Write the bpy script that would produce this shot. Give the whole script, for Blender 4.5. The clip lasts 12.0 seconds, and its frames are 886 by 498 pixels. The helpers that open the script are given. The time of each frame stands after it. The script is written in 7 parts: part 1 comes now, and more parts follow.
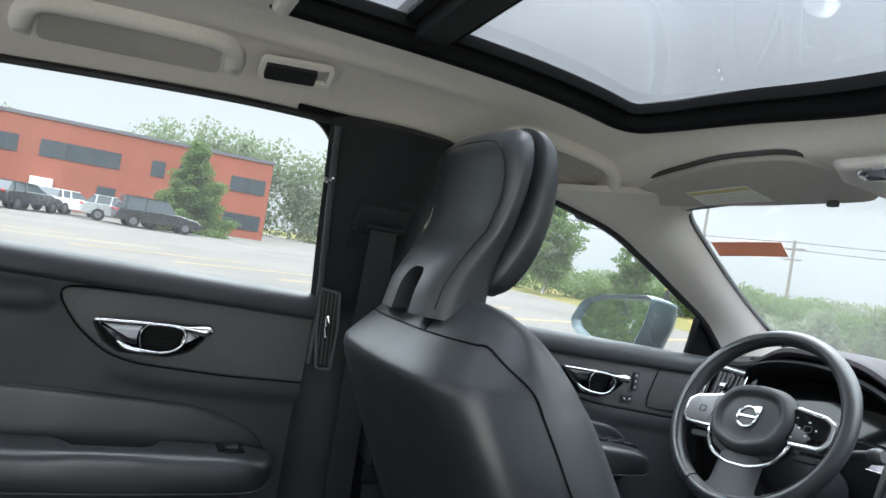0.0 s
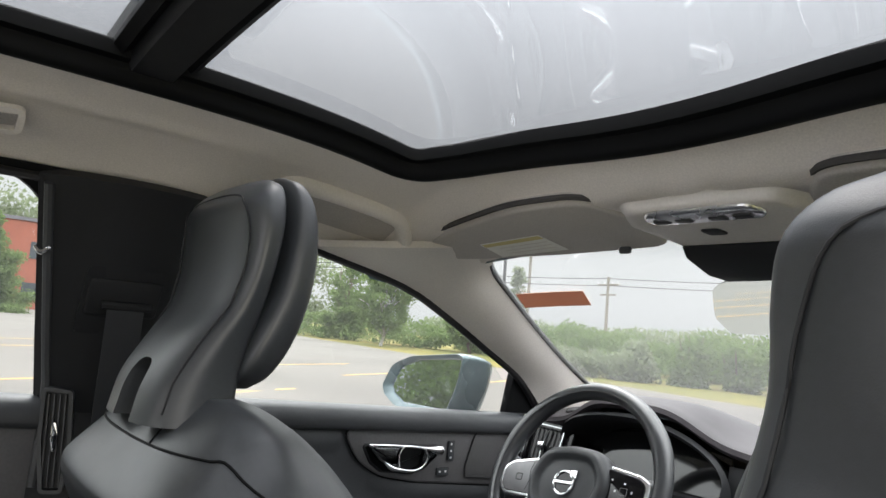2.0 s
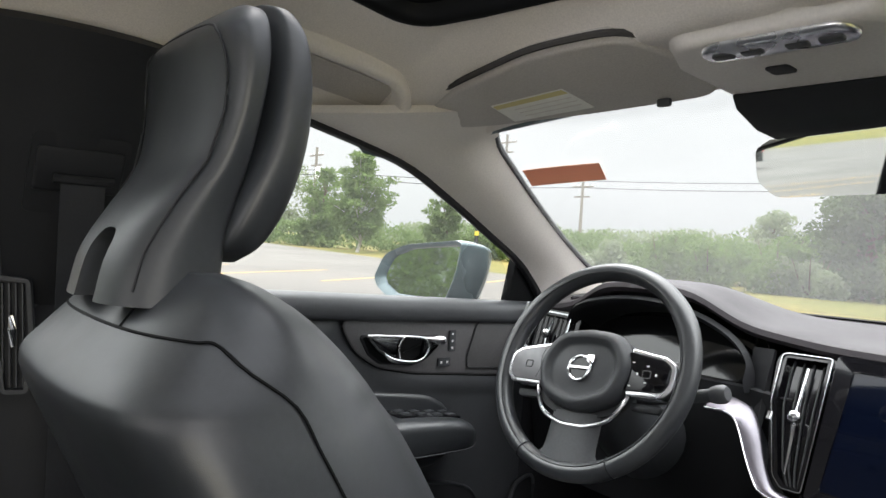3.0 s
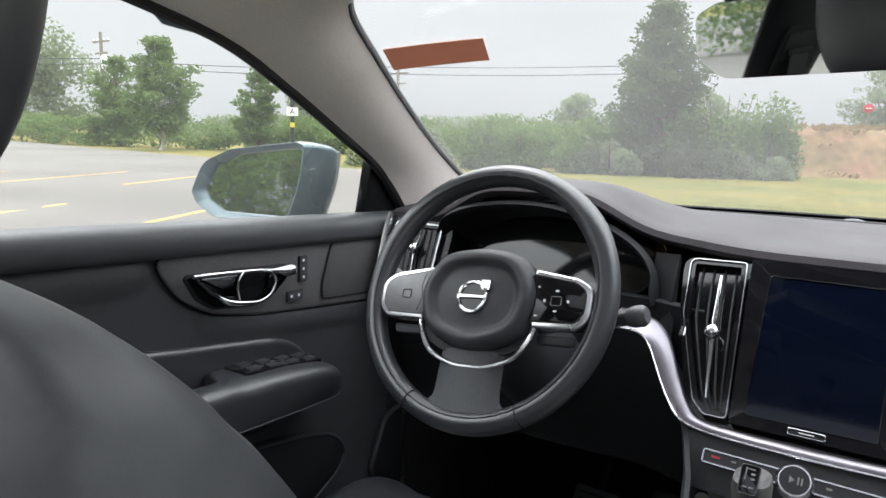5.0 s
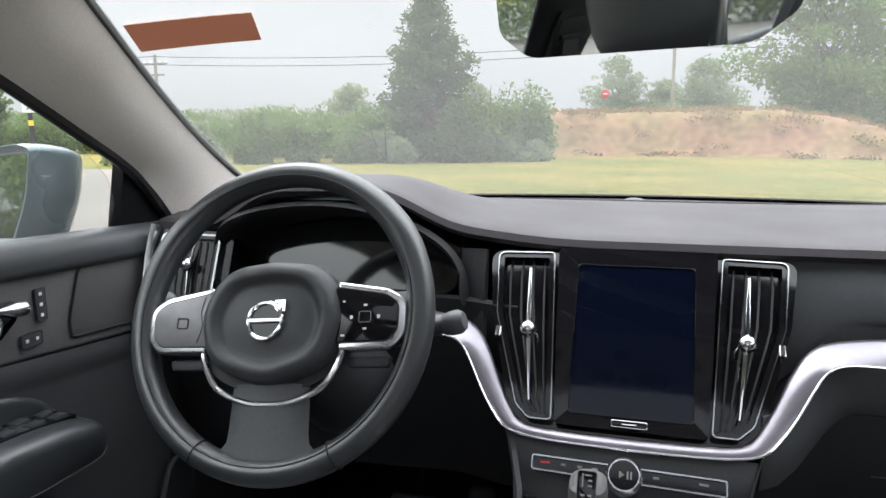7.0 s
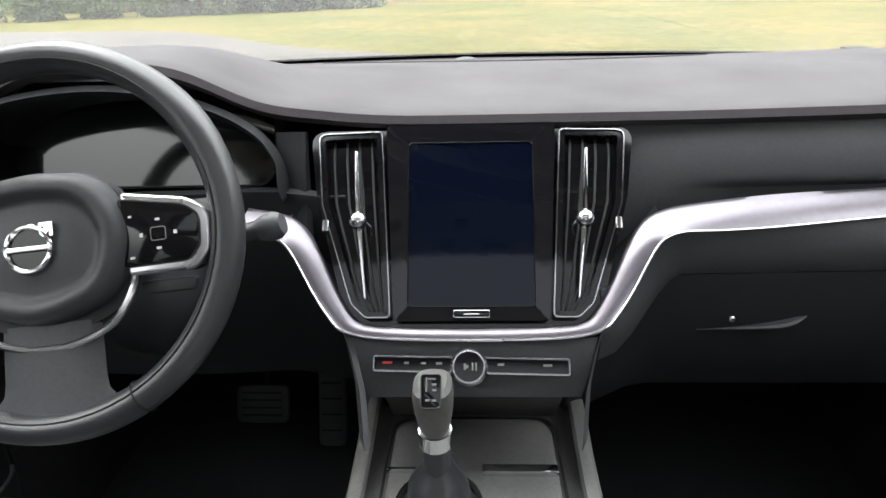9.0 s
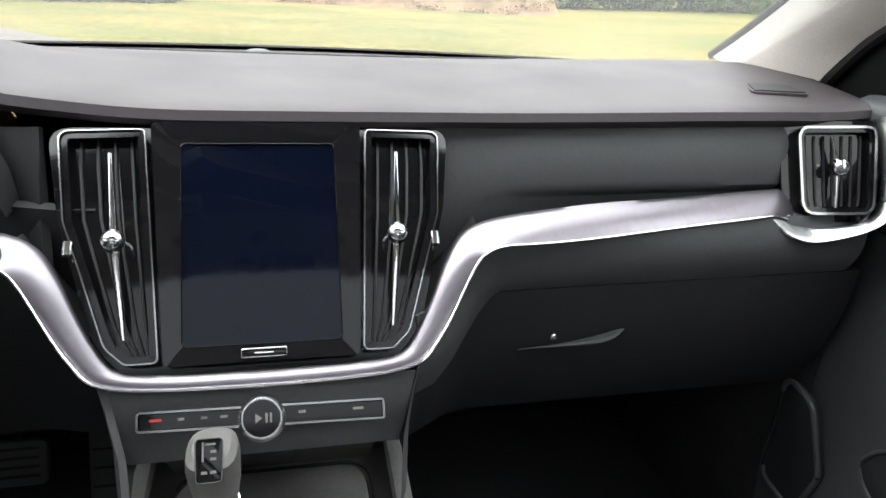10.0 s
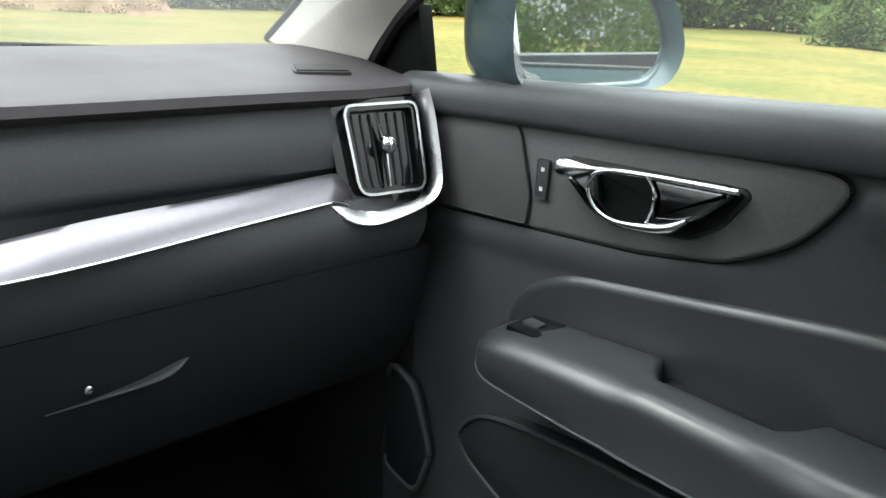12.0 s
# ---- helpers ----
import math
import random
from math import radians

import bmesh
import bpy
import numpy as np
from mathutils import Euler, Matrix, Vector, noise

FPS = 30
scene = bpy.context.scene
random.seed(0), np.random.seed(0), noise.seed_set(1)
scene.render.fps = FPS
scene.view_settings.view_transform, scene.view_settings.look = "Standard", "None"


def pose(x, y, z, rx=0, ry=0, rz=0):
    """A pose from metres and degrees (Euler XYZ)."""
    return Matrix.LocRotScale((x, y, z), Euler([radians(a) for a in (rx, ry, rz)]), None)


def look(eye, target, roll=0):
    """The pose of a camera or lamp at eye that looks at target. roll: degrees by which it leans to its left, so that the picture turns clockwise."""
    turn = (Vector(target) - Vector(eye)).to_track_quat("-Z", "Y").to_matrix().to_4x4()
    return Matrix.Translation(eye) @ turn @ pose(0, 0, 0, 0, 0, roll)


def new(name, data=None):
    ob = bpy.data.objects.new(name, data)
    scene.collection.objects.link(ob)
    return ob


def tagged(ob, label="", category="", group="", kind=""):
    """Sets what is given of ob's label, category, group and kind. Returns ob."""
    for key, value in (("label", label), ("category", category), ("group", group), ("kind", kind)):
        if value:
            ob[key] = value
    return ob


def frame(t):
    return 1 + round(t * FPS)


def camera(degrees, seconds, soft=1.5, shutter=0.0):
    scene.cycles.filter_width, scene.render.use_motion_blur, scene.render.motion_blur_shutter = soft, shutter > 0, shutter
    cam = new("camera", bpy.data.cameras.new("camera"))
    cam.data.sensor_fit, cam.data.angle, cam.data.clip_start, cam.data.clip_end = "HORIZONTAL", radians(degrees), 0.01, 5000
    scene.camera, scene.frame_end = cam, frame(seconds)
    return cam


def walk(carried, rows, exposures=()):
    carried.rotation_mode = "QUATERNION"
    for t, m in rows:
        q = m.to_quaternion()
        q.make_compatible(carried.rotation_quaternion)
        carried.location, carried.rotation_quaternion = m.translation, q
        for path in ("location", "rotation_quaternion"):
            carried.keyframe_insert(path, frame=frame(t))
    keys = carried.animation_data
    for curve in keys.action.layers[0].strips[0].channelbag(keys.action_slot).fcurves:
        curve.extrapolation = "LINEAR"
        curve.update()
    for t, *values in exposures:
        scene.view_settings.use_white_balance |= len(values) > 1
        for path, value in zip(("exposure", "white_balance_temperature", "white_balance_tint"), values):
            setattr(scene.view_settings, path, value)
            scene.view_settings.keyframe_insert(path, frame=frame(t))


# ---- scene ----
cam = camera(65.4, 12.0)
METRES, EYE, TILT, LEAN, TURN = 1.0, 1.12, 2.0, 3.0, 40.0
PATH = [
    (0, (0.502, 0.046, 1.092), (-1.309, 0.894, 1.125), 9.2),
    (0.5, (0.49, 0.064, 1.128), (-1.192, 1.108, 1.41), 10.6),
    (1, (0.49, 0.097, 1.175), (-1.104, 1.217, 1.626), 9.2),
    (1.5, (0.456, 0.141, 1.162), (-1.115, 1.309, 1.57), 7.0),
    (2, (0.41, 0.198, 1.131), (-1.154, 1.422, 1.372), 4.9),
    (2.5, (0.358, 0.229, 1.092), (-1.188, 1.494, 1.189), 3.9),
    (2.7, (0.331, 0.235, 1.086), (-1.205, 1.515, 1.13), 3.7),
    (4.3, (0.118, 0.321, 1.087), (-1.217, 1.793, 0.866), 3.5),
    (4.5, (0.107, 0.337, 1.092), (-1.176, 1.851, 0.847), 3.1),
    (5, (0.07, 0.381, 1.1), (-1.038, 2.015, 0.782), 1.4),
    (5.5, (0.052, 0.41, 1.094), (-0.892, 2.135, 0.728), 0.2),
    (6, (0.023, 0.432, 1.09), (-0.791, 2.223, 0.73), 0.1),
    (6.5, (0.006, 0.456, 1.105), (-0.649, 2.318, 0.782), 0.3),
    (6.7, (0.005, 0.467, 1.1), (-0.595, 2.348, 0.777), 0.0),
    (8.3, (-0.009, 0.518, 1.119), (-0.408, 2.393, 0.548), -2.4),
    (8.5, (-0.012, 0.535, 1.121), (-0.327, 2.406, 0.488), -2.5),
    (9, (0.007, 0.577, 1.115), (-0.093, 2.429, 0.364), -1.7),
    (9.5, (-0.002, 0.627, 1.09), (0.142, 2.475, 0.338), 0.8),
    (10, (0.023, 0.683, 1.085), (0.461, 2.496, 0.36), 3.0),
    (10.5, (0.058, 0.721, 1.084), (0.817, 2.45, 0.424), 4.2),
    (11, (0.106, 0.74, 1.085), (1.143, 2.342, 0.485), 4.0),
    (11.5, (0.154, 0.737, 1.093), (1.385, 2.204, 0.516), 4.3),
    (12, (0.171, 0.73, 1.06), (1.456, 2.11, 0.391), 3.9),
]
walk(cam, [(t, look(eye, target, roll)) for t, eye, target, roll in PATH], [(0.0, 1.2, 6050, 10), (1.0, 0.95, 6400, 12), (1.5, 0.92, 6500, 13), (2.5, 1.2, 6600, 14), (4.3, 1.1, 6550, 14), (5.5, 0.98, 6450, 14), (6.7, 1.05, 6450, 14), (8.3, 1.08, 6500, 13), (9.5, 1.46, 6750, 13), (10.5, 1.44, 6600, 10), (11.3, 1.28, 6550, 8), (12.0, 1.34, 6500, 7)])

# ---------------------------------------------------------------- world and light
def node_tree(owner):
    owner.use_nodes = True
    nt = owner.node_tree
    nt.nodes.clear()
    return nt


def build_world():
    """A bright overcast sky, palest at the horizon and brightest overhead."""
    w = bpy.data.worlds.new("overcast_sky")
    nt = node_tree(w)
    N, L = nt.nodes, nt.links
    out = N.new("ShaderNodeOutputWorld")
    bg = N.new("ShaderNodeBackground")
    sky = N.new("ShaderNodeTexSky")
    sky.sky_type, sky.sun_disc = "NISHITA", False
    sky.sun_elevation, sky.sun_rotation = radians(50), radians(-60)
    sky.air_density, sky.dust_density = 1.5, 6.0
    grey = N.new("ShaderNodeHueSaturation")
    grey.inputs["Saturation"].default_value = 0.15
    grey.inputs["Value"].default_value = 0.1
    L.new(sky.outputs[0], grey.inputs["Color"])
    tc = N.new("ShaderNodeTexCoord")
    sep = N.new("ShaderNodeSeparateXYZ")
    L.new(tc.outputs["Generated"], sep.inputs[0])
    ramp = N.new("ShaderNodeMapRange")
    ramp.interpolation_type = "SMOOTHSTEP"
    ramp.inputs["From Min"].default_value, ramp.inputs["From Max"].default_value = 0.16, 0.80
    ramp.inputs["To Min"].default_value, ramp.inputs["To Max"].default_value = SKY_LOW, SKY_HIGH
    L.new(sep.outputs["Z"], ramp.inputs["Value"])
    tint = N.new("ShaderNodeMix")
    tint.data_type, tint.blend_type = "RGBA", "MULTIPLY"
    tint.inputs[0].default_value = 1.0
    tint.inputs[6].default_value = (0.955, 0.985, 1.0, 1)
    L.new(ramp.outputs[0], tint.inputs[7])
    mix = N.new("ShaderNodeMix")
    mix.data_type = "RGBA"
    mix.inputs[0].default_value = 0.9
    L.new(grey.outputs[0], mix.inputs[6])
    L.new(tint.outputs[2], mix.inputs[7])
    L.new(mix.outputs[2], bg.inputs["Color"])
    bg.inputs["Strength"].default_value = 1.0
    L.new(bg.outputs[0], out.inputs[0])
    scene.world = w
    sun = new("sun", bpy.data.lights.new("sun", "SUN"))
    sun.data.energy, sun.data.angle, sun.data.color = 0.7, radians(25), (1.0, 0.97, 0.92)
    sun.matrix_world = look((0, 0, 30), (15, -9, 0))


SKY_LOW, SKY_HIGH = 0.45, 3.9
build_world()


def opening_light(name, eye, target, width, height, watts):
    """An added lamp that boosts the overcast sky's light in one opening behind the front seats."""
    lamp = bpy.data.lights.new(name, "AREA")
    lamp.shape, lamp.size, lamp.size_y = "RECTANGLE", width, height
    lamp.energy, lamp.color = watts, (0.97, 0.985, 1.0)
    ob = new(name, lamp)
    ob.matrix_world = look(eye, target)


opening_light("sky_through_open_door", (0.77, -0.16, 0.80), (-0.5, 0.0, 0.55), 1.0, 0.85, 1.8)
opening_light("sky_through_rear_window", (0.0, -1.58, 1.12), (0.0, 1.3, 0.72), 1.2, 0.28, 2.2)


# ---------------------------------------------------------------- materials
def shader(name, color, rough=0.6, metal=0.0, scale=60.0, vary=0.12, bump=0.0, bump_scale=400.0, spec=0.5, coat=0.0,
           second=None, patch=6.0, patch_mix=0.5, stretch=(1, 1, 1), rough_vary=0.08, random_piece=0.0, sheen=0.0, detail=4.0):
    """A procedural surface: base colour with fine grain and larger patches, uneven gloss, fine relief."""
    m = bpy.data.materials.new(name)
    nt = node_tree(m)
    N, L = nt.nodes, nt.links
    out = N.new("ShaderNodeOutputMaterial")
    b = N.new("ShaderNodeBsdfPrincipled")
    L.new(b.outputs[0], out.inputs[0])
    tc = N.new("ShaderNodeTexCoord")
    mp = N.new("ShaderNodeMapping")
    mp.inputs["Scale"].default_value = stretch
    L.new(tc.outputs["Object"], mp.inputs[0])
    fine, large = N.new("ShaderNodeTexNoise"), N.new("ShaderNodeTexNoise")
    fine.inputs["Scale"].default_value, fine.inputs["Detail"].default_value = scale, detail
    large.inputs["Scale"].default_value, large.inputs["Detail"].default_value = patch, 4.0
    for t in (fine, large):
        L.new(mp.outputs[0], t.inputs["Vector"])
    c2 = second or tuple(c * 0.72 for c in color)
    mixp = N.new("ShaderNodeMix")
    mixp.data_type = "RGBA"
    mixp.inputs[6].default_value, mixp.inputs[7].default_value = (*color, 1), (*c2, 1)
    mr = N.new("ShaderNodeMapRange")
    mr.inputs["From Min"].default_value, mr.inputs["From Max"].default_value = 0.35, 0.65
    mr.inputs["To Max"].default_value = patch_mix
    L.new(large.outputs["Fac"], mr.inputs["Value"])
    L.new(mr.outputs[0], mixp.inputs[0])
    hsv = N.new("ShaderNodeHueSaturation")
    L.new(mixp.outputs[2], hsv.inputs["Color"])
    mv = N.new("ShaderNodeMapRange")
    mv.inputs["From Min"].default_value, mv.inputs["From Max"].default_value = 0.25, 0.75
    mv.inputs["To Min"].default_value, mv.inputs["To Max"].default_value = 1 - vary, 1 + vary
    L.new(fine.outputs["Fac"], mv.inputs["Value"])
    value = mv.outputs[0]
    if random_piece:
        info = N.new("ShaderNodeObjectInfo")
        mo = N.new("ShaderNodeMapRange")
        mo.inputs["To Min"].default_value, mo.inputs["To Max"].default_value = 1 - random_piece, 1 + random_piece
        L.new(info.outputs["Random"], mo.inputs["Value"])
        mul = N.new("ShaderNodeMath")
        mul.operation = "MULTIPLY"
        L.new(value, mul.inputs[0])
        L.new(mo.outputs[0], mul.inputs[1])
        value = mul.outputs[0]
    L.new(value, hsv.inputs["Value"])
    L.new(hsv.outputs[0], b.inputs["Base Color"])
    rr = N.new("ShaderNodeMapRange")
    rr.inputs["From Min"].default_value, rr.inputs["From Max"].default_value = 0.3, 0.7
    rr.inputs["To Min"].default_value, rr.inputs["To Max"].default_value = max(0.02, rough - rough_vary), min(1, rough + rough_vary)
    L.new(large.outputs["Fac"], rr.inputs["Value"])
    L.new(rr.outputs[0], b.inputs["Roughness"])
    b.inputs["Metallic"].default_value = metal
    b.inputs["Specular IOR Level"].default_value = spec
    b.inputs["Coat Weight"].default_value = coat
    b.inputs["Coat Roughness"].default_value = 0.05
    if sheen:
        b.inputs["Sheen Weight"].default_value = sheen
    if bump:
        bn = N.new("ShaderNodeTexNoise")
        bn.inputs["Scale"].default_value, bn.inputs["Detail"].default_value = bump_scale, 3.0
        L.new(mp.outputs[0], bn.inputs["Vector"])
        bp = N.new("ShaderNodeBump")
        bp.inputs["Strength"].default_value, bp.inputs["Distance"].default_value = bump, 0.001
        L.new(bn.outputs["Fac"], bp.inputs["Height"])
        L.new(bp.outputs[0], b.inputs["Normal"])
    return m


def leaf_shader(name, color, second, scale=9.0):
    """Foliage: a little light comes through each leaf."""
    m = bpy.data.materials.new(name)
    nt = node_tree(m)
    N, L = nt.nodes, nt.links
    out = N.new("ShaderNodeOutputMaterial")
    geo = N.new("ShaderNodeNewGeometry")
    tc = N.new("ShaderNodeTexCoord")
    no = N.new("ShaderNodeTexNoise")
    no.inputs["Scale"].default_value = scale / 10
    L.new(tc.outputs["Object"], no.inputs["Vector"])
    add = N.new("ShaderNodeMath")
    add.operation = "MULTIPLY_ADD"
    add.inputs[1].default_value, add.inputs[2].default_value = 0.5, 0.0
    L.new(geo.outputs["Random Per Island"], add.inputs[0])
    sm = N.new("ShaderNodeMath")
    sm.operation = "MULTIPLY_ADD"
    sm.inputs[1].default_value = 0.6
    L.new(no.outputs["Fac"], sm.inputs[0])
    L.new(add.outputs[0], sm.inputs[2])
    mix = N.new("ShaderNodeMix")
    mix.data_type = "RGBA"
    mix.inputs[6].default_value, mix.inputs[7].default_value = (*color, 1), (*second, 1)
    L.new(sm.outputs[0], mix.inputs[0])
    d, tr, ad = N.new("ShaderNodeBsdfDiffuse"), N.new("ShaderNodeBsdfTranslucent"), N.new("ShaderNodeMixShader")
    L.new(mix.outputs[2], d.inputs["Color"])
    L.new(mix.outputs[2], tr.inputs["Color"])
    ad.inputs[0].default_value = 0.45
    L.new(d.outputs[0], ad.inputs[1])
    L.new(tr.outputs[0], ad.inputs[2])
    L.new(ad.outputs[0], out.inputs[0])
    return m


def glass_shader(name, tint, film=0.0, gloss_rough=0.0, gloss=0.025, film_color=(0.8, 0.82, 0.82)):
    """A pane: clear, tinted, mirror-like at a slant, with a faint film that stands in for hazy air."""
    m = bpy.data.materials.new(name)
    nt = node_tree(m)
    N, L = nt.nodes, nt.links
    out = N.new("ShaderNodeOutputMaterial")
    t, g, mx = N.new("ShaderNodeBsdfTransparent"), N.new("ShaderNodeBsdfGlossy"), N.new("ShaderNodeMixShader")
    t.inputs["Color"].default_value = (*tint, 1)
    g.inputs["Roughness"].default_value = gloss_rough
    lw, pw, ma = N.new("ShaderNodeLayerWeight"), N.new("ShaderNodeMath"), N.new("ShaderNodeMath")
    lw.inputs["Blend"].default_value = 0.5
    pw.operation, ma.operation = "POWER", "MULTIPLY_ADD"
    pw.inputs[1].default_value = 5.0
    ma.inputs[1].default_value, ma.inputs[2].default_value = 0.9, gloss
    L.new(lw.outputs["Facing"], pw.inputs[0])
    L.new(pw.outputs[0], ma.inputs[0])
    L.new(ma.outputs[0], mx.inputs[0])
    clear = t.outputs[0]
    # Translucent film whitens the view in place of misty air
    if film:
        d, fm = N.new("ShaderNodeBsdfTranslucent"), N.new("ShaderNodeMixShader")
        d.inputs["Color"].default_value = (*film_color, 1)
        no, tc, mr = N.new("ShaderNodeTexNoise"), N.new("ShaderNodeTexCoord"), N.new("ShaderNodeMapRange")
        no.inputs["Scale"].default_value = 5.0
        L.new(tc.outputs["Object"], no.inputs["Vector"])
        mr.inputs["From Min"].default_value, mr.inputs["From Max"].default_value = 0.3, 0.7
        mr.inputs["To Min"].default_value, mr.inputs["To Max"].default_value = film * 0.85, film * 1.15
        L.new(no.outputs["Fac"], mr.inputs["Value"])
        L.new(mr.outputs[0], fm.inputs[0])
        L.new(t.outputs[0], fm.inputs[1])
        L.new(d.outputs[0], fm.inputs[2])
        clear = fm.outputs[0]
    L.new(clear, mx.inputs[1])
    L.new(g.outputs[0], mx.inputs[2])
    L.new(mx.outputs[0], out.inputs[0])
    return m


LEATHER = shader("black_leather", (0.023, 0.0258, 0.029), 0.37, bump=0.12, bump_scale=1100, scale=200, patch=8, spec=0.85)
SOFT = shader("soft_black_plastic", (0.0345, 0.0375, 0.0415), 0.48, bump=0.22, bump_scale=1200, scale=300, patch=7)
DASH = shader("dashboard_skin", (0.047, 0.042, 0.046), 0.55, spec=0.3, bump=0.3, bump_scale=900, scale=250, patch=5)
GREY = shader("charcoal_plastic", (0.060, 0.063, 0.068), 0.52, bump=0.2, bump_scale=1000, scale=250, patch=6)
# Door skins raised above SOFT and GREY: missing side-window light put into the colour
DOORSKIN = shader("black_door_skin", (0.043, 0.046, 0.050), 0.48, bump=0.22, bump_scale=1200, scale=300, patch=7)
DECORSKIN = shader("charcoal_door_skin", (0.100, 0.098, 0.101), 0.5, bump=0.25, bump_scale=1000, scale=250, patch=6)
DECK = shader("grey_console_plastic", (0.18, 0.18, 0.177), 0.5, bump=0.2, bump_scale=1000, scale=250, patch=6)
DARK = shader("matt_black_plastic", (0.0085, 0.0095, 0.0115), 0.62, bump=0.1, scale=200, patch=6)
PIANO = shader("piano_black", (0.005, 0.005, 0.006), 0.07, scale=30, patch=4, rough_vary=0.03, spec=0.4)
SCREEN = shader("screen_glass", (0.0015, 0.0026, 0.007), 0.05, scale=20, patch=4, rough_vary=0.03, spec=0.22)
CHROME = shader("bright_chrome", (0.8, 0.81, 0.82), 0.12, metal=1.0, scale=40, vary=0.04, patch=9, patch_mix=0.2)
SMOKE = shader("smoked_chrome", (0.16, 0.165, 0.17), 0.17, metal=1.0, scale=40, vary=0.04, patch=9, patch_mix=0.2)
# Chrome dimmed: the dark cabin it would mirror is put into its colour
DIMCHROME = shader("dark_chrome", (0.40, 0.41, 0.42), 0.16, metal=1.0, scale=40, vary=0.04, patch=9, patch_mix=0.2)
SATIN = shader("satin_aluminium", (0.225, 0.212, 0.238), 0.42, metal=1.0, scale=150, vary=0.05, patch=6, patch_mix=0.3)
LINER = shader("woven_headliner", (0.74, 0.695, 0.645), 0.95, bump=0.5, bump_scale=1400, scale=500, vary=0.1, patch=5, patch_mix=0.25, spec=0.1)
TRIMLIGHT = shader("pale_grain_plastic", (0.77, 0.73, 0.68), 0.6, bump=0.3, bump_scale=1100, scale=300, vary=0.06, patch=5, patch_mix=0.25, spec=0.3)
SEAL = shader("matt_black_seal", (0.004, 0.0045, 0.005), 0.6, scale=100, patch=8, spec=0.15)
BRIGHT = shader("brushed_chrome", (0.78, 0.78, 0.80), 0.24, metal=1.0, scale=60, vary=0.04, patch=9, patch_mix=0.2)
RUBBER = shader("black_rubber", (0.006, 0.006, 0.007), 0.45, scale=100, patch=8)
CARPET = shader("black_carpet", (0.04, 0.041, 0.045), 0.95, bump=0.8, bump_scale=900, scale=500, vary=0.3, patch=6, spec=0.1)
PAINT = shader("pale_blue_paint", (0.060, 0.096, 0.108), 0.3, metal=0.25, scale=600, vary=0.05, patch=3, patch_mix=0.15, coat=0.4)
WEB = shader("seat_belt_webbing", (0.021, 0.023, 0.027), 0.7, bump=0.5, bump_scale=700, scale=300, patch=9)
MIRROR = shader("mirror_glass", (0.78, 0.82, 0.82), 0.02, metal=1.0, scale=10, vary=0.01, patch=3, patch_mix=0.02, rough_vary=0.005)
GLASS = glass_shader("window_glass", (0.93, 0.955, 0.945), film=0.014)
WINDSHIELD = glass_shader("windshield_glass", (0.90, 0.92, 0.915), film=0.026)
ROOFGLASS = glass_shader("roof_glass", (0.42, 0.432, 0.445), film=0.03, gloss=0.07)
VISOR = shader("visor_cloth", (0.54, 0.51, 0.475), 0.9, bump=0.4, bump_scale=1300, scale=500, patch=5, patch_mix=0.2, spec=0.1)
PAPER = shader("label_paper", (0.84, 0.83, 0.77), 0.7, scale=80, vary=0.05, patch=10, patch_mix=0.1)
ORANGE = leaf_shader("brown_orange_film", (0.42, 0.25, 0.19), (0.47, 0.29, 0.22), 3.0)
WHITE = shader("white_print", (0.75, 0.75, 0.75), 0.5, vary=0.03)
ASPHALT = shader("worn_asphalt", (0.098, 0.087, 0.076), 0.9, scale=25, vary=0.2, bump=0.6, bump_scale=60, second=(0.076, 0.068, 0.061), patch=0.25, patch_mix=0.8)
YELLOW = shader("worn_yellow_paint", (0.45, 0.25, 0.04), 0.8, scale=12, vary=0.25, patch=2, second=(0.34, 0.24, 0.09))
GRASS = shader("dry_lawn", (0.088, 0.094, 0.024), 0.95, scale=6, vary=0.35, bump=0.8, bump_scale=20, second=(0.165, 0.13, 0.042), patch=0.22, patch_mix=0.9, stretch=(1, 1, 1), spec=0.1)
EARTH = shader("dry_earth_bank", (0.20, 0.112, 0.074), 0.95, scale=3, vary=0.3, second=(0.16, 0.124, 0.06), patch=0.35, patch_mix=0.9, spec=0.1)
BRICK = shader("red_brick_facade", (0.30, 0.095, 0.06), 0.9, scale=4, vary=0.12, patch=0.3, patch_mix=0.4, spec=0.2)
DARKGLASS = shader("dark_window_glass", (0.05, 0.06, 0.07), 0.1, scale=2, patch=0.5)
BARK = shader("bark", (0.13, 0.10, 0.075), 0.9, scale=20, vary=0.3, stretch=(1, 1, 0.2), spec=0.1)
POLE = shader("weathered_pole_wood", (0.22, 0.20, 0.17), 0.9, scale=10, vary=0.2, stretch=(1, 1, 0.1), spec=0.1)
# LEAF and LEAF_DARK are lightened to hold the misty air's haze in their colour
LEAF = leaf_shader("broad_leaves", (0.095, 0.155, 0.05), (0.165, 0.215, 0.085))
LEAF_HEDGE = leaf_shader("hedge_leaves", (0.07, 0.13, 0.03), (0.13, 0.19, 0.05))
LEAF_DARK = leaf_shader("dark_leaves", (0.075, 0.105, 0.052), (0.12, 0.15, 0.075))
# Palest leaf tone, which also paints mist onto the distant trees
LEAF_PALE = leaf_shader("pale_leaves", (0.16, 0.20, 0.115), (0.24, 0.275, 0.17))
SIGNRED = shader("stop_sign_red", (0.45, 0.03, 0.03), 0.5, vary=0.05)
SIGNYELLOW = shader("sign_yellow", (0.65, 0.5, 0.03), 0.5, vary=0.05)
SIGNWHITE = shader("sign_white", (0.75, 0.75, 0.74), 0.5, vary=0.05)


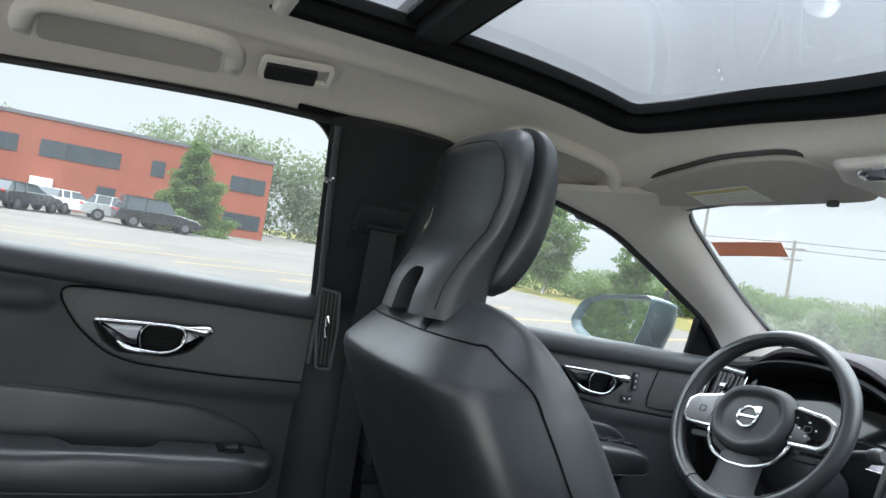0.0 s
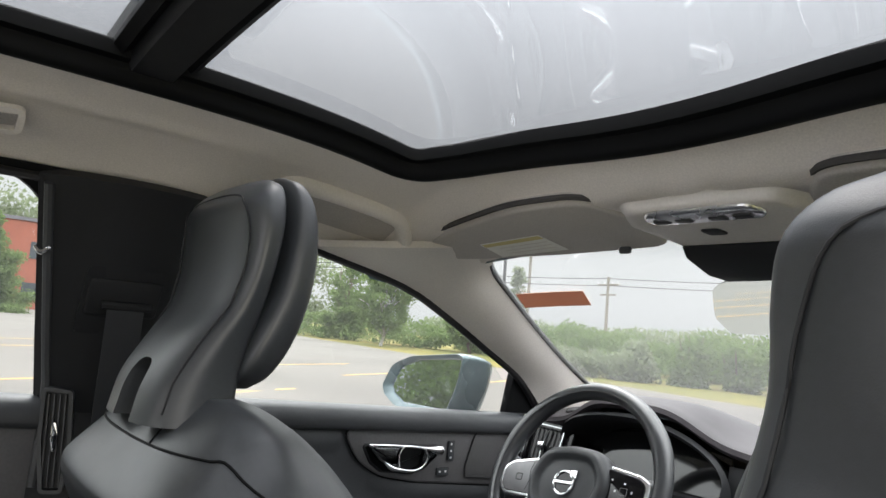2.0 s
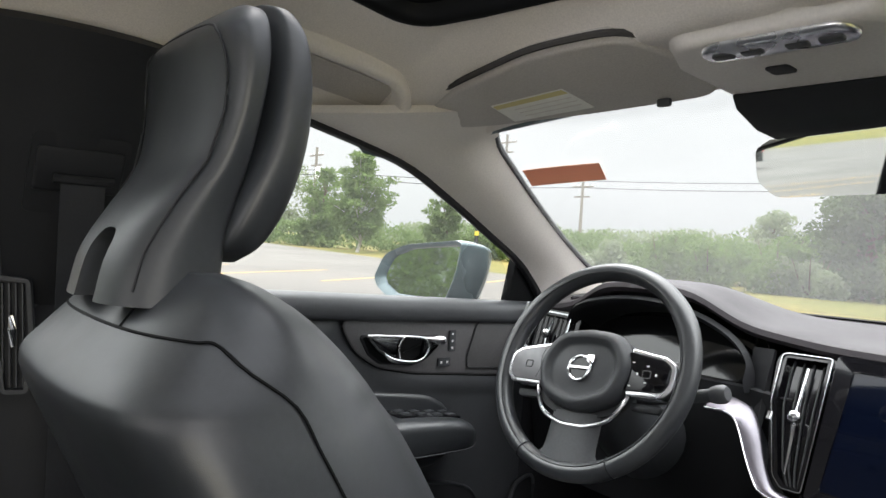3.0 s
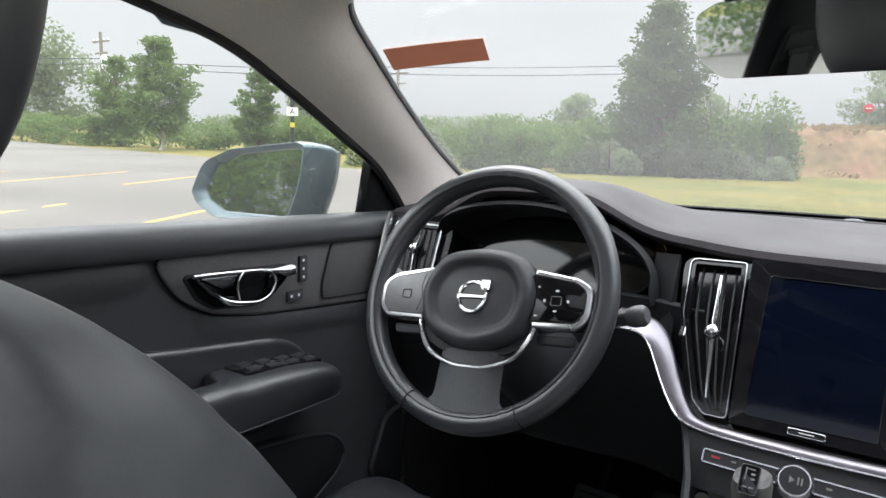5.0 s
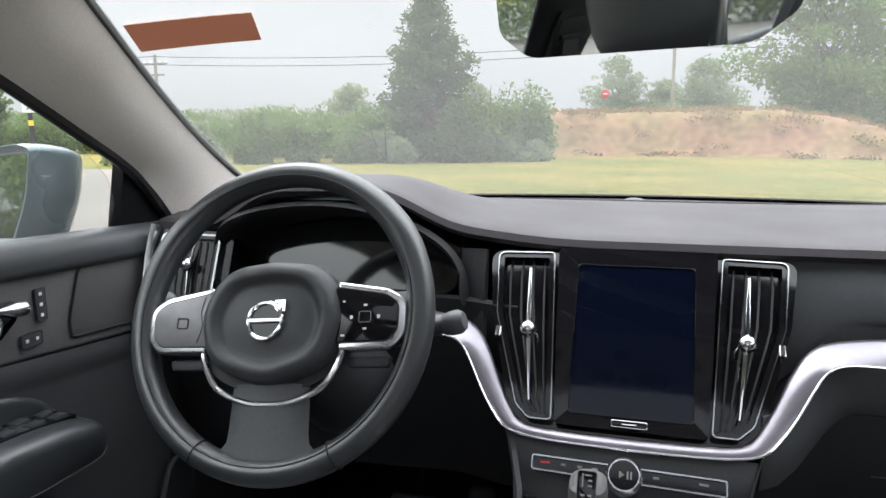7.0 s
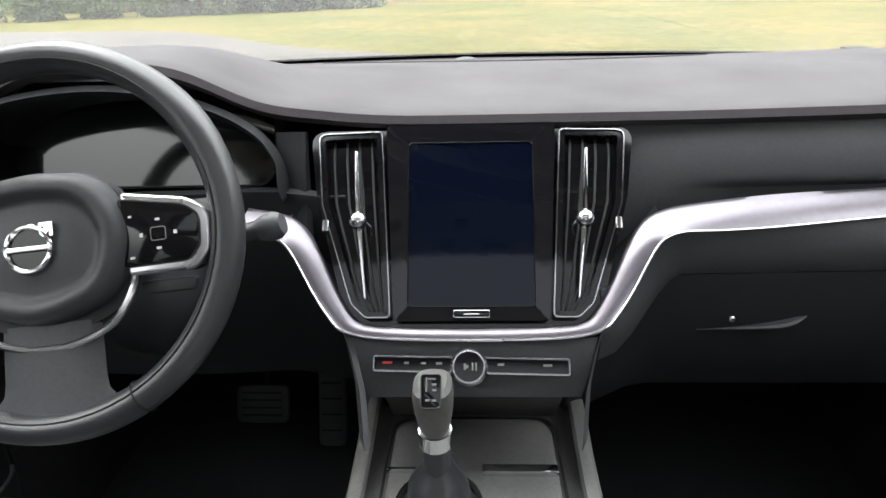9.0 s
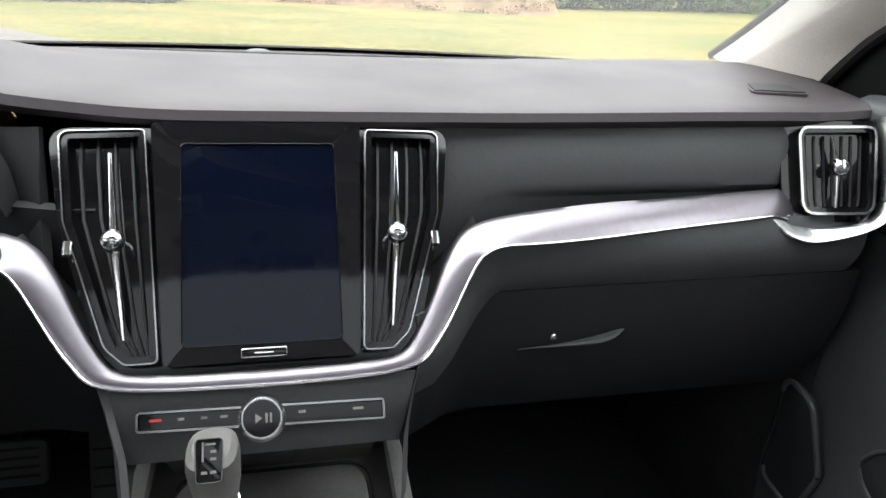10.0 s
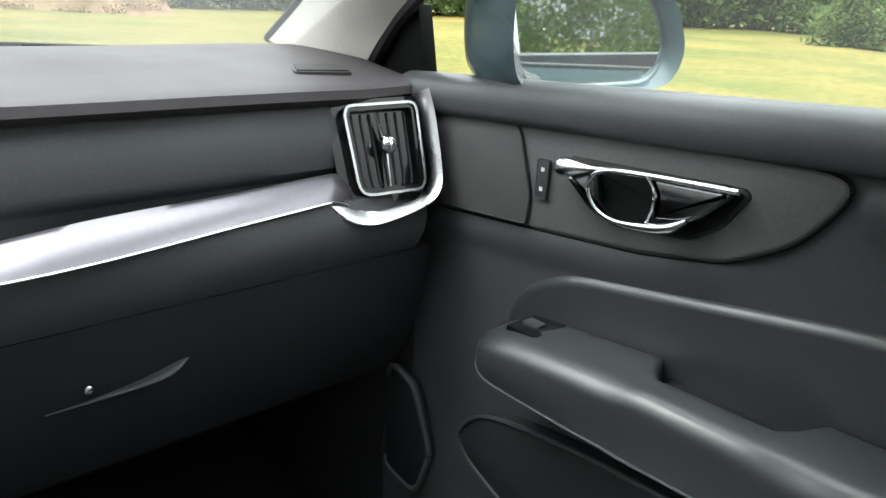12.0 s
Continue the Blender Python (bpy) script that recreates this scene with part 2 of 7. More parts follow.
# ---------------------------------------------------------------- mesh helpers
def finish(bm, name, material, angle=38):
    bmesh.ops.remove_doubles(bm, verts=bm.verts, dist=1e-5)
    bmesh.ops.recalc_face_normals(bm, faces=bm.faces)
    me = bpy.data.meshes.new(name)
    bm.to_mesh(me)
    bm.free()
    me.shade_smooth()
    me.set_sharp_from_angle(angle=radians(angle))
    me.materials.append(material)
    return me


def thing(name, label, category, kind="", group="", at=(0, 0, 0)):
    ob = new(name)
    ob.empty_display_size = 0.05
    ob.location = at
    return tagged(ob, label, category, group, kind)


def part(name, bm, material, parent=None, label="", angle=38):
    """One mesh object, under a thing or a part; its vertices are in world places."""
    ob = new(name, finish(bm, name, material, angle))
    if parent is not None:
        base = Vector((0, 0, 0))
        p = parent
        while p is not None:
            base += p.location
            p = p.parent
        ob.data.transform(Matrix.Translation(-base))
        ob.parent = parent
    if label:
        tagged(ob, label)
    return ob


def solo(name, bm, material, label, category, kind="", group="", angle=38):
    return tagged(part(name, bm, material, None, "", angle), label, category, group, kind)


def mirrored(bm):
    """The same shape on the car's other side."""
    for v in bm.verts:
        v.co.x = -v.co.x
    bmesh.ops.reverse_faces(bm, faces=bm.faces)
    return bm


def sided(bm, s):
    """Shapes are drawn for the driver's side (x below 0); s = 1 mirrors them."""
    return bm if s < 0 else mirrored(bm)


def rounded(points, r, seg=5):
    """A closed outline with its corners rounded; r: one radius or one for each corner."""
    out, n = [], len(points)
    for i, p in enumerate(points):
        rad = r[i] if isinstance(r, (list, tuple)) else r
        p, a, b = Vector(p), Vector(points[i - 1]), Vector(points[(i + 1) % n])
        da, db = (a - p), (b - p)
        if rad <= 0:
            out.append(p)
            continue
        half = da.angle(db) / 2
        cut = min(rad / max(math.tan(half), 1e-3), da.length * 0.49, db.length * 0.49)
        q0, q1 = p + da.normalized() * cut, p + db.normalized() * cut
        for k in range(seg + 1):
            t = k / seg
            out.append(q0 * (1 - t) ** 2 + p * 2 * t * (1 - t) + q1 * t ** 2)
    return out


def soften(outline, step=0.008, times=14):
    """The same closed outline with close points and its kinks smoothed away."""
    out = []
    for i, p in enumerate(outline):
        a, b = Vector((p[0], p[1])), Vector((outline[(i + 1) % len(outline)][0], outline[(i + 1) % len(outline)][1]))
        k = max(1, int((b - a).length / step))
        out += [a.lerp(b, j / k) for j in range(k)]
    for _ in range(times):
        out = [(out[i - 1] + out[i] * 2 + out[(i + 1) % len(out)]) / 4 for i in range(len(out))]
    return out


def curve_through(points, n):
    """n + 1 points on a smooth curve through the given ones (Catmull-Rom)."""
    P = [Vector(p) for p in points]
    P = [P[0] * 2 - P[1]] + P + [P[-1] * 2 - P[-2]]
    out = []
    spans = len(P) - 3
    for k in range(n + 1):
        f = min(k / n * spans, spans - 1e-6)
        i, t = int(f), f - int(f)
        a, b, c, d = P[i:i + 4]
        out.append(0.5 * (2 * b + (c - a) * t + (2 * a - 5 * b + 4 * c - d) * t * t + (3 * b - 3 * c + d - a) * t ** 3))
    return out


def skin(bm, rows, closed_u=False, closed_v=False, cap=False):
    """Quads between rows of points."""
    V = [[bm.verts.new(p) for p in row] for row in rows]
    nu, nv = len(V), len(V[0])
    for i in range(nu if closed_u else nu - 1):
        for j in range(nv if closed_v else nv - 1):
            q = [V[i][j], V[(i + 1) % nu][j], V[(i + 1) % nu][(j + 1) % nv], V[i][(j + 1) % nv]]
            try:
                bm.faces.new(q)
            except ValueError:
                pass
    if cap and closed_v:
        for row in (V[0], V[-1]):
            bm.faces.new(row)
    return bm


def shell(rows, thick, closed_u=False, closed_v=False):
    """A sheet through rows of points, given a thickness."""
    bm = bmesh.new()
    skin(bm, rows, closed_u, closed_v)
    bmesh.ops.recalc_face_normals(bm, faces=bm.faces)
    bmesh.ops.solidify(bm, geom=bm.faces[:], thickness=thick)
    return bm


def tube(path, r, n=10, closed=False, squash=1.0, up=(0, 0, 1), caps=True, bm=None):
    """A round or oval bar along a path; r: one radius, or one for each point."""
    bm = bm or bmesh.new()
    P = [Vector(p) for p in path]
    m = len(P)
    rows = []
    for i, p in enumerate(P):
        a, b = P[(i - 1) % m] if closed or i else P[0], P[(i + 1) % m] if closed or i < m - 1 else P[-1]
        d = (b - a).normalized()
        side = d.cross(Vector(up))
        if side.length < 1e-4:
            side = d.cross(Vector((1, 0.2, 0.1)))
        side.normalize()
        top = side.cross(d)
        rad = r[i] if isinstance(r, (list, tuple)) else r
        rows.append([p + side * math.cos(t) * rad + top * math.sin(t) * rad * squash for t in (2 * math.pi * k / n for k in range(n))])
    return skin(bm, rows, closed, True, caps and not closed)


def sweep(path, profile, normal, closed=False, bm=None):
    """A bar of any section along a flat path: profile points are (across, out), out along the normal."""
    bm = bm or bmesh.new()
    P = [Vector(p) for p in path]
    nrm, m = Vector(normal).normalized(), len(P)
    rows = []
    for i, p in enumerate(P):
        a, b = P[(i - 1) % m] if closed or i else P[0], P[(i + 1) % m] if closed or i < m - 1 else P[-1]
        side = (b - a).normalized().cross(nrm).normalized()
        rows.append([p + side * u + nrm * v for u, v in profile])
    return skin(bm, rows, closed, True, not closed)


def plate(outline, frame_of, depth, bevel=0.0, seg=2, dome=0.0, bm=None):
    """A slab with the given flat outline; frame_of(u, v, w) gives world places; its face is at w = 0, its back at w = -depth."""
    bm = bm or bmesh.new()
    n = len(outline)
    O = [Vector((p[0], p[1])) for p in outline]
    area = sum(O[i].x * O[(i + 1) % n].y - O[(i + 1) % n].x * O[i].y for i in range(n))
    if area < 0:
        O.reverse()
    inward = []
    for i in range(n):
        d = (O[(i + 1) % n] - O[i - 1]).normalized()
        inward.append(Vector((-d.y, d.x)))
    rows = [[frame_of(O[i].x, O[i].y, -depth) for i in range(n)]]
    if bevel:
        for k in range(seg + 1):
            t = math.pi / 2 * k / seg
            off, w = bevel * (1 - math.cos(t)), -bevel * (1 - math.sin(t))
            rows.append([frame_of(O[i].x + inward[i].x * off, O[i].y + inward[i].y * off, w) for i in range(n)])
    else:
        rows.append([frame_of(p.x, p.y, 0) for p in O])
    V = [[bm.verts.new(p) for p in row] for row in rows]
    for i in range(len(V) - 1):
        for j in range(n):
            bm.faces.new([V[i][j], V[i][(j + 1) % n], V[i + 1][(j + 1) % n], V[i + 1][j]])
    bm.faces.new(list(reversed(V[0])))
    if dome:
        c = sum(O, Vector((0, 0))) / n
        mid = bm.verts.new(frame_of(c.x, c.y, dome))
        ring = [bm.verts.new(frame_of(c.x + (O[j].x + inward[j].x * bevel - c.x) * 0.55, c.y + (O[j].y + inward[j].y * bevel - c.y) * 0.55, dome * 0.75)) for j in range(n)]
        for j in range(n):
            bm.faces.new([V[-1][j], V[-1][(j + 1) % n], ring[(j + 1) % n], ring[j]])
            bm.faces.new([ring[j], ring[(j + 1) % n], mid])
    else:
        bm.faces.new(V[-1])
    return bm


def ring_plate(outer, inner, frame_of, depth, bm=None):
    """A flat frame between two outlines with the same number of points."""
    bm = bm or bmesh.new()
    rows = [[frame_of(p[0], p[1], w) for p in o] for o, w in ((outer, -depth), (outer, 0), (inner, 0), (inner, -depth))]
    return skin(bm, rows, True, True)


def block(x0, x1, y0, y1, z0, z1, bevel=0.0, seg=2, bm=None):
    own = bmesh.new()
    bmesh.ops.create_cube(own, size=1)
    for v in own.verts:
        v.co = Vector(((x0 + x1) / 2 + v.co.x * (x1 - x0), (y0 + y1) / 2 + v.co.y * (y1 - y0), (z0 + z1) / 2 + v.co.z * (z1 - z0)))
    if bevel:
        bmesh.ops.bevel(own, geom=own.edges[:], offset=bevel, segments=seg, affect="EDGES", profile=0.5)
    if bm is None:
        return own
    me = bpy.data.meshes.new("tmp")
    own.to_mesh(me)
    own.free()
    bm.from_mesh(me)
    bpy.data.meshes.remove(me)
    return bm


def ball(center, r, bm=None, scale=(1, 1, 1), seg=16):
    bm = bm or bmesh.new()
    bmesh.ops.create_uvsphere(bm, u_segments=seg, v_segments=seg // 2, radius=r, matrix=Matrix.Translation(center) @ Matrix.Diagonal((*scale, 1)))
    return bm


def plane_frame(origin, right, up):
    """The places of a leaning flat face: u along right, v along up, w out of the face."""
    o, r, u = Vector(origin), Vector(right).normalized(), Vector(up).normalized()
    n = r.cross(u)
    return lambda a, b, w=0.0: o + r * a + u * b + n * w


def grid(nx, ny, f):
    return [[f(i / nx, j / ny) for j in range(ny + 1)] for i in range(nx + 1)]


def interp(x, xs, ys):
    return float(np.interp(x, xs, ys))


def glide(x, xs, ys):
    """Smooth curve through the given heights."""
    i = min(max(1, sum(1 for q in xs if q <= x)), len(xs) - 1)
    def slope(k):
        lo, hi = max(0, k - 1), min(len(xs) - 1, k + 1)
        return (ys[hi] - ys[lo]) / (xs[hi] - xs[lo])
    a, c = xs[i - 1], xs[i]
    h, t = c - a, min(1, max(0, (x - a) / (c - a)))
    return (2 * t ** 3 - 3 * t * t + 1) * ys[i - 1] + (t ** 3 - 2 * t * t + t) * h * slope(i - 1) + (3 * t * t - 2 * t ** 3) * ys[i] + (t ** 3 - t * t) * h * slope(i)


def smooth(a, b, x):
    t = min(1, max(0, (x - a) / (b - a)))
    return t * t * (3 - 2 * t)


# ---------------------------------------------------------------- shape of the cabin
def windshield_z(x, y):
    return 1.206 - 0.427 * (y + 0.35 * (x * x - 0.185) - 1.223)


def windshield_y(x, z):
    return 1.223 + (1.206 - z) / 0.427 - 0.35 * (x * x - 0.185)


def glass_x(z):
    d = z - 0.97
    return 0.74 - 0.45 * d - 0.3 * d * d


def crown(y):
    roof = glide(min(y, 0.1), [-1.6, -1.0, -0.4, 0.1], [1.28, 1.345, 1.378, 1.392]) - 0.315 * max(0.0, min(y, 0.84) - 0.2) ** 3.9
    return roof + (1.297 - 0.1 * (y - 0.865) - roof) * smooth(0.795, 0.85, y)


def rail_z(y):
    """Height of the side windows' upper edge."""
    return glide(y, [-1.6, -0.9, -0.3, 0.16, 0.4, 0.6, 0.71, 0.78, 0.91, 1.04, 1.18, 1.28, 1.316], [1.10, 1.2, 1.25, 1.28, 1.28, 1.27, 1.258, 1.25, 1.218, 1.166, 1.098, 1.029, 0.966])


def liner_z(x, y):
    r = rail_z(y) - 1.245
    edge = 1.245 + 0.5 * (r + math.sqrt(r * r + 0.0002))
    t = min(1, abs(x) / 0.585)
    ridge = 0.005 * math.exp(-((abs(x) - 0.452) / 0.013) ** 2) * smooth(-1.2, -0.8, y) * (1 - smooth(0.45, 0.62, y))
    return crown(y) - (crown(y) - edge) * (0.25 * t ** 2 + 0.75 * t ** 5) - ridge


def ground_z(x, y):
    rise = 0.006 * max(0.0, -x - 10) + 0.034 * max(0.0, x - 10) * smooth(0, 12, y)
    return rise + 0.12 * smooth(20, 40, y) * noise.noise((x * 0.05, y * 0.05, 0.3))


OPEN_X, OPEN_Y0, OPEN_Y1 = 0.385, 0.17, 0.795


# ---------------------------------------------------------------- the car's shell
def opening_outline(grow=0.0, n=12):
    x, y0, y1 = OPEN_X + grow, OPEN_Y0 - grow, OPEN_Y1 + grow
    front = [(x - 0.09 - 2 * (x - 0.09) * k / 16) for k in range(17)]
    pts = [(-x, y0), (x, y0), (x, y1 - 0.040)] + [(q, y1 + 0.012 - 0.30 * q * q) for q in front] + [(-x, y1 - 0.040)]
    return [Vector((p.x, p.y)) for p in rounded(pts, [0.02, 0.02, 0.10] + [0] * 17 + [0.10], n)]


def dense(outline, step=0.03):
    out = []
    for i, p in enumerate(outline):
        q = outline[(i + 1) % len(outline)]
        k = max(1, int((q - p).length / step))
        out += [p.lerp(q, j / k) for j in range(k)]
    return out


def build_roof():
    inner = dense(opening_outline())
    c = Vector((0, 0.5))
    rows = []
    for k in range(31):
        t = k / 30
        row = []
        for p in inner:
            d = p - c
            lim = 1e9
            if abs(d.x) > 1e-6:
                lim = min(lim, 0.585 / abs(d.x))
            if d.y > 1e-6:
                for _ in range(3):
                    x = c.x + d.x * min(lim, 50)
                    lim = min(lim, max(0.05, (windshield_y(min(0.56, abs(x)), 1.278) - 0.5)) / d.y)
            if d.y < -1e-6:
                lim = min(lim, 2.0 / -d.y)
            s = 1 + (lim - 1) * t
            q = c + d * s
            z = liner_z(q.x, q.y)
            row.append((q.x, q.y, z))
        rows.append(row)
    rows = rows + [[(p[0] * 1.0, p[1], p[2] + 0.014) for p in row] for row in reversed(rows)]
    solo("ceiling", skin(bmesh.new(), rows, True, True), LINER, "pale grey woven headliner round the panoramic roof", "ceiling", "structure")
    # black seal and frame round the glass
    def ring(g, dz):
        out = []
        for i, p in enumerate(inner):
            d = (inner[(i + 1) % len(inner)] - inner[i - 1]).normalized()
            q = p + Vector((-d.y, d.x)) * g
            out.append((q.x, q.y, liner_z(p.x, p.y) + dz))
        return out
    prof = [(-0.004, 0.016), (-0.006, 0.003), (-0.003, -0.003), (0.002, -0.004), (0.008, -0.002), (0.013, 0.004), (0.016, 0.012), (0.017, 0.018), (0.024, 0.019), (0.028, 0.020), (0.030, 0.027), (0.030, 0.036), (-0.004, 0.036)]
    solo("roof_frame", skin(bmesh.new(), [ring(g, dz) for g, dz in prof], True, True), SEAL, "black rubber-edged frame round the roof glass", "roof frame", "structure", angle=50)
    # glass of the panoramic roof: rear and front panes
    for name, y0, y1 in (("window_roof_rear", 0.10, 0.345), ("window_roof_front", 0.425, OPEN_Y1 + 0.03)):
        rows = grid(24, 10, lambda u, v: (-0.43 + 0.86 * u, y0 + (y1 - y0) * v, crown(min(0.74, y0 + (y1 - y0) * v)) - 0.25 * max(0, y0 + (y1 - y0) * v - 0.74) + 0.034 - 0.14 * (-0.43 + 0.86 * u) ** 2))
        g = solo(name, shell(rows, 0.004), ROOFGLASS, "tinted grey panoramic roof glass, closed", "roof window", "structure")
        g.visible_shadow = False
    # cross bar between the panes
    bar = thing("roof_cross_bar", "dark satin cross bar between the roof panes", "roof bar", "structure")
    def bar_row(dy, dz):
        return [(x, 0.386 + dy, crown(0.386) + dz + 0.005 - 0.13 * x * x) for x in [-0.40 + 0.8 * i / 16 for i in range(17)]]
    part("bar", skin(bmesh.new(), [bar_row(-0.027, 0.04), bar_row(-0.027, 0.010), bar_row(-0.022, 0.002), bar_row(0.022, 0.002), bar_row(0.027, 0.010), bar_row(0.027, 0.04)], True, False), DARK, bar)
    for dy in (-0.036, 0.036):
        part("seal", skin(bmesh.new(), [bar_row(dy - 0.010, 0.045), bar_row(dy - 0.010, 0.02), bar_row(dy, 0.012), bar_row(dy + 0.010, 0.02), bar_row(dy + 0.010, 0.045)], True, False), SEAL, bar, "black rubber seal")
    # sun shade, drawn half over the rear pane
    shade = thing("roof_sun_shade", "pale fabric roof blind, half drawn over the rear glass", "roof blind")
    part("cloth", shell(grid(16, 6, lambda u, v: (-0.40 + 0.80 * u, -0.35 + 0.535 * v, crown(0.1) - 0.008 - 0.1 * (-0.375 + 0.75 * u) ** 2)), 0.003), LINER, shade)
    part("pull_bar", tube([(-0.375 + 0.75 * i / 12, 0.185, crown(0.1) - 0.010 - 0.1 * (-0.375 + 0.75 * i / 12) ** 2) for i in range(13)], 0.012, 8, squash=0.7), TRIMLIGHT, shade, "pale plastic pull bar")
    # outer roof skin
    rows = grid(16, 30, lambda u, v: (-0.62 + 1.24 * u, -1.7 + 1.8 * v, crown(-1.7 + 1.8 * v) + 0.062 - 0.22 * (-0.62 + 1.24 * u) ** 2))
    solo("roof", shell(rows, 0.01), PAINT, "pale blue painted car roof skin", "car roof", "structure")
    for s in (-1, 1):
        rows = grid(6, 40, lambda u, v: (s * (0.43 + 0.2 * u), -1.7 + 2.62 * v, crown(-1.7 + 2.62 * v) + 0.06 - (0.22 + 0.12 * u) * (0.43 + 0.2 * u) ** 2))
        solo("roof_side", shell(rows, 0.01), PAINT, "pale blue painted roof rail skin", "car roof", "structure")
    rows = grid(16, 4, lambda u, v: (-0.6 + 1.2 * u, 0.875 + (windshield_y(-0.6 + 1.2 * u, 1.285) - 0.855) * v, crown(0.875 + 0.2 * v) + 0.05 - 0.2 * (-0.6 + 1.2 * u) ** 2))
    solo("roof_header", shell(rows, 0.01), PAINT, "pale blue painted roof edge above the windshield", "car roof", "structure")


def build_windshield():
    rows = grid(30, 14, lambda u, v: (lambda x, z: (x, windshield_y(x, z), z))((-1 + 2 * u) * (0.76 - 0.16 * v), 0.955 + 0.345 * v))
    g = solo("window_windshield", shell(rows, 0.004), WINDSHIELD, "clear laminated windshield with a pale film standing in for haze", "windshield", "structure")
    g.visible_shadow = False
    # black print along the foot of the glass
    rows = grid(30, 1, lambda u, v: (lambda x, z: (x, windshield_y(x, z) - 0.006, z))((-1 + 2 * u) * 0.74, 0.958 + 0.022 * v))
    solo("windshield_foot_seal", shell(rows, 0.003), RUBBER, "black edge strip along the foot of the windshield", "seal", "structure")
    # sticker high on the driver's side
    rows = grid(6, 3, lambda u, v: (lambda x, y: (x, y, windshield_z(x, y) - 0.007))(-0.5675 + 0.0165 * v + 0.1445 * u, 1.184 - 0.046 * v + 0.025 * u))
    solo("windshield_sticker", shell(rows, 0.001), ORANGE, "brown-orange rectangular film sticker on the windshield", "sticker")


SIDE_CURVE = [(0.584, 0.70, 1.258), (0.61, 0.909, 1.218), (0.638, 1.04, 1.172), (0.668, 1.18, 1.112), (0.700, 1.30, 1.062), (0.714, 1.36, 1.022), (0.725, 1.42, 0.965)]
FRONT_CURVE = [(0.40, 0.985, 1.292), (0.53, 1.04, 1.268), (0.585, 1.16, 1.209), (0.645, 1.35, 1.118), (0.675, 1.50, 1.045), (0.685, 1.60, 0.995)]


def build_pillars(s):
    side = "driver" if s < 0 else "passenger"
    ahead = 0.085 if s > 0 else 0.0
    S = curve_through([(-x, y + ahead * smooth(0.7, 1.15, y), z) for x, y, z in SIDE_CURVE], 24)
    F = curve_through([(-x, y + ahead * smooth(0.95, 1.2, y), z) for x, y, z in FRONT_CURVE], 24)
    rows = []
    for a, b in zip(S, F):
        row = []
        for k in range(9):
            t = k / 8
            p = a.lerp(b, t)
            bulge = math.sin(math.pi * t) * 0.014
            row.append(p + Vector((0.6, -0.7, -0.35)).normalized() * bulge)
        rows.append(row)
    p = thing("trim_pillar_front", "pale textured plastic trim on the windshield pillar", "pillar trim", "structure")
    inward = Vector((0.6, -0.7, -0.35)).normalized()
    part("cover", sided(shell([[q - inward * 0.0115 for q in row] for row in rows], 0.012), s), TRIMLIGHT, p)
    seam = [r + Vector((0.6, -0.7, -0.35)).normalized() * 0.0005 for r in rows[11]]
    part("seam", sided(tube(seam, 0.0016, 6), s), DARK, p, "dark joint line")
    # outer pillar skin and black window seal
    outer = [[q + Vector((-0.03, 0.02, 0.012)) for q in (a, a.lerp(b, 0.5), b)] for a, b in zip(S, F)]
    part("outer_skin", sided(shell(outer, 0.008), s), PAINT, p, "pale blue painted outer skin")
    part("seal", sided(tube([q + Vector((-0.008, 0.004, -0.006)) for q in S], 0.009, 8), s), RUBBER, p, "black window seal")
    part("glass_edge", sided(tube([q + Vector((0.0, 0.004, 0.001)) for q in F[2:]], 0.007, 8), s), RUBBER, p, "black windshield edge")


def build_side_glass(s):
    # front side window
    top = [(y, rail_z(y) + 0.01) for y in [0.50, 0.6, 0.71, 0.8, 0.91, 1.04, 1.18, 1.28, 1.325]]
    rows = [[(-glass_x(z) - 0.012, y, z) for z in [0.93 + (zt - 0.93) * k / 6 for k in range(7)]] for y, zt in top]
    g = solo("window_front_side", sided(shell(rows, 0.004), s), GLASS, "clear front side window, fully raised", "car window", "structure")
    g.visible_shadow = False
    top = [(y, rail_z(y) + 0.01) for y in [-0.62, -0.5, -0.4, -0.2, 0.0, 0.2, 0.42]]
    rows = [[(-glass_x(z) - 0.012, y, z) for z in [0.95 + (zt - 0.95) * k / 6 for k in range(7)]] for y, zt in top]
    if s > 0:
        return
    line = [(-glass_x(rail_z(y)) + 0.004, y, rail_z(y) - 0.001) for y in [-0.62 + 0.95 * k / 30 for k in range(31)]]
    solo("seal_rear_side", sided(tube(line, 0.006, 8), s), RUBBER, "black rubber seal over the rear side window", "seal", "structure")
    corner = [(0.36, 1.215)] + [(0.345 - 0.08 * (1 - math.cos(math.pi / 2 * k / 10)), 1.205 + 0.078 * math.sin(math.pi / 2 * k / 10)) for k in range(11)] + [(0.265, 1.295), (0.36, 1.295)]
    solo("trim_rear_window_corner", sided(plate([(a, c) for a, c in corner], lambda a, c, w=0: Vector((-glass_x(c) + 0.004 + w, a, c)), 0.012), s), SEAL, "black rounded corner of the rear side window", "window corner", "structure")
    g = solo("window_rear_side", sided(shell(rows, 0.004), s), GLASS, "clear rear side window, fully raised", "car window", "structure")
    g.visible_shadow = False


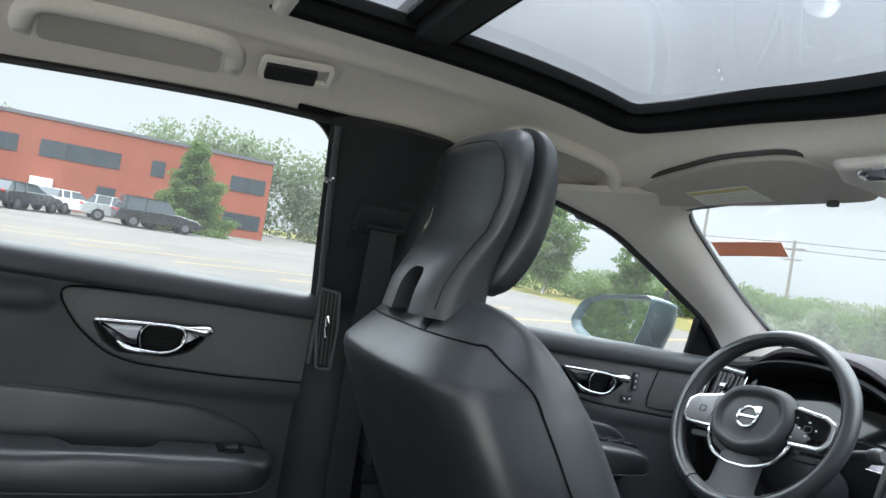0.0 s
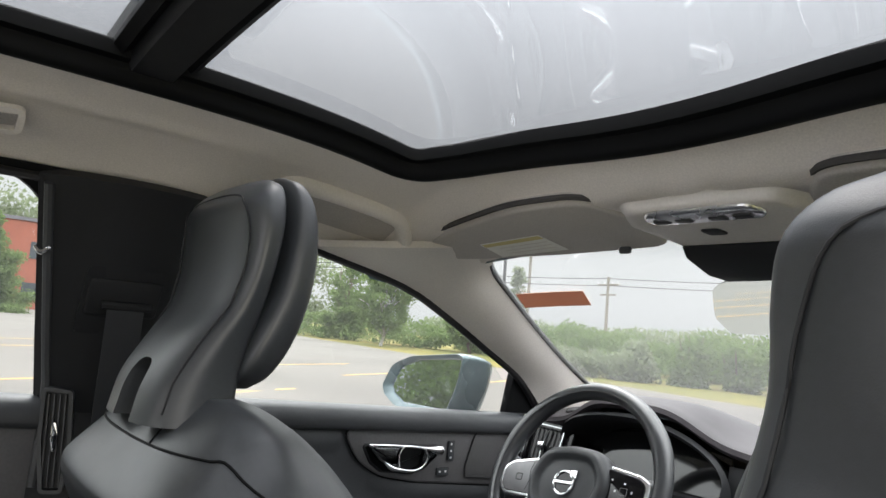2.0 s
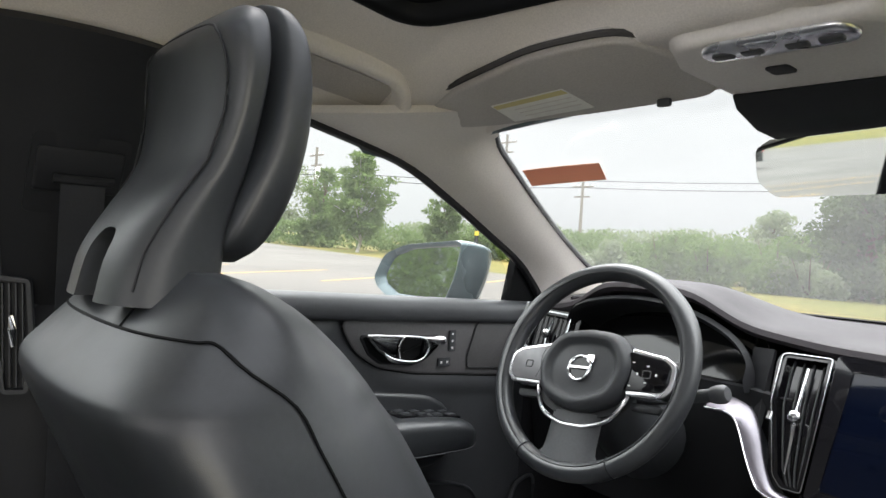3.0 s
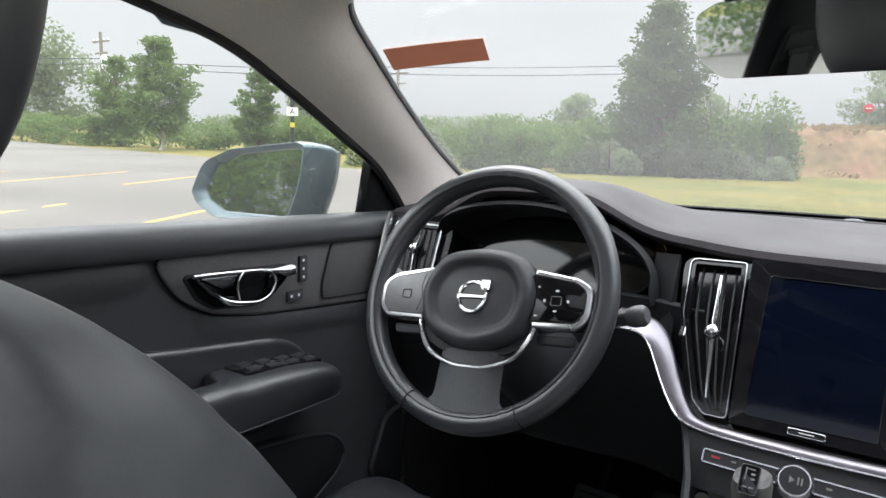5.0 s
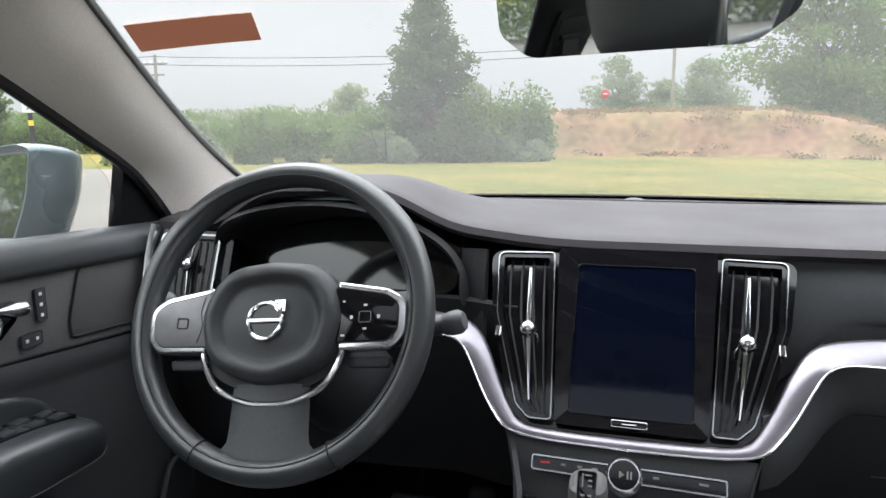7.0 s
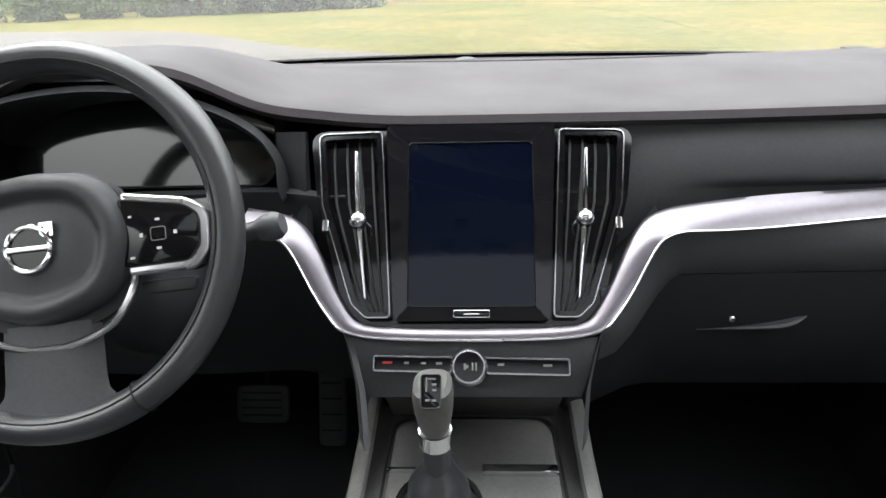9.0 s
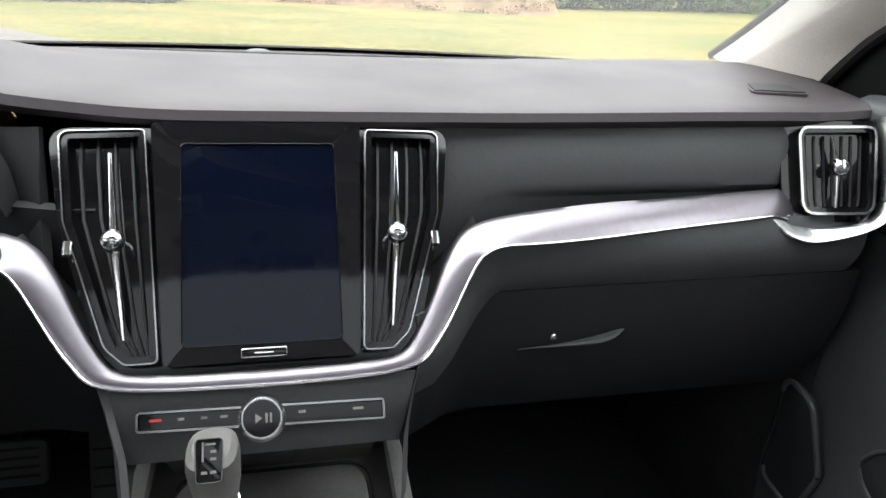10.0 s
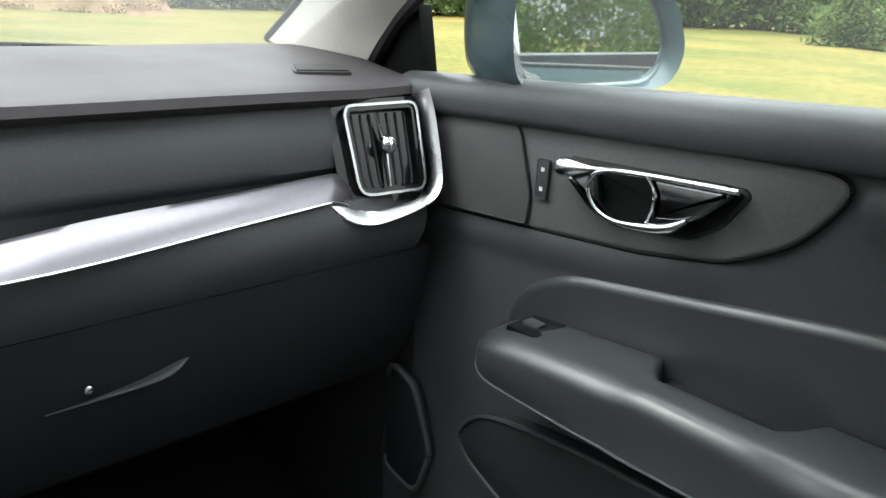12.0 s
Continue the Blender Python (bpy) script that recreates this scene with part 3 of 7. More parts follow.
def build_ground():
    xs = sorted(set([-900, -500, -300, -200, -140] + list(range(-110, 111, 5)) + [140, 200, 300, 500, 900]))
    rows = [[(x, y, ground_z(x, y) - 0.06) for y in xs] for x in xs]
    bm = bmesh.new()
    skin(bm, rows)
    solo("ground", bm, GRASS, "dry yellow-green mown lawn reaching the trees", "lawn", "structure")
    # parking lot, its edge slanting from the car's front towards the far left
    edge = [(60, -60), (4.5, -60), (2.6, -5), (2.2, 4), (0.8, 9.5), (-3.0, 12.7), (-6.8, 16.9), (-9.5, 17.6), (-15, 17.9), (-36, 20.6), (-60, 24), (-110, 27)]
    bm = bmesh.new()
    rows = []
    path = curve_through([(x, y, 0) for x, y in edge[1:]], 60)
    for p in path:
        rows.append([(p.x + (-135 - p.x) * (k / 30), p.y, ground_z(p.x + (-135 - p.x) * (k / 30), p.y) - (0.05 if k == 0 else 0)) for k in range(31)])
    skin(bm, rows)
    solo("road", bm, ASPHALT, "worn grey parking lot asphalt", "parking lot", "structure")


def build_floor():
    bm = block(-0.72, 0.72, -1.6, 1.95, 0.16, 0.20)
    solo("floor", bm, CARPET, "black carpeted car floor", "car floor", "structure")
    rows = grid(12, 6, lambda u, v: (-0.74 + 1.48 * u, 1.62 + 0.33 * (1 - v) + 0.1 * v, 0.2 + 0.74 * v))
    solo("wall_bulkhead", shell(rows, 0.03), CARPET, "black carpeted bulkhead behind the pedals", "bulkhead", "structure")
    for s in (-1, 1):
        solo("wall_kick", sided(block(-0.76, -0.715, 1.36, 2.0, 0.16, 0.955), s), CARPET, "black carpeted side of the footwell", "footwell side", "structure")
        solo("wall_quarter", sided(block(-0.76, -0.72, -1.66, -0.70, 0.16, 0.985), s), SOFT, "plain dark side panel behind the rear door", "side panel", "structure")
        solo("sill", sided(block(-0.80, -0.70, -0.75, 1.45, 0.14, 0.26, 0.01), s), SOFT, "black plastic door sill", "door sill", "structure")
    solo("wall_rear", block(-0.74, 0.74, -1.66, -1.6, 0.2, 0.96), SOFT, "plain dark rear end of the cabin", "rear wall", "structure")
    for s in (-1, 1):
        for ya, yb in ((-0.74, -0.60), (-1.66, -1.50)):
            rows = grid(4, 10, lambda u, v: (-glass_x(0.975 + 0.30 * v) + 0.004, ya + (yb - ya) * u + 0.05 * v, 0.975 + 0.30 * v))
            solo("pillar_rear", sided(shell(rows, 0.03), s), SOFT, "plain dark rear roof pillar", "pillar", "structure")
    solo("hood", shell(grid(12, 8, lambda u, v: (-0.78 + 1.56 * u, 1.86 + 1.2 * v - 0.4 * (-0.78 + 1.56 * u) ** 2, 0.93 - 0.1 * v - 0.08 * (-0.78 + 1.56 * u) ** 2)), 0.01), PAINT, "pale blue painted hood", "car hood", "structure")


build_ground()
build_floor()
build_roof()
build_windshield()
for s in (-1, 1):
    build_pillars(s)
    build_side_glass(s)


# ---------------------------------------------------------------- dashboard
STACK = plane_frame((0, 1.283, 0.86), (1, 0, 0), (0, 0.107, 0.152))


def dash_near(x):
    """The rear edge of the dashboard's top."""
    return 1.348 - 0.028 * math.exp(-((x + 0.40) / 0.16) ** 4) + 0.02 * smooth(0.6, 0.72, abs(x))


def dash_z(x, y):
    near = 0.966 + 0.004 * smooth(0.2, 0.6, x)
    hood = 0.050 * math.exp(-((x + 0.41) / 0.145) ** 4) + 0.018 * math.exp(-((x + 0.40) / 0.24) ** 4)
    t = smooth(1.40, 1.72, y)
    swell = 0.012 * math.sin(math.pi * min(1, max(0, (y - 1.36) / 0.42)))
    return near + hood * (1 - t) + swell + 0.006 * t + 0.008 * smooth(0.45, 0.72, abs(x)) * smooth(1.35, 1.6, y)


def build_dashboard():
    d = thing("dashboard", "dark grained dashboard with a bright metal trim strip", "dashboard", at=(0, 1.35, 0.6))
    nx, ny = 90, 22
    rows = []
    for i in range(nx + 1):
        x = -0.715 + 1.43 * i / nx
        y0, y1 = dash_near(x), 1.87 - 0.55 * x * x
        row = [(x, y0 + 0.012, dash_z(x, y0) - 0.020), (x, y0 + 0.001, dash_z(x, y0) - 0.012), (x, y0 + 0.004, dash_z(x, y0) - 0.003)]
        row += [(x, y0 + 0.012 + (y1 - y0 - 0.012) * (j / ny), dash_z(x, y0 + 0.012 + (y1 - y0 - 0.012) * j / ny)) for j in range(ny + 1)]
        rows.append(row)
    part("top_pad", shell(rows, 0.010), DASH, d)
    # seam of the raised lid in the middle of the top, with its small sensor
    lid = [Vector((x, y, dash_z(x, y) + 0.0004)) for x, y in [(-0.25 + 0.62 * k / 20, 1.765 - 0.045 * math.sin(math.pi * k / 20) - 0.05 * k / 20) for k in range(21)]]
    part("lid_seam", tube(lid, 0.0016, 5), DARK, d, "dark joint line")
    part("sensor", ball((-0.01, 1.765, dash_z(0, 1.765)), 0.016, scale=(1.2, 0.8, 0.35)), GREY, d, "small round light sensor")
    # corner grilles for the side windows
    for s in (-1, 1):
        base = plane_frame((s * 0.618, 1.445, dash_z(s * 0.618, 1.445) + 0.001), (1, -0.35 * s, 0), (0.35 * s, 1, 0.04))
        fr = lambda a, b, w=0.0, base=base: base(a * 1.1, b * 1.8, w)
        g = part("demister_grille", ring_plate(rounded([(-0.032, -0.020), (0.032, -0.016), (0.026, 0.018), (-0.026, 0.014)], 0.006), rounded([(-0.027, -0.016), (0.027, -0.012), (0.022, 0.014), (-0.022, 0.010)], 0.004), fr, 0.006), DASH, d)
        for k in range(6):
            part("slat", block(-0.0015, 0.0015, -0.020, 0.020, -0.006, 0.001), DARK, d).matrix_basis = Matrix.Translation(fr(-0.02 + 0.008 * k, 0) - Vector((0, 1.35, 0.6))) @ pose(0, 0, 0, 0, 0, -19 * s)
        part("grille_floor", plate([(-0.028, -0.017), (0.028, -0.013), (0.023, 0.015), (-0.023, 0.011)], lambda a, b, w=0: fr(a, b, w + 0.0015), 0.004), DARK, d)
    # upper fascia in front of the passenger: slightly hollow
    def fascia(u, v):
        x = 0.14 + 0.448 * u
        foot = interp(x, [0.14, 0.165, 0.205, 0.25], [0.760, 0.795, 0.832, 0.852]) + 0.008 * u
        z = 0.957 - v * (0.957 - foot)
        return (x, 1.381 - 0.012 * math.sin(math.pi * v) - 0.015 * v + 0.010 * smooth(0.70, 0.80, v) * smooth(0.22, 0.36, x), z)
    part("upper_fascia", shell(grid(24, 30, fascia), 0.01), GREY, d)
    # lower fascia and glove box
    def lower(u, v):
        x = 0.135 + 0.545 * u
        zt = 0.842 + 0.012 * u - 0.05 * (1 - smooth(0.0, 0.16, u))
        zb = 0.780 + 0.006 * u - 0.07 * (1 - smooth(0.0, 0.2, u))
        z = zt + (zb - zt) * v
        y = 1.328 - 0.075 * (1 - smooth(0.0, 0.2, u)) + 0.012 * math.sin(math.pi * v) * -1 + 0.01 * v
        return (x, y, z)
    part("lower_fascia", shell(grid(30, 10, lower), 0.012), GREY, d)
    def knee(u, v):
        x = 0.11 + 0.59 * u
        zt, zb = 0.780 + 0.006 * u - 0.06 * (1 - smooth(0, 0.2, u)), 0.60
        return (x, 1.338 + 0.06 * v * v - 0.06 * (1 - smooth(0, 0.2, u)), zt + (zb - zt) * v - 0.004)
    # Near-black here paints the lower dash's shade, as daylight falls from above
    part("glove_box", shell(grid(20, 10, knee), 0.014), DARK, d, "glove box lid darkened to paint its shade")
    gl = [(0.272, 1.330, 0.701), (0.32, 1.327, 0.7045), (0.37, 1.327, 0.709), (0.402, 1.332, 0.719)]
    part("glove_box_pull", tube(curve_through(gl, 12), [0.0012 + 0.0062 * math.sin(math.pi * (k / 12) ** 2.2) for k in range(13)], 8, squash=0.6), GREY, d, "grey finger pull")
    part("glove_box_lock", ball((0.304, 1.309, 0.726), 0.0045, scale=(1, 0.6, 1)), CHROME, d, "small chrome lock")
    part("glove_seam", tube([(0.20 + 0.48 * k / 20, lower(0.12 + 0.86 * k / 20, 1)[1] - 0.004, lower(0.12 + 0.86 * k / 20, 1)[2] - 0.002) for k in range(21)], 0.002, 5), DARK, d)
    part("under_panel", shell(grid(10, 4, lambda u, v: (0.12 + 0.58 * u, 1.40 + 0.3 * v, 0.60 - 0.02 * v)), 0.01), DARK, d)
    # knee panel under the wheel
    def knee_l(u, v):
        x = -0.70 + 0.56 * u
        return (x, 1.36 - 0.03 * math.sin(math.pi * u) + 0.05 * v - 0.04 * smooth(0.8, 1, u), 0.885 - 0.27 * v)
    # Knee panel in the same near-black, its shade held in the colour
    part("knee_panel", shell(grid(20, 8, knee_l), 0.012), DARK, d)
    # side of the centre stack, sloping down to the console
    for s in (-1, 1):
        rows = []
        for k in range(13):
            v = -0.005 - 0.235 * k / 12
            xi = interp(-v, [0.0, 0.03, 0.07, 0.10, 0.125, 0.18, 0.24], [0.205, 0.187, 0.168, 0.15, 0.132, 0.117, 0.11])
            a = STACK(xi, v, -0.004)
            rows.append([a, a + Vector((0.008, 0.02, 0)), a + Vector((0.014, 0.08, 0)), a + Vector((0.01, 0.2, 0))])
        bm = skin(bmesh.new(), rows)
        if s < 0:
            mirrored(bm)
        bmesh.ops.solidify(bm, geom=bm.faces[:], thickness=0.006)
        part("stack_cheek", bm, GREY, d)
    # lower centre panel that carries the climate strip
    def centre(u, v):
        vv = -0.124 - 0.054 * v
        xw = interp(-vv, [0.124, 0.18, 0.24], [0.132, 0.116, 0.108])
        return STACK(-xw + 2 * xw * u, vv, -0.015 - 0.03 * v * v)
    part("centre_panel", shell(grid(16, 8, centre), 0.01), GREY, d)
    # cluster hood's inner frame
    hood_rim = [(-0.594, 1.352, 0.940), (-0.575, 1.34, 0.968), (-0.52, 1.332, 0.990), (-0.44, 1.328, 1.001), (-0.37, 1.328, 0.999), (-0.30, 1.332, 0.982), (-0.25, 1.338, 0.955), (-0.222, 1.34, 0.92), (-0.212, 1.335, 0.875)]
    c = curve_through(hood_rim, 40)
    rows = [[p + Vector((0, 0.004, 0.003)), p, p + Vector((0, 0.004, -0.004)), p + Vector((-0.01 * (p.x + 0.41) / 0.2, 0.05, -0.012)), p + Vector((-0.03 * (p.x + 0.41) / 0.2, 0.09, -0.022))] for p in c]
    part("cluster_hood", shell(rows, 0.004), DARK, d, "dark hood over the dials")
    # panel between cluster and centre stack
    rows = [[(-0.222 + 0.02 * v, 1.345 - 0.01 * v, 0.955 - 0.13 * k / 8) if v == 0 else (-0.188 + 0.01 * k / 8, 1.345 - 0.065 * k / 8, 0.955 - 0.125 * k / 8) for v in (0, 1)] for k in range(9)]
    part("cluster_cheek", shell([[Vector(q) + Vector((0, 0.016, -0.01)) for q in row] for row in rows], 0.008), DARK, d)
    rows = grid(6, 6, lambda u, v: (-0.705 + 0.11 * u, 1.41 - 0.01 * math.sin(math.pi * u), 0.96 - 0.1 * v))
    part("end_panel", shell(rows, 0.008), GREY, d)

    # satin trim strip: along the passenger's side and round the screen
    up = [(0.590, 1.341, 0.872), (0.575, 1.341, 0.881), (0.553, 1.340, 0.881), (0.45, 1.338, 0.875), (0.34, 1.325, 0.874), (0.25, 1.305, 0.872), (0.205, 1.293, 0.868), (0.182, 1.284, 0.856),
          (0.165, 1.266, 0.835), (0.150, 1.246, 0.807), (0.130, 1.227, 0.780), (0.106, 1.2185, 0.768), (0.0, 1.217, 0.766)]
    lo = [(0.585, 1.32, 0.845), (0.56, 1.316, 0.857), (0.535, 1.313, 0.857), (0.435, 1.309, 0.85), (0.33, 1.294, 0.846), (0.258, 1.277, 0.849), (0.226, 1.268, 0.852), (0.204, 1.259, 0.849), (0.19, 1.252, 0.834), (0.171, 1.237, 0.802), (0.151, 1.221, 0.778), (0.121, 1.208, 0.76), (0.0, 1.204, 0.758)]
    ul = up + [(-x, y, z) for x, y, z in reversed(up[4:-1])]
    ll = lo + [(-x, y, z) for x, y, z in reversed(lo[4:-1])]
    ul, ll = ul[:-1], ll[:-1]
    U, Lo = curve_through(ul, 150), curve_through(ll, 150)
    for line in (U, Lo):
        for _ in range(8):
            line[1:-1] = [(line[k - 1] + line[k] * 2 + line[k + 1]) / 4 for k in range(1, len(line) - 1)]
    out = Vector((0, -0.80, 0.45))
    rows = []
    for a, b in zip(U, Lo):
        w = (b - a).length
        rows.append([a - out * 0.006, a] + [a.lerp(b, k / 8) + out * (0.0035 * math.sin(math.pi * k / 8)) for k in range(1, 8)] + [b, b - out * 0.008])
    part("trim_strip", shell(rows, 0.003), SATIN, d, "satin aluminium trim strip", angle=60)
    part("trim_edge", tube([b + out * 0.0030 for b in Lo], 0.0013, 6), BRIGHT, d, "bright chrome lower edge")
    return d


def vent_slats(parent, frame_of, outline, count, depth=0.012):
    """Upright slats that close up as the vent tapers."""
    n = len(outline)
    zs = [p[1] for p in outline]
    lo, hi = min(zs) + 0.003, max(zs) - 0.003
    def span(v):
        hits = []
        for i in range(n):
            p, q = outline[i], outline[(i + 1) % n]
            if (p[1] - v) * (q[1] - v) < 0:
                hits.append(p[0] + (q[0] - p[0]) * (v - p[1]) / (q[1] - p[1]))
        return (min(hits), max(hits)) if hits else (0.0, 0.0)
    for k in range(count):
        f = (k + 0.5) / count
        rows = []
        for j in range(9):
            v = lo + (hi - lo) * j / 8
            a, b = span(v)
            x = a + (b - a) * f
            rows.append([frame_of(x + dx, v, -depth + dw) for dx, dw in ((-0.0011, -0.006), (0.0011, -0.006), (0.0011, 0.006), (-0.0011, 0.006))])
        part("slat", skin(bmesh.new(), rows, False, True, True), DARK, parent)


def shrink(outline, d):
    n = len(outline)
    O = [Vector((p[0], p[1])) for p in outline]
    area = sum(O[i].x * O[(i + 1) % n].y - O[(i + 1) % n].x * O[i].y for i in range(n))
    sg = 1 if area > 0 else -1
    out = []
    for i in range(n):
        t = (O[(i + 1) % n] - O[i - 1]).normalized()
        out.append(O[i] + Vector((-t.y, t.x)) * d * sg)
    return out


def air_vent(label, frame_of, corners, radii, count, knob, needle, group, rim=0.0013):
    v = thing("air_vent", label, "air vent", group=group)
    o = rounded(corners, radii, 4)
    part("bezel", ring_plate(o, shrink(o, rim), lambda a, b, w=0: frame_of(a, b, w + 0.006), 0.018), DIMCHROME, v, "thin chrome edge")
    inner = shrink(o, rim)
    part("throat", ring_plate(inner, shrink(o, 0.007), lambda a, b, w=0: frame_of(a, b, w + 0.003), 0.03), PIANO, v, "gloss black throat")
    part("back", plate(inner, lambda a, b, w=0: frame_of(a, b, w - 0.024), 0.003), DARK, v)
    vent_slats(v, frame_of, [tuple(p) for p in shrink(o, 0.007)], count)
    kx, kv = knob
    top, bot = needle
    pts = [frame_of(kx + (top[0] - kx) * (1 - k / 6), kv + (top[1] - kv) * (1 - k / 6), 0.004) for k in range(7)]
    part("upper_needle", tube(pts, [0.0016, 0.002, 0.0024, 0.0028, 0.0032, 0.0036, 0.004], 8, squash=0.8), CHROME, v, "tapered chrome needle")
    pts = [frame_of(kx + (bot[0] - kx) * (1 - k / 6), kv + (bot[1] - kv) * (1 - k / 6), 0.004) for k in range(7)]
    part("lower_needle", tube(pts, [0.0016, 0.002, 0.0024, 0.0028, 0.0032, 0.0036, 0.004], 8, squash=0.8), CHROME, v, "tapered chrome needle")
    part("knob", ball(frame_of(kx, kv, 0.010), 0.0100, seg=28), CHROME, v, "round chrome knob")
    return v


def build_centre_stack():
    s = thing("centre_display", "gloss black centre console panel with a dark upright touchscreen", "touchscreen", at=(0, 1.283, 0.86))
    o = rounded([(-0.183, 0.112), (-0.172, 0.03), (-0.140, -0.088), (-0.112, -0.114), (0.112, -0.114), (0.140, -0.088), (0.172, 0.03), (0.183, 0.112)], [0.018, 0.05, 0.03, 0.02, 0.02, 0.03, 0.05, 0.018], 4)
    part("panel", plate(o, lambda a, b, w=0: STACK(a, b, w - 0.010 if abs(a) > 0.086 else w - 0.006), 0.05), PIANO, s, "gloss black panel")
    # bevelled surround of the screen
    out = rounded([(-0.082, -0.108), (0.082, -0.108), (0.094, 0.112), (-0.094, 0.112)], 0.006, 3)
    inn = rounded([(-0.0675, -0.0925), (0.0675, -0.0925), (0.0685, 0.0915), (-0.0685, 0.0915)], 0.004, 3)
    rows = [[STACK(p.x, p.y, -0.006) for p in out], [STACK(p.x, p.y, 0.004) for p in out], [STACK(p.x, p.y, 0.0015) for p in inn], [STACK(p.x, p.y, -0.008) for p in inn]]
    part("surround", skin(bmesh.new(), rows, True, True), PIANO, s, "bevelled gloss black surround")
    part("screen", plate(inn, lambda a, b, w=0: STACK(a, b, w + 0.0005), 0.006), SCREEN, s, "dark blue-black screen, switched off")
    part("screen_edge", tube([STACK(p.x, p.y, 0.0018) for p in inn], 0.0005, 5, True), PIANO, s)
    hb = rounded([(-0.019, -0.1045), (0.019, -0.1045), (0.019, -0.0975), (-0.019, -0.0975)], 0.002, 3)
    b = part("home_button", plate(hb, lambda a, b_, w=0: STACK(a, b_, w + 0.0055), 0.006, 0.001), PIANO, s, "slim home button with a chrome edge")
    part("button_edge", tube([STACK(p.x, p.y, 0.0052) for p in hb], 0.0007, 5, True), DIMCHROME, b)
    part("button_mark", plate([(-0.008, -0.1016), (0.008, -0.1016), (0.008, -0.1006), (-0.008, -0.1006)], lambda a, b_, w=0: STACK(a, b_, w + 0.0062), 0.0008), WHITE, b)
    # the two tall vents that flank the screen
    for sg in (-1, 1):
        c = [(sg * -0.098, 0.105), (sg * -0.170, 0.103), (sg * -0.163, 0.02), (sg * -0.128, -0.09), (sg * -0.112, -0.105), (sg * -0.085, -0.105)]
        fr = STACK
        air_vent("tall tapering air vent beside the touchscreen, chrome edged", fr, c, [0.006, 0.010, 0.03, 0.02, 0.008, 0.006], 4, (sg * -0.122, 0.0),
                 ((sg * -0.127, 0.082), (sg * -0.113, -0.084)), "centre air vents")
        w = thing("vent_wheel", "small knurled chrome thumb wheel beside a vent", "thumb wheel", group="thumb wheels", at=STACK(sg * -0.158, -0.004, 0.006))
        part("wheel", tube([STACK(sg * -0.158, -0.010, 0.004), STACK(sg * -0.158, 0.002, 0.004)], 0.0045, 10), CHROME, w)


def build_climate():
    c = thing("climate_panel", "slim chrome-framed climate strip with a round knob", "control panel", at=STACK(0, -0.155, 0))
    o = rounded([(-0.103, -0.160), (0.101, -0.165), (0.101, -0.147), (-0.103, -0.143)], 0.0035, 3)
    part("frame", ring_plate(o, shrink(o, 0.0019), lambda a, b, w=0: STACK(a, b, w + 0.003), 0.012), DIMCHROME, c, "chrome frame")
    part("strip", plate(shrink(o, 0.0026), lambda a, b, w=0: STACK(a, b, w + 0.0005), 0.008), PIANO, c, "gloss black key strip")
    for k, (x, m, wd) in enumerate(((-0.088, SIGNRED, 0.010), (-0.068, DECK, 0.005), (-0.050, DECK, 0.005), (-0.034, DECK, 0.006), (0.030, DECK, 0.006), (0.078, DECK, 0.009))):
        v = -0.1505 - (x + 0.1) * 0.02
        part("key_mark", plate([(x - wd / 2, v - 0.0012), (x + wd / 2, v - 0.0012), (x + wd / 2, v + 0.0012), (x - wd / 2, v + 0.0012)], lambda a, b, w=0: STACK(a, b, w + 0.0011), 0.0006), m, c)
    k = part("knob", tube([STACK(-0.003, -0.156, -0.01), STACK(-0.003, -0.156, 0.010), STACK(-0.003, -0.156, 0.014)], [0.0195, 0.0195, 0.0165], 32), BRIGHT, c, "chrome-ringed round knob")
    part("knob_face", tube([STACK(-0.003, -0.156, 0.008), STACK(-0.003, -0.156, 0.0155)], 0.0152, 28), PIANO, k, "gloss black knob face")
    tri = [(-0.008, -0.152), (-0.008, -0.160), (-0.0025, -0.156)]
    part("play_mark", plate(tri, lambda a, b, w=0: STACK(a, b, w + 0.0162), 0.001), DECK, k)
    for x in (0.000, 0.0035):
        part("pause_mark", plate([(x, -0.160), (x + 0.0018, -0.160), (x + 0.0018, -0.152), (x, -0.152)], lambda a, b, w=0: STACK(a, b, w + 0.0162), 0.001), DECK, k)


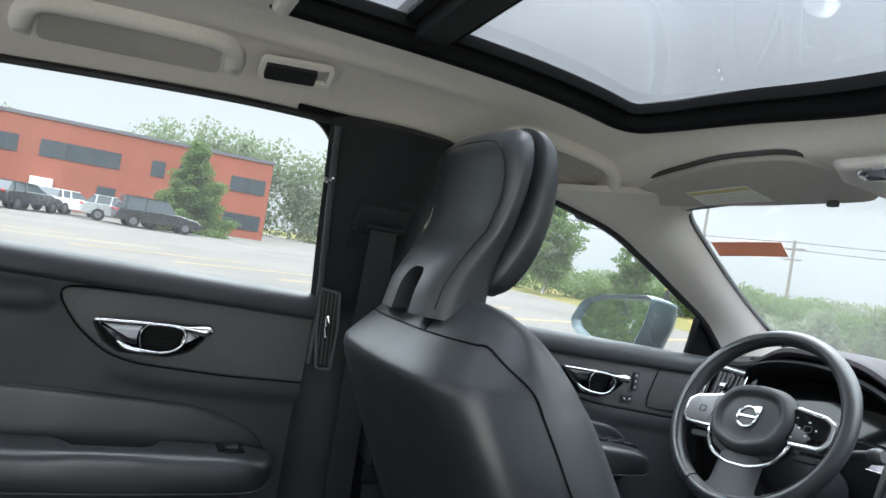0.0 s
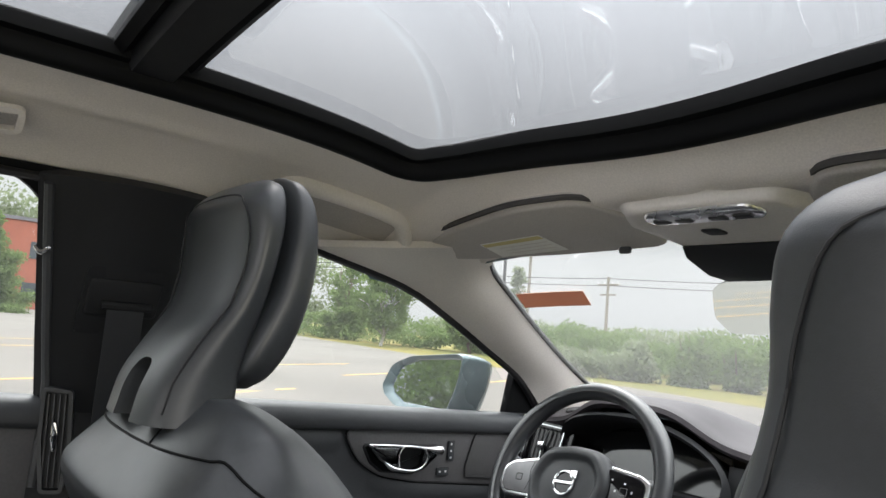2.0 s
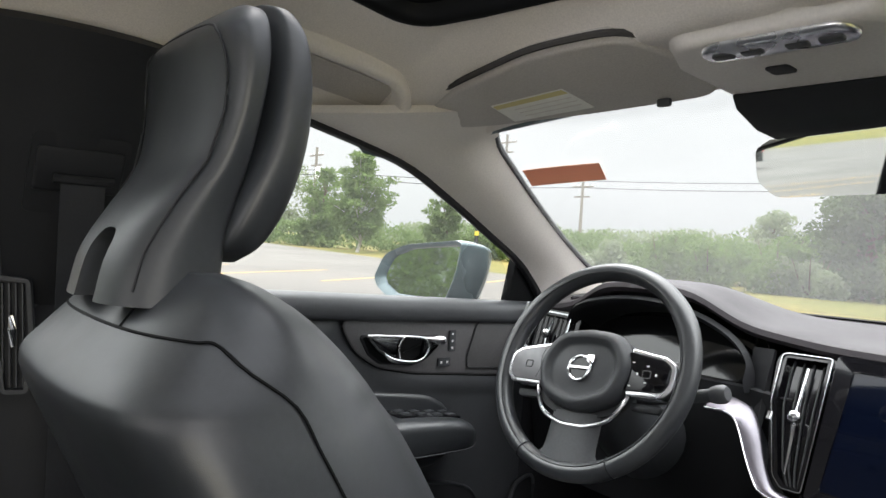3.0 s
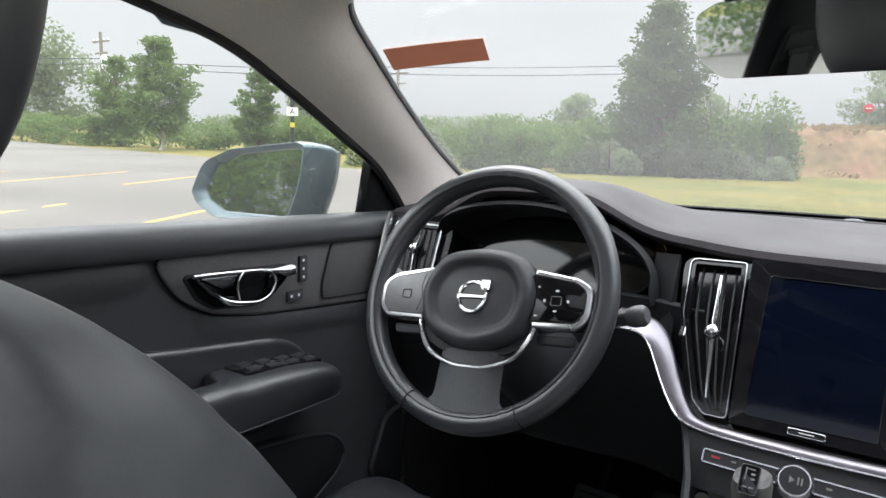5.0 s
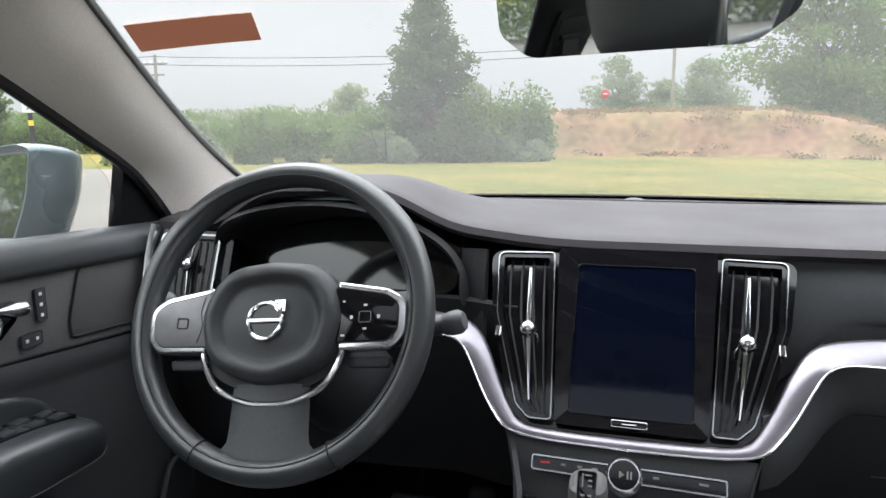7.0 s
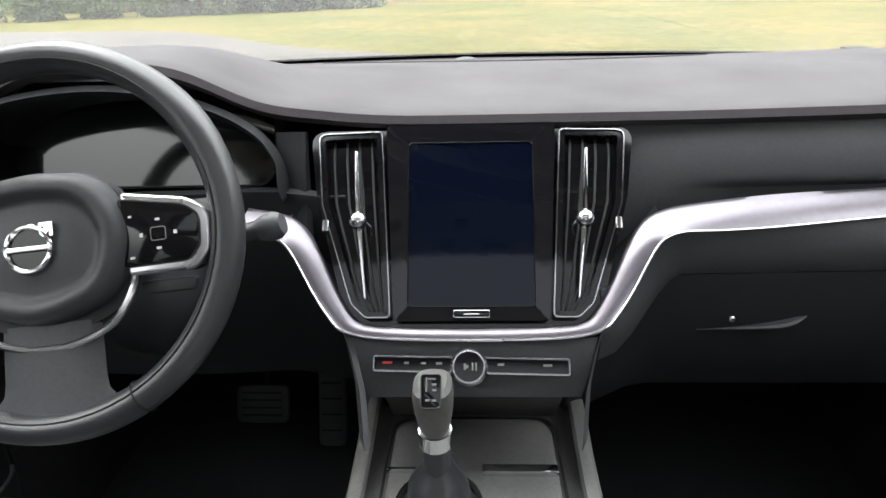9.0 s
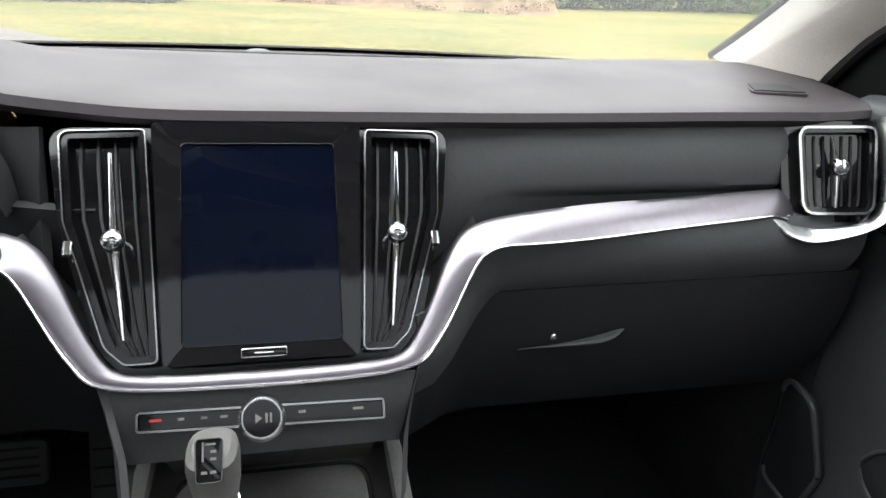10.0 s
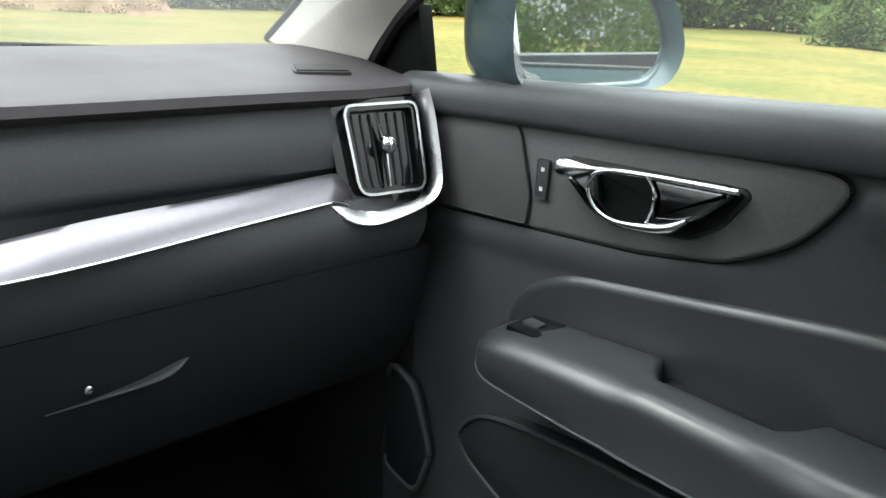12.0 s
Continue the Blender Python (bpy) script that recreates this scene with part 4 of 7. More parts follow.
def build_end_vent(s):
    fr0 = plane_frame((-0.631, 1.327, 0.906), (1, 0.245, -0.06), (-0.03, 0.345, 0.94))
    fr = fr0 if s < 0 else (lambda a, b, w=0: (lambda p: Vector((-p.x, p.y, p.z)))(fr0(a, b, w)))
    c = [(-0.043, 0.050), (0.040, 0.050), (0.045, 0.040), (0.040, -0.050), (-0.034, -0.050), (-0.041, -0.040)]
    v = air_vent("squarish chrome-framed air vent at the dashboard's end", fr, c, [0.012, 0.014, 0.014, 0.018, 0.018, 0.014], 7, (0.001, 0.003), ((0.008, 0.040), (0.002, -0.042)), "end air vents", 0.0028)
    o = [Vector(p) for p in rounded([(-0.050, 0.057), (0.052, 0.057), (0.060, 0.045), (0.055, -0.058), (-0.042, -0.058)], [0.006, 0.014, 0.014, 0.022, 0.012], 5)]
    part("housing", plate(o, lambda a, b, w=0: fr(a, b, w - 0.008), 0.04), PIANO, v, "gloss black housing")
    # bright blade along the outer side and the foot
    path = curve_through([(-0.050, 0.060), (-0.053, 0.03), (-0.052, -0.025), (-0.046, -0.050), (-0.025, -0.060), (0.02, -0.066), (0.042, -0.060), (0.056, -0.046), (0.067, -0.034), (0.076, -0.026)], 40)
    rows = []
    for i, p in enumerate(path):
        p = Vector((p[0], p[1]))
        q = Vector((path[min(i + 1, 40)][0], path[min(i + 1, 40)][1])) - Vector((path[max(i - 1, 0)][0], path[max(i - 1, 0)][1]))
        q.normalize()
        nrm = Vector((q.y, -q.x)) * -1
        w = 0.008 + 0.012 * smooth(0.3, 0.8, i / 40)
        rows.append([fr(p.x, p.y, -0.01), fr(p.x, p.y, 0.001), fr(p.x - nrm.x * w * 0.5, p.y - nrm.y * w * 0.5, 0.007), fr(p.x - nrm.x * w, p.y - nrm.y * w, 0.011), fr(p.x - nrm.x * w * 1.1, p.y - nrm.y * w * 1.1, 0.009), fr(p.x - nrm.x * w * 1.1, p.y - nrm.y * w * 1.1, -0.01)])
    part("blade", skin(bmesh.new(), rows, False, True, True), BRIGHT, v, "broad chrome blade round the outer side")


def build_cluster():
    c = thing("instrument_cluster", "dark switched-off digital instrument cluster under a hood", "instrument cluster", at=(-0.40, 1.41, 0.93))
    fr = plane_frame((-0.405, 1.415, 0.925), (1, 0, 0), (0, 0.35, 0.94))
    o = rounded([(-0.175, -0.062), (0.175, -0.062), (0.178, 0.02), (0.125, 0.066), (-0.125, 0.066), (-0.178, 0.02)], 0.03, 5)
    part("glass", plate(o, fr, 0.006), shader("cluster_glass", (0.012, 0.013, 0.014), 0.08, scale=20, patch=4, rough_vary=0.02, coat=0.6), c, "dark glass face")
    rows = [[fr(p.x, p.y, 0.0) for p in o], [fr(p.x, p.y, 0.045) for p in o]]
    part("shroud", shell(rows, 0.003, False, True), SEAL, c, "matt black shroud")


# ---------------------------------------------------------------- steering wheel
def build_wheel():
    turn, lean = radians(6), radians(26)
    base = plane_frame((-0.376, 1.132, 0.9025), (1, 0, 0), (0, math.sin(lean), math.cos(lean)))

    def W(a, b, w=0.0):
        return base(a * math.cos(turn) - b * math.sin(turn), a * math.sin(turn) + b * math.cos(turn), w)
    t = thing("steering_wheel", "black leather three-spoke steering wheel with silver-edged spokes", "steering wheel", at=(-0.376, 1.132, 0.9025))
    R = 0.1655
    n = 72
    rows = []
    for k in range(n):
        th = 2 * math.pi * k / n
        # thicker grips at ten to two
        g = 1 + 0.10 * math.exp(-((abs(((th - math.pi / 2 + math.pi) % (2 * math.pi)) - math.pi) - 1.05) / 0.25) ** 2)
        row = []
        for j in range(14):
            ph = 2 * math.pi * j / 14
            r = R + 0.0145 * g * math.cos(ph)
            row.append(W(r * math.cos(th), r * math.sin(th), 0.0165 * g * math.sin(ph)))
        rows.append(row)
    part("rim", skin(bmesh.new(), rows, True, True), LEATHER, t)
    part("rim_seam", tube([W((R - 0.006) * math.cos(2 * math.pi * k / n), (R - 0.006) * math.sin(2 * math.pi * k / n), 0.0154) for k in range(n)], 0.0008, 5, True), DARK, t)
    for a in (-118, -62):
        th = radians(a)
        part("stitch_band", tube([W((R + 0.0155 * math.cos(ph)) * math.cos(th), (R + 0.0155 * math.cos(ph)) * math.sin(th), 0.0172 * math.sin(ph)) for ph in (2 * math.pi * j / 16 for j in range(16))], 0.0009, 5, True), DARK, t)
    # hub and airbag cover: a rolled edge round a sunken pad, in one skin
    hub = rounded([(-0.058, 0.052), (0.0, 0.058), (0.058, 0.052), (0.085, 0.002), (0.071, -0.056), (0.0, -0.081), (-0.071, -0.056), (-0.085, 0.002)], [0.05, 0.08, 0.05, 0.06, 0.05, 0.08, 0.05, 0.06], 6)
    hub = [Vector((q[0], q[1])) for q in curve_through([(p.x, p.y, 0) for p in hub] + [(hub[0].x, hub[0].y, 0)], 96)[:-1]]
    prof = [(0.0, -0.022), (-0.001, 0.004), (0.001, 0.013), (0.004, 0.0195), (0.009, 0.0240), (0.0145, 0.0252), (0.019, 0.0236), (0.0235, 0.0185), (0.0265, 0.0168), (0.030, 0.0166), (0.040, 0.0180), (0.052, 0.0192)]
    rows = [[W(p.x * (1 - d / 0.085), (p.y + 0.012) * (1 - d / 0.070) - 0.012, w) for p in hub] for d, w in prof]
    rows.append([W(p.x * 0.1, p.y * 0.1 - 0.011, 0.0196) for p in hub])
    part("hub", skin(bmesh.new(), rows, False, True, True), SOFT, t, "grained airbag cover with a sunken pad", angle=60)
    # emblem: ring, arrow and bar
    ex, ev = -0.002, -0.010
    e = part("emblem", tube([W(ex + 0.0195 * math.cos(2 * math.pi * k / 32), ev + 0.0195 * math.sin(2 * math.pi * k / 32), 0.0215) for k in range(32)], 0.0024, 8, True), CHROME, t, "chrome ring badge")
    part("badge_bar", plate([(-0.0185, -0.0024), (0.0185, -0.0024), (0.0185, 0.0024), (-0.0185, 0.0024)], lambda a, b, w=0: W(a + ex, b + ev, w + 0.0238), 0.003, 0.0006), CHROME, e)
    part("badge_arrow", plate([(0.0115, 0.0125), (0.0150, 0.0090), (0.0205, 0.0145), (0.0205, 0.0095), (0.0235, 0.0095), (0.0235, 0.0215), (0.0115, 0.0215), (0.0115, 0.0185), (0.0170, 0.0180)], lambda a, b, w=0: W(a + ex, b + ev, w + 0.0235), 0.003), CHROME, e)
    part("badge_disc", tube([W(ex, ev, 0.014), W(ex, ev, 0.0205)], 0.0185, 28), PIANO, e)
    # chrome U under the hub that joins the two spokes
    u = curve_through([(-0.082, -0.036), (-0.078, -0.054), (-0.060, -0.080), (-0.026, -0.094), (0.0, -0.096), (0.026, -0.094), (0.060, -0.080), (0.078, -0.054), (0.082, -0.036)], 36)
    part("lower_chrome", tube([W(p[0], p[1], 0.006) for p in u], 0.0034, 8), BRIGHT, t, "satin chrome line under the hub")
    rows = [[W(q.x * f, q.y * f - 0.006, w) for q in hub] for f, w in ((1.0, -0.02), (1.08, -0.002), (1.07, 0.003), (0.9, 0.003))]
    part("hub_skirt", skin(bmesh.new(), rows, False, True, True), DARK, t, "dark skirt behind the airbag cover")
    keys = shader("silver_grey_keys", (0.16, 0.16, 0.165), 0.4, metal=0.3)
    for s in (-1, 1):
        o = [Vector((p.x * s, p.y)) for p in rounded([(0.074, 0.032), (0.132, 0.022), (0.153, 0.010), (0.152, -0.026), (0.138, -0.041), (0.078, -0.042)], [0.004, 0.03, 0.022, 0.022, 0.018, 0.004], 6)]
        sp = part("spoke", plate(o, lambda a, b, w=0: W(a, b, w + 0.011), 0.018, 0.003, 3), BRIGHT, t, "silver-edged button spoke")
        inner = [Vector((p.x * s, p.y)) for p in rounded([(0.074, 0.0255), (0.130, 0.0155), (0.1445, 0.006), (0.1435, -0.022), (0.133, -0.0335), (0.076, -0.0345)], [0.003, 0.024, 0.016, 0.016, 0.012, 0.003], 6)]
        part("button_pad", plate(inner, lambda a, b, w=0: W(a, b, w + 0.0125), 0.006, 0.0012), PIANO if s > 0 else keys, sp, "gloss black button pad" if s > 0 else "satin grey button pad")
        part("pad_gap", tube([W(p.x, p.y, 0.0114) for p in inner], 0.0009, 5, True), DARK, sp)
        cx, cv = s * 0.108, -0.008
        sq = rounded([(cx - 0.0065, cv - 0.0055), (cx + 0.0065, cv - 0.0055), (cx + 0.0065, cv + 0.0055), (cx - 0.0065, cv + 0.0055)], 0.002, 3)
        part("button_ring", tube([W(p.x, p.y, 0.0128) for p in sq], 0.0008 if s < 0 else 0.0005, 5, True), DARK if s < 0 else DECK, sp)
        if s < 0:
            part("key_line", tube([W(q[0], q[1], 0.0126) for q in curve_through([(-0.082, 0.021), (-0.086, 0.004), (-0.083, -0.012), (-0.088, -0.030)], 10)], 0.0006, 5), DARK, sp)
        else:
            for dx, dv, ww, hh in ((-0.015, 0, 0.003, 0.0035), (0.015, 0, 0.003, 0.0035), (0, 0.0125, 0.004, 0.0022), (0, -0.0125, 0.004, 0.0022), (-0.024, 0.017, 0.003, 0.002), (-0.024, -0.019, 0.004, 0.002)):
                part("button_mark", plate([(cx + dx - ww / 2, cv + dv - hh / 2), (cx + dx + ww / 2, cv + dv - hh / 2), (cx + dx + ww / 2, cv + dv + hh / 2), (cx + dx - ww / 2, cv + dv + hh / 2)], lambda a, b, w=0: W(a, b, w + 0.0129), 0.0006), WHITE, sp)
        # arm behind the pads that reaches the rim
        rows = []
        for k in range(9):
            x = s * (0.06 + 0.098 * k / 8)
            hw = 0.037 - 0.010 * math.sin(math.pi * k / 8 * 0.6)
            rows.append([W(x, -0.006 + hw * math.cos(ph), -0.004 + 0.011 * math.sin(ph)) for ph in (2 * math.pi * j / 12 for j in range(12))])
        part("spoke_arm", skin(bmesh.new(), rows, False, True, True), SOFT, t)
        part("shift_paddle", plate(rounded([(s * 0.078, -0.046), (s * 0.132, -0.046), (s * 0.128, -0.058), (s * 0.084, -0.058)], 0.004, 3), lambda a, b, w=0: W(a, b, w - 0.006), 0.008, 0.002), SOFT, t, "small black switch under the spoke")
    rows = []
    for k in range(9):
        v = -0.075 - 0.08 * k / 8
        hw = 0.045 + 0.002 * (k / 8) + 0.016 * smooth(0.7, 1.0, k / 8)
        rows.append([W(hw * math.cos(ph), v, -0.002 + 0.010 * math.sin(ph)) for ph in (2 * math.pi * j / 14 for j in range(14))])
    part("lower_spoke", skin(bmesh.new(), rows, False, True, True), GREY, t, "grey lower spoke")
    part("column", tube([base(0, -0.02, -0.01), base(0, -0.03, -0.09), base(0, -0.05, -0.22)], [0.05, 0.06, 0.07], 20), SOFT, t, "black column shroud")
    # stalks
    for s in (-1, 1):
        st = thing("column_stalk", "black round-tipped control stalk behind the steering wheel", "stalk", group="column stalks", at=tuple(base(s * 0.09, -0.01, -0.06)))
        a, b = base(s * 0.05, -0.02, -0.075), base(s * 0.176, 0.012, -0.055)
        part("stem", tube([a.lerp(b, k / 8) for k in range(9)], [0.009, 0.009, 0.0085, 0.008, 0.008, 0.008, 0.009, 0.010, 0.010], 10), SOFT, st)
        part("tip", tube([b, a.lerp(b, 1.06), a.lerp(b, 1.14), a.lerp(b, 1.18)], [0.0115, 0.0135, 0.0135, 0.010], 14), GREY, st, "ribbed round tip")


# ---------------------------------------------------------------- console and pedals
def build_console():
    c = thing("centre_console", "charcoal centre console with cup holder tray and chrome trims", "console", at=(0, 1.0, 0.4))
    def top(u, v):
        x = -0.135 + 0.27 * u
        y = 0.15 + 1.22 * v
        z = 0.575 - 0.02 * smooth(0.75, 1, v) + 0.015 * abs(2 * u - 1) ** 6
        return (x, y, z)
    part("deck", shell(grid(20, 24, top), 0.012), DECK, c)
    for s in (-1, 1):
        part("side_panel", shell(grid(24, 6, lambda u, v: (s * (0.135 + 0.012 * v), 0.15 + 1.24 * u, 0.588 - 0.38 * v)), 0.008), SOFT, c)
        part("side_rail", tube([(s * 0.128, 0.3 + 1.04 * k / 20, 0.589 + 0.02 * smooth(0.85, 1, k / 20)) for k in range(21)], 0.010, 8, squash=0.8), DECK, c, "raised grey edge rail")
    part("riser", shell(grid(14, 6, lambda u, v: (-0.108 + 0.216 * u, 1.36 - 0.13 * v, 0.565 + 0.15 * v)), 0.01), DECK, c)
    lid = rounded([(-0.095, 1.02), (0.095, 1.02), (0.095, 1.30), (-0.095, 1.30)], 0.03, 6)
    part("tray_lid", plate(lid, lambda a, b, w=0: Vector((a, b, 0.5905 + w)), 0.006, 0.002), DECK, c, "grey sliding tray lid")
    part("lid_line", tube([Vector((p.x, p.y, 0.589)) for p in rounded([(-0.10, 1.015), (0.10, 1.015), (0.10, 1.306), (-0.10, 1.306)], 0.03, 6)], 0.002, 5, True), DARK, c)
    part("tray_handle", block(0.01, 0.095, 1.195, 1.208, 0.589, 0.598, 0.002), CHROME, c, "chrome lid handle")
    part("tray_line", block(-0.098, -0.06, 1.200, 1.204, 0.589, 0.596, 0.001), CHROME, c, "thin chrome line")
    # gear selector
    g = thing("gear_selector", "grey leather gear selector with a chrome-framed top badge", "gear selector", at=(-0.035, 1.13, 0.6))
    def lev(k):
        return Vector((-0.036, 1.145 - 0.02 * k, 0.60 + 0.165 * k))
    boot = curve_through([(0.034, -0.005), (0.030, 0.03), (0.017, 0.055), (0.013, 0.07)], 10)
    part("boot", skin(bmesh.new(), [[Vector((-0.036, 1.145, 0.592)) + Vector((p[0] * math.cos(a) * (1 + 0.06 * math.sin(7 * a)), p[0] * 1.15 * math.sin(a) * (1 + 0.06 * math.cos(6 * a)), p[1])) for a in (2 * math.pi * j / 24 for j in range(24))] for p in boot], False, True, True), LEATHER, g, "creased leather boot")
    part("boot_ring", tube([Vector((-0.036 + 0.044 * math.cos(a), 1.145 + 0.05 * math.sin(a), 0.594)) for a in (2 * math.pi * j / 32 for j in range(32))], 0.004, 8, True), CHROME, g, "chrome ring at the boot's foot")
    part("shaft", tube([lev(0.15), lev(0.5), lev(0.62)], [0.014, 0.013, 0.014], 14), SOFT, g)
    part("collar", tube([lev(0.50), lev(0.61)], 0.0168, 14), CHROME, g, "chrome collar")
    rows = []
    for z, hx, hy, dy in ((0.60, 0.014, 0.014, 0), (0.66, 0.017, 0.019, 0), (0.78, 0.0205, 0.024, -0.001), (0.90, 0.0215, 0.027, -0.003), (0.965, 0.020, 0.026, -0.004), (0.99, 0.015, 0.020, -0.004)):
        p = lev(z)
        rows.append([p + Vector((hx * 0.9 * math.copysign(abs(math.cos(a)) ** 0.75, math.cos(a)), dy + hy * math.copysign(abs(math.sin(a)) ** 0.75, math.sin(a)), 0)) for a in (2 * math.pi * j / 20 for j in range(20))])
    part("grip", skin(bmesh.new(), rows, False, True, True), shader("grey_leather", (0.095, 0.094, 0.092), 0.5, bump=0.2, bump_scale=900, scale=200), g, "grey leather grip")
    bf = plane_frame(lev(0.96) + Vector((0, -0.022, 0.004)), (1, 0, 0), (0, 0.66, 0.75))
    o = rounded([(-0.0088, -0.015), (0.0088, -0.015), (0.0092, 0.015), (-0.0092, 0.015)], 0.003, 3)
    part("badge", plate(o, lambda a, b, w=0: bf(a, b, w + 0.004), 0.006, 0.001), PIANO, g, "gloss black shift pattern badge")
    part("badge_edge", tube([bf(p.x, p.y, 0.0042) for p in o], 0.0005, 6, True), GREY, g, "chrome edge")
    for x, v, w_, h in ((-0.004, 0.006, 0.0014, 0.013), (0.001, 0.011, 0.007, 0.0014), (0.003, 0.006, 0.004, 0.002), (0.003, 0.001, 0.004, 0.002), (-0.003, -0.008, 0.004, 0.002), (0.003, -0.008, 0.004, 0.002)):
        part("badge_mark", plate([(x - w_ / 2, v - h / 2), (x + w_ / 2, v - h / 2), (x + w_ / 2, v + h / 2), (x - w_ / 2, v + h / 2)], lambda a, b, w=0: bf(a, b, w + 0.0048), 0.0006), SIGNWHITE if h > 0.005 and w_ > 0.01 else DECK, g)
    # armrest lid behind
    a = thing("console_armrest", "black leather lid over the console box", "armrest", at=(0, 0.6, 0.6))
    part("lid", block(-0.115, 0.115, 0.18, 0.62, 0.592, 0.64, 0.018, 4), LEATHER, a)
    # pedals
    for nm, x, w_, h, y, z, lab in (("brake_pedal", -0.425, 0.105, 0.075, 1.72, 0.32, "wide grey brake pedal in the dark footwell"), ("accelerator_pedal", -0.29, 0.055, 0.16, 1.74, 0.30, "tall narrow accelerator pedal in the footwell")):
        p = thing(nm, lab, "pedal", at=(x, y, z))
        fr = plane_frame((x, y, z), (1, 0, 0), (0, 0.35, 0.94))
        part("pad", plate(rounded([(-w_ / 2, -h / 2), (w_ / 2, -h / 2), (w_ / 2, h / 2), (-w_ / 2, h / 2)], 0.014, 4), fr, 0.014, 0.004), GREY, p, "ribbed rubber pad")
        for k in range(4):
            vv = -h * 0.3 + h * 0.2 * k
            part("rib", plate([(-w_ * 0.38, vv), (w_ * 0.38, vv), (w_ * 0.38, vv + 0.004), (-w_ * 0.38, vv + 0.004)], lambda a_, b_, w=0: fr(a_, b_, w + 0.002), 0.003), DARK, p)
        part("arm", tube([fr(0, 0, -0.012), fr(0, 0.10, -0.06), fr(0, 0.24, -0.03)], 0.008, 8), DARK, p)


build_dashboard()
build_centre_stack()
build_climate()
build_cluster()
for s in (-1, 1):
    build_end_vent(s)
build_wheel()
build_console()


# ---------------------------------------------------------------- seats
def seat_sections(x0):
    """Height, half width behind, half width in front, back, hollow front, bolster front."""
    return [(0.40, 0.235, 0.235, 0.60, 0.80, 0.84), (0.55, 0.25, 0.25, 0.55, 0.755, 0.82), (0.68, 0.252, 0.252, 0.49, 0.70, 0.785), (0.78, 0.250, 0.248, 0.444, 0.65, 0.735), (0.86, 0.243, 0.240, 0.407, 0.602, 0.690),
            (0.915, 0.226, 0.230, 0.380, 0.575, 0.655), (0.940, 0.214, 0.224, 0.369, 0.56, 0.634), (0.952, 0.207, 0.221, 0.367, 0.552, 0.625), (0.962, 0.201, 0.218, 0.371, 0.545, 0.616), (0.985, 0.180, 0.209, 0.391, 0.532, 0.592),
            (1.005, 0.160, 0.197, 0.409, 0.521, 0.568), (1.014, 0.150, 0.190, 0.418, 0.514, 0.556), (1.024, 0.140, 0.178, 0.428, 0.506, 0.541), (1.038, 0.118, 0.152, 0.440, 0.494, 0.516), (1.047, 0.09, 0.115, 0.447, 0.477, 0.488)]


def seat_ring(x0, sec, n=44):
    z, hb, hf, yb, yc, yf = sec
    ring = []
    for k in range(n):
        a = 2 * math.pi * k / n
        cx, sy = math.cos(a), math.sin(a)
        hw = hb + (hf - hb) * smooth(-0.7, 0.35, sy)
        x = hw * math.copysign(abs(cx) ** 0.8, cx)
        mid = (yb + yc) / 2
        if sy >= 0:
            front = yc + (yf - yc) * math.exp(-((abs(x) - hw * 0.66) / (hw * 0.28)) ** 2)
            y = mid + (front - mid) * sy ** 0.55
        else:
            y = mid + (yb - mid) * abs(sy) ** 0.6
        ring.append(Vector((x0 + x, y, z)))
    return ring


def loft(rows, n):
    """More rows, on smooth curves through the given ones."""
    cols = [curve_through([r[j] for r in rows], n) for j in range(len(rows[0]))]
    return [[c[i] for c in cols] for i in range(n + 1)]


def carve(ob, cutter):
    """Cut a shape out of a mesh for good."""
    me = ob.data
    tool = new("cutter", finish(cutter, "cutter", me.materials[0]))
    tool.data.transform(Matrix.Translation(-sum((p.location for p in (ob, ob.parent) if p), Vector((0, 0, 0)))))
    tool.matrix_world = Matrix.Identity(4)
    probe = new("probe", me)
    probe.matrix_world = Matrix.Identity(4)
    mod = probe.modifiers.new("cut", "BOOLEAN")
    mod.operation, mod.solver, mod.object = "DIFFERENCE", "EXACT", tool
    dg = bpy.context.evaluated_depsgraph_get()
    dg.update()
    done = bpy.data.meshes.new_from_object(probe.evaluated_get(dg))
    bpy.data.objects.remove(probe)
    bpy.data.objects.remove(tool)
    done.name = me.name
    done.shade_smooth()
    done.set_sharp_from_angle(angle=radians(50))
    ob.data = done


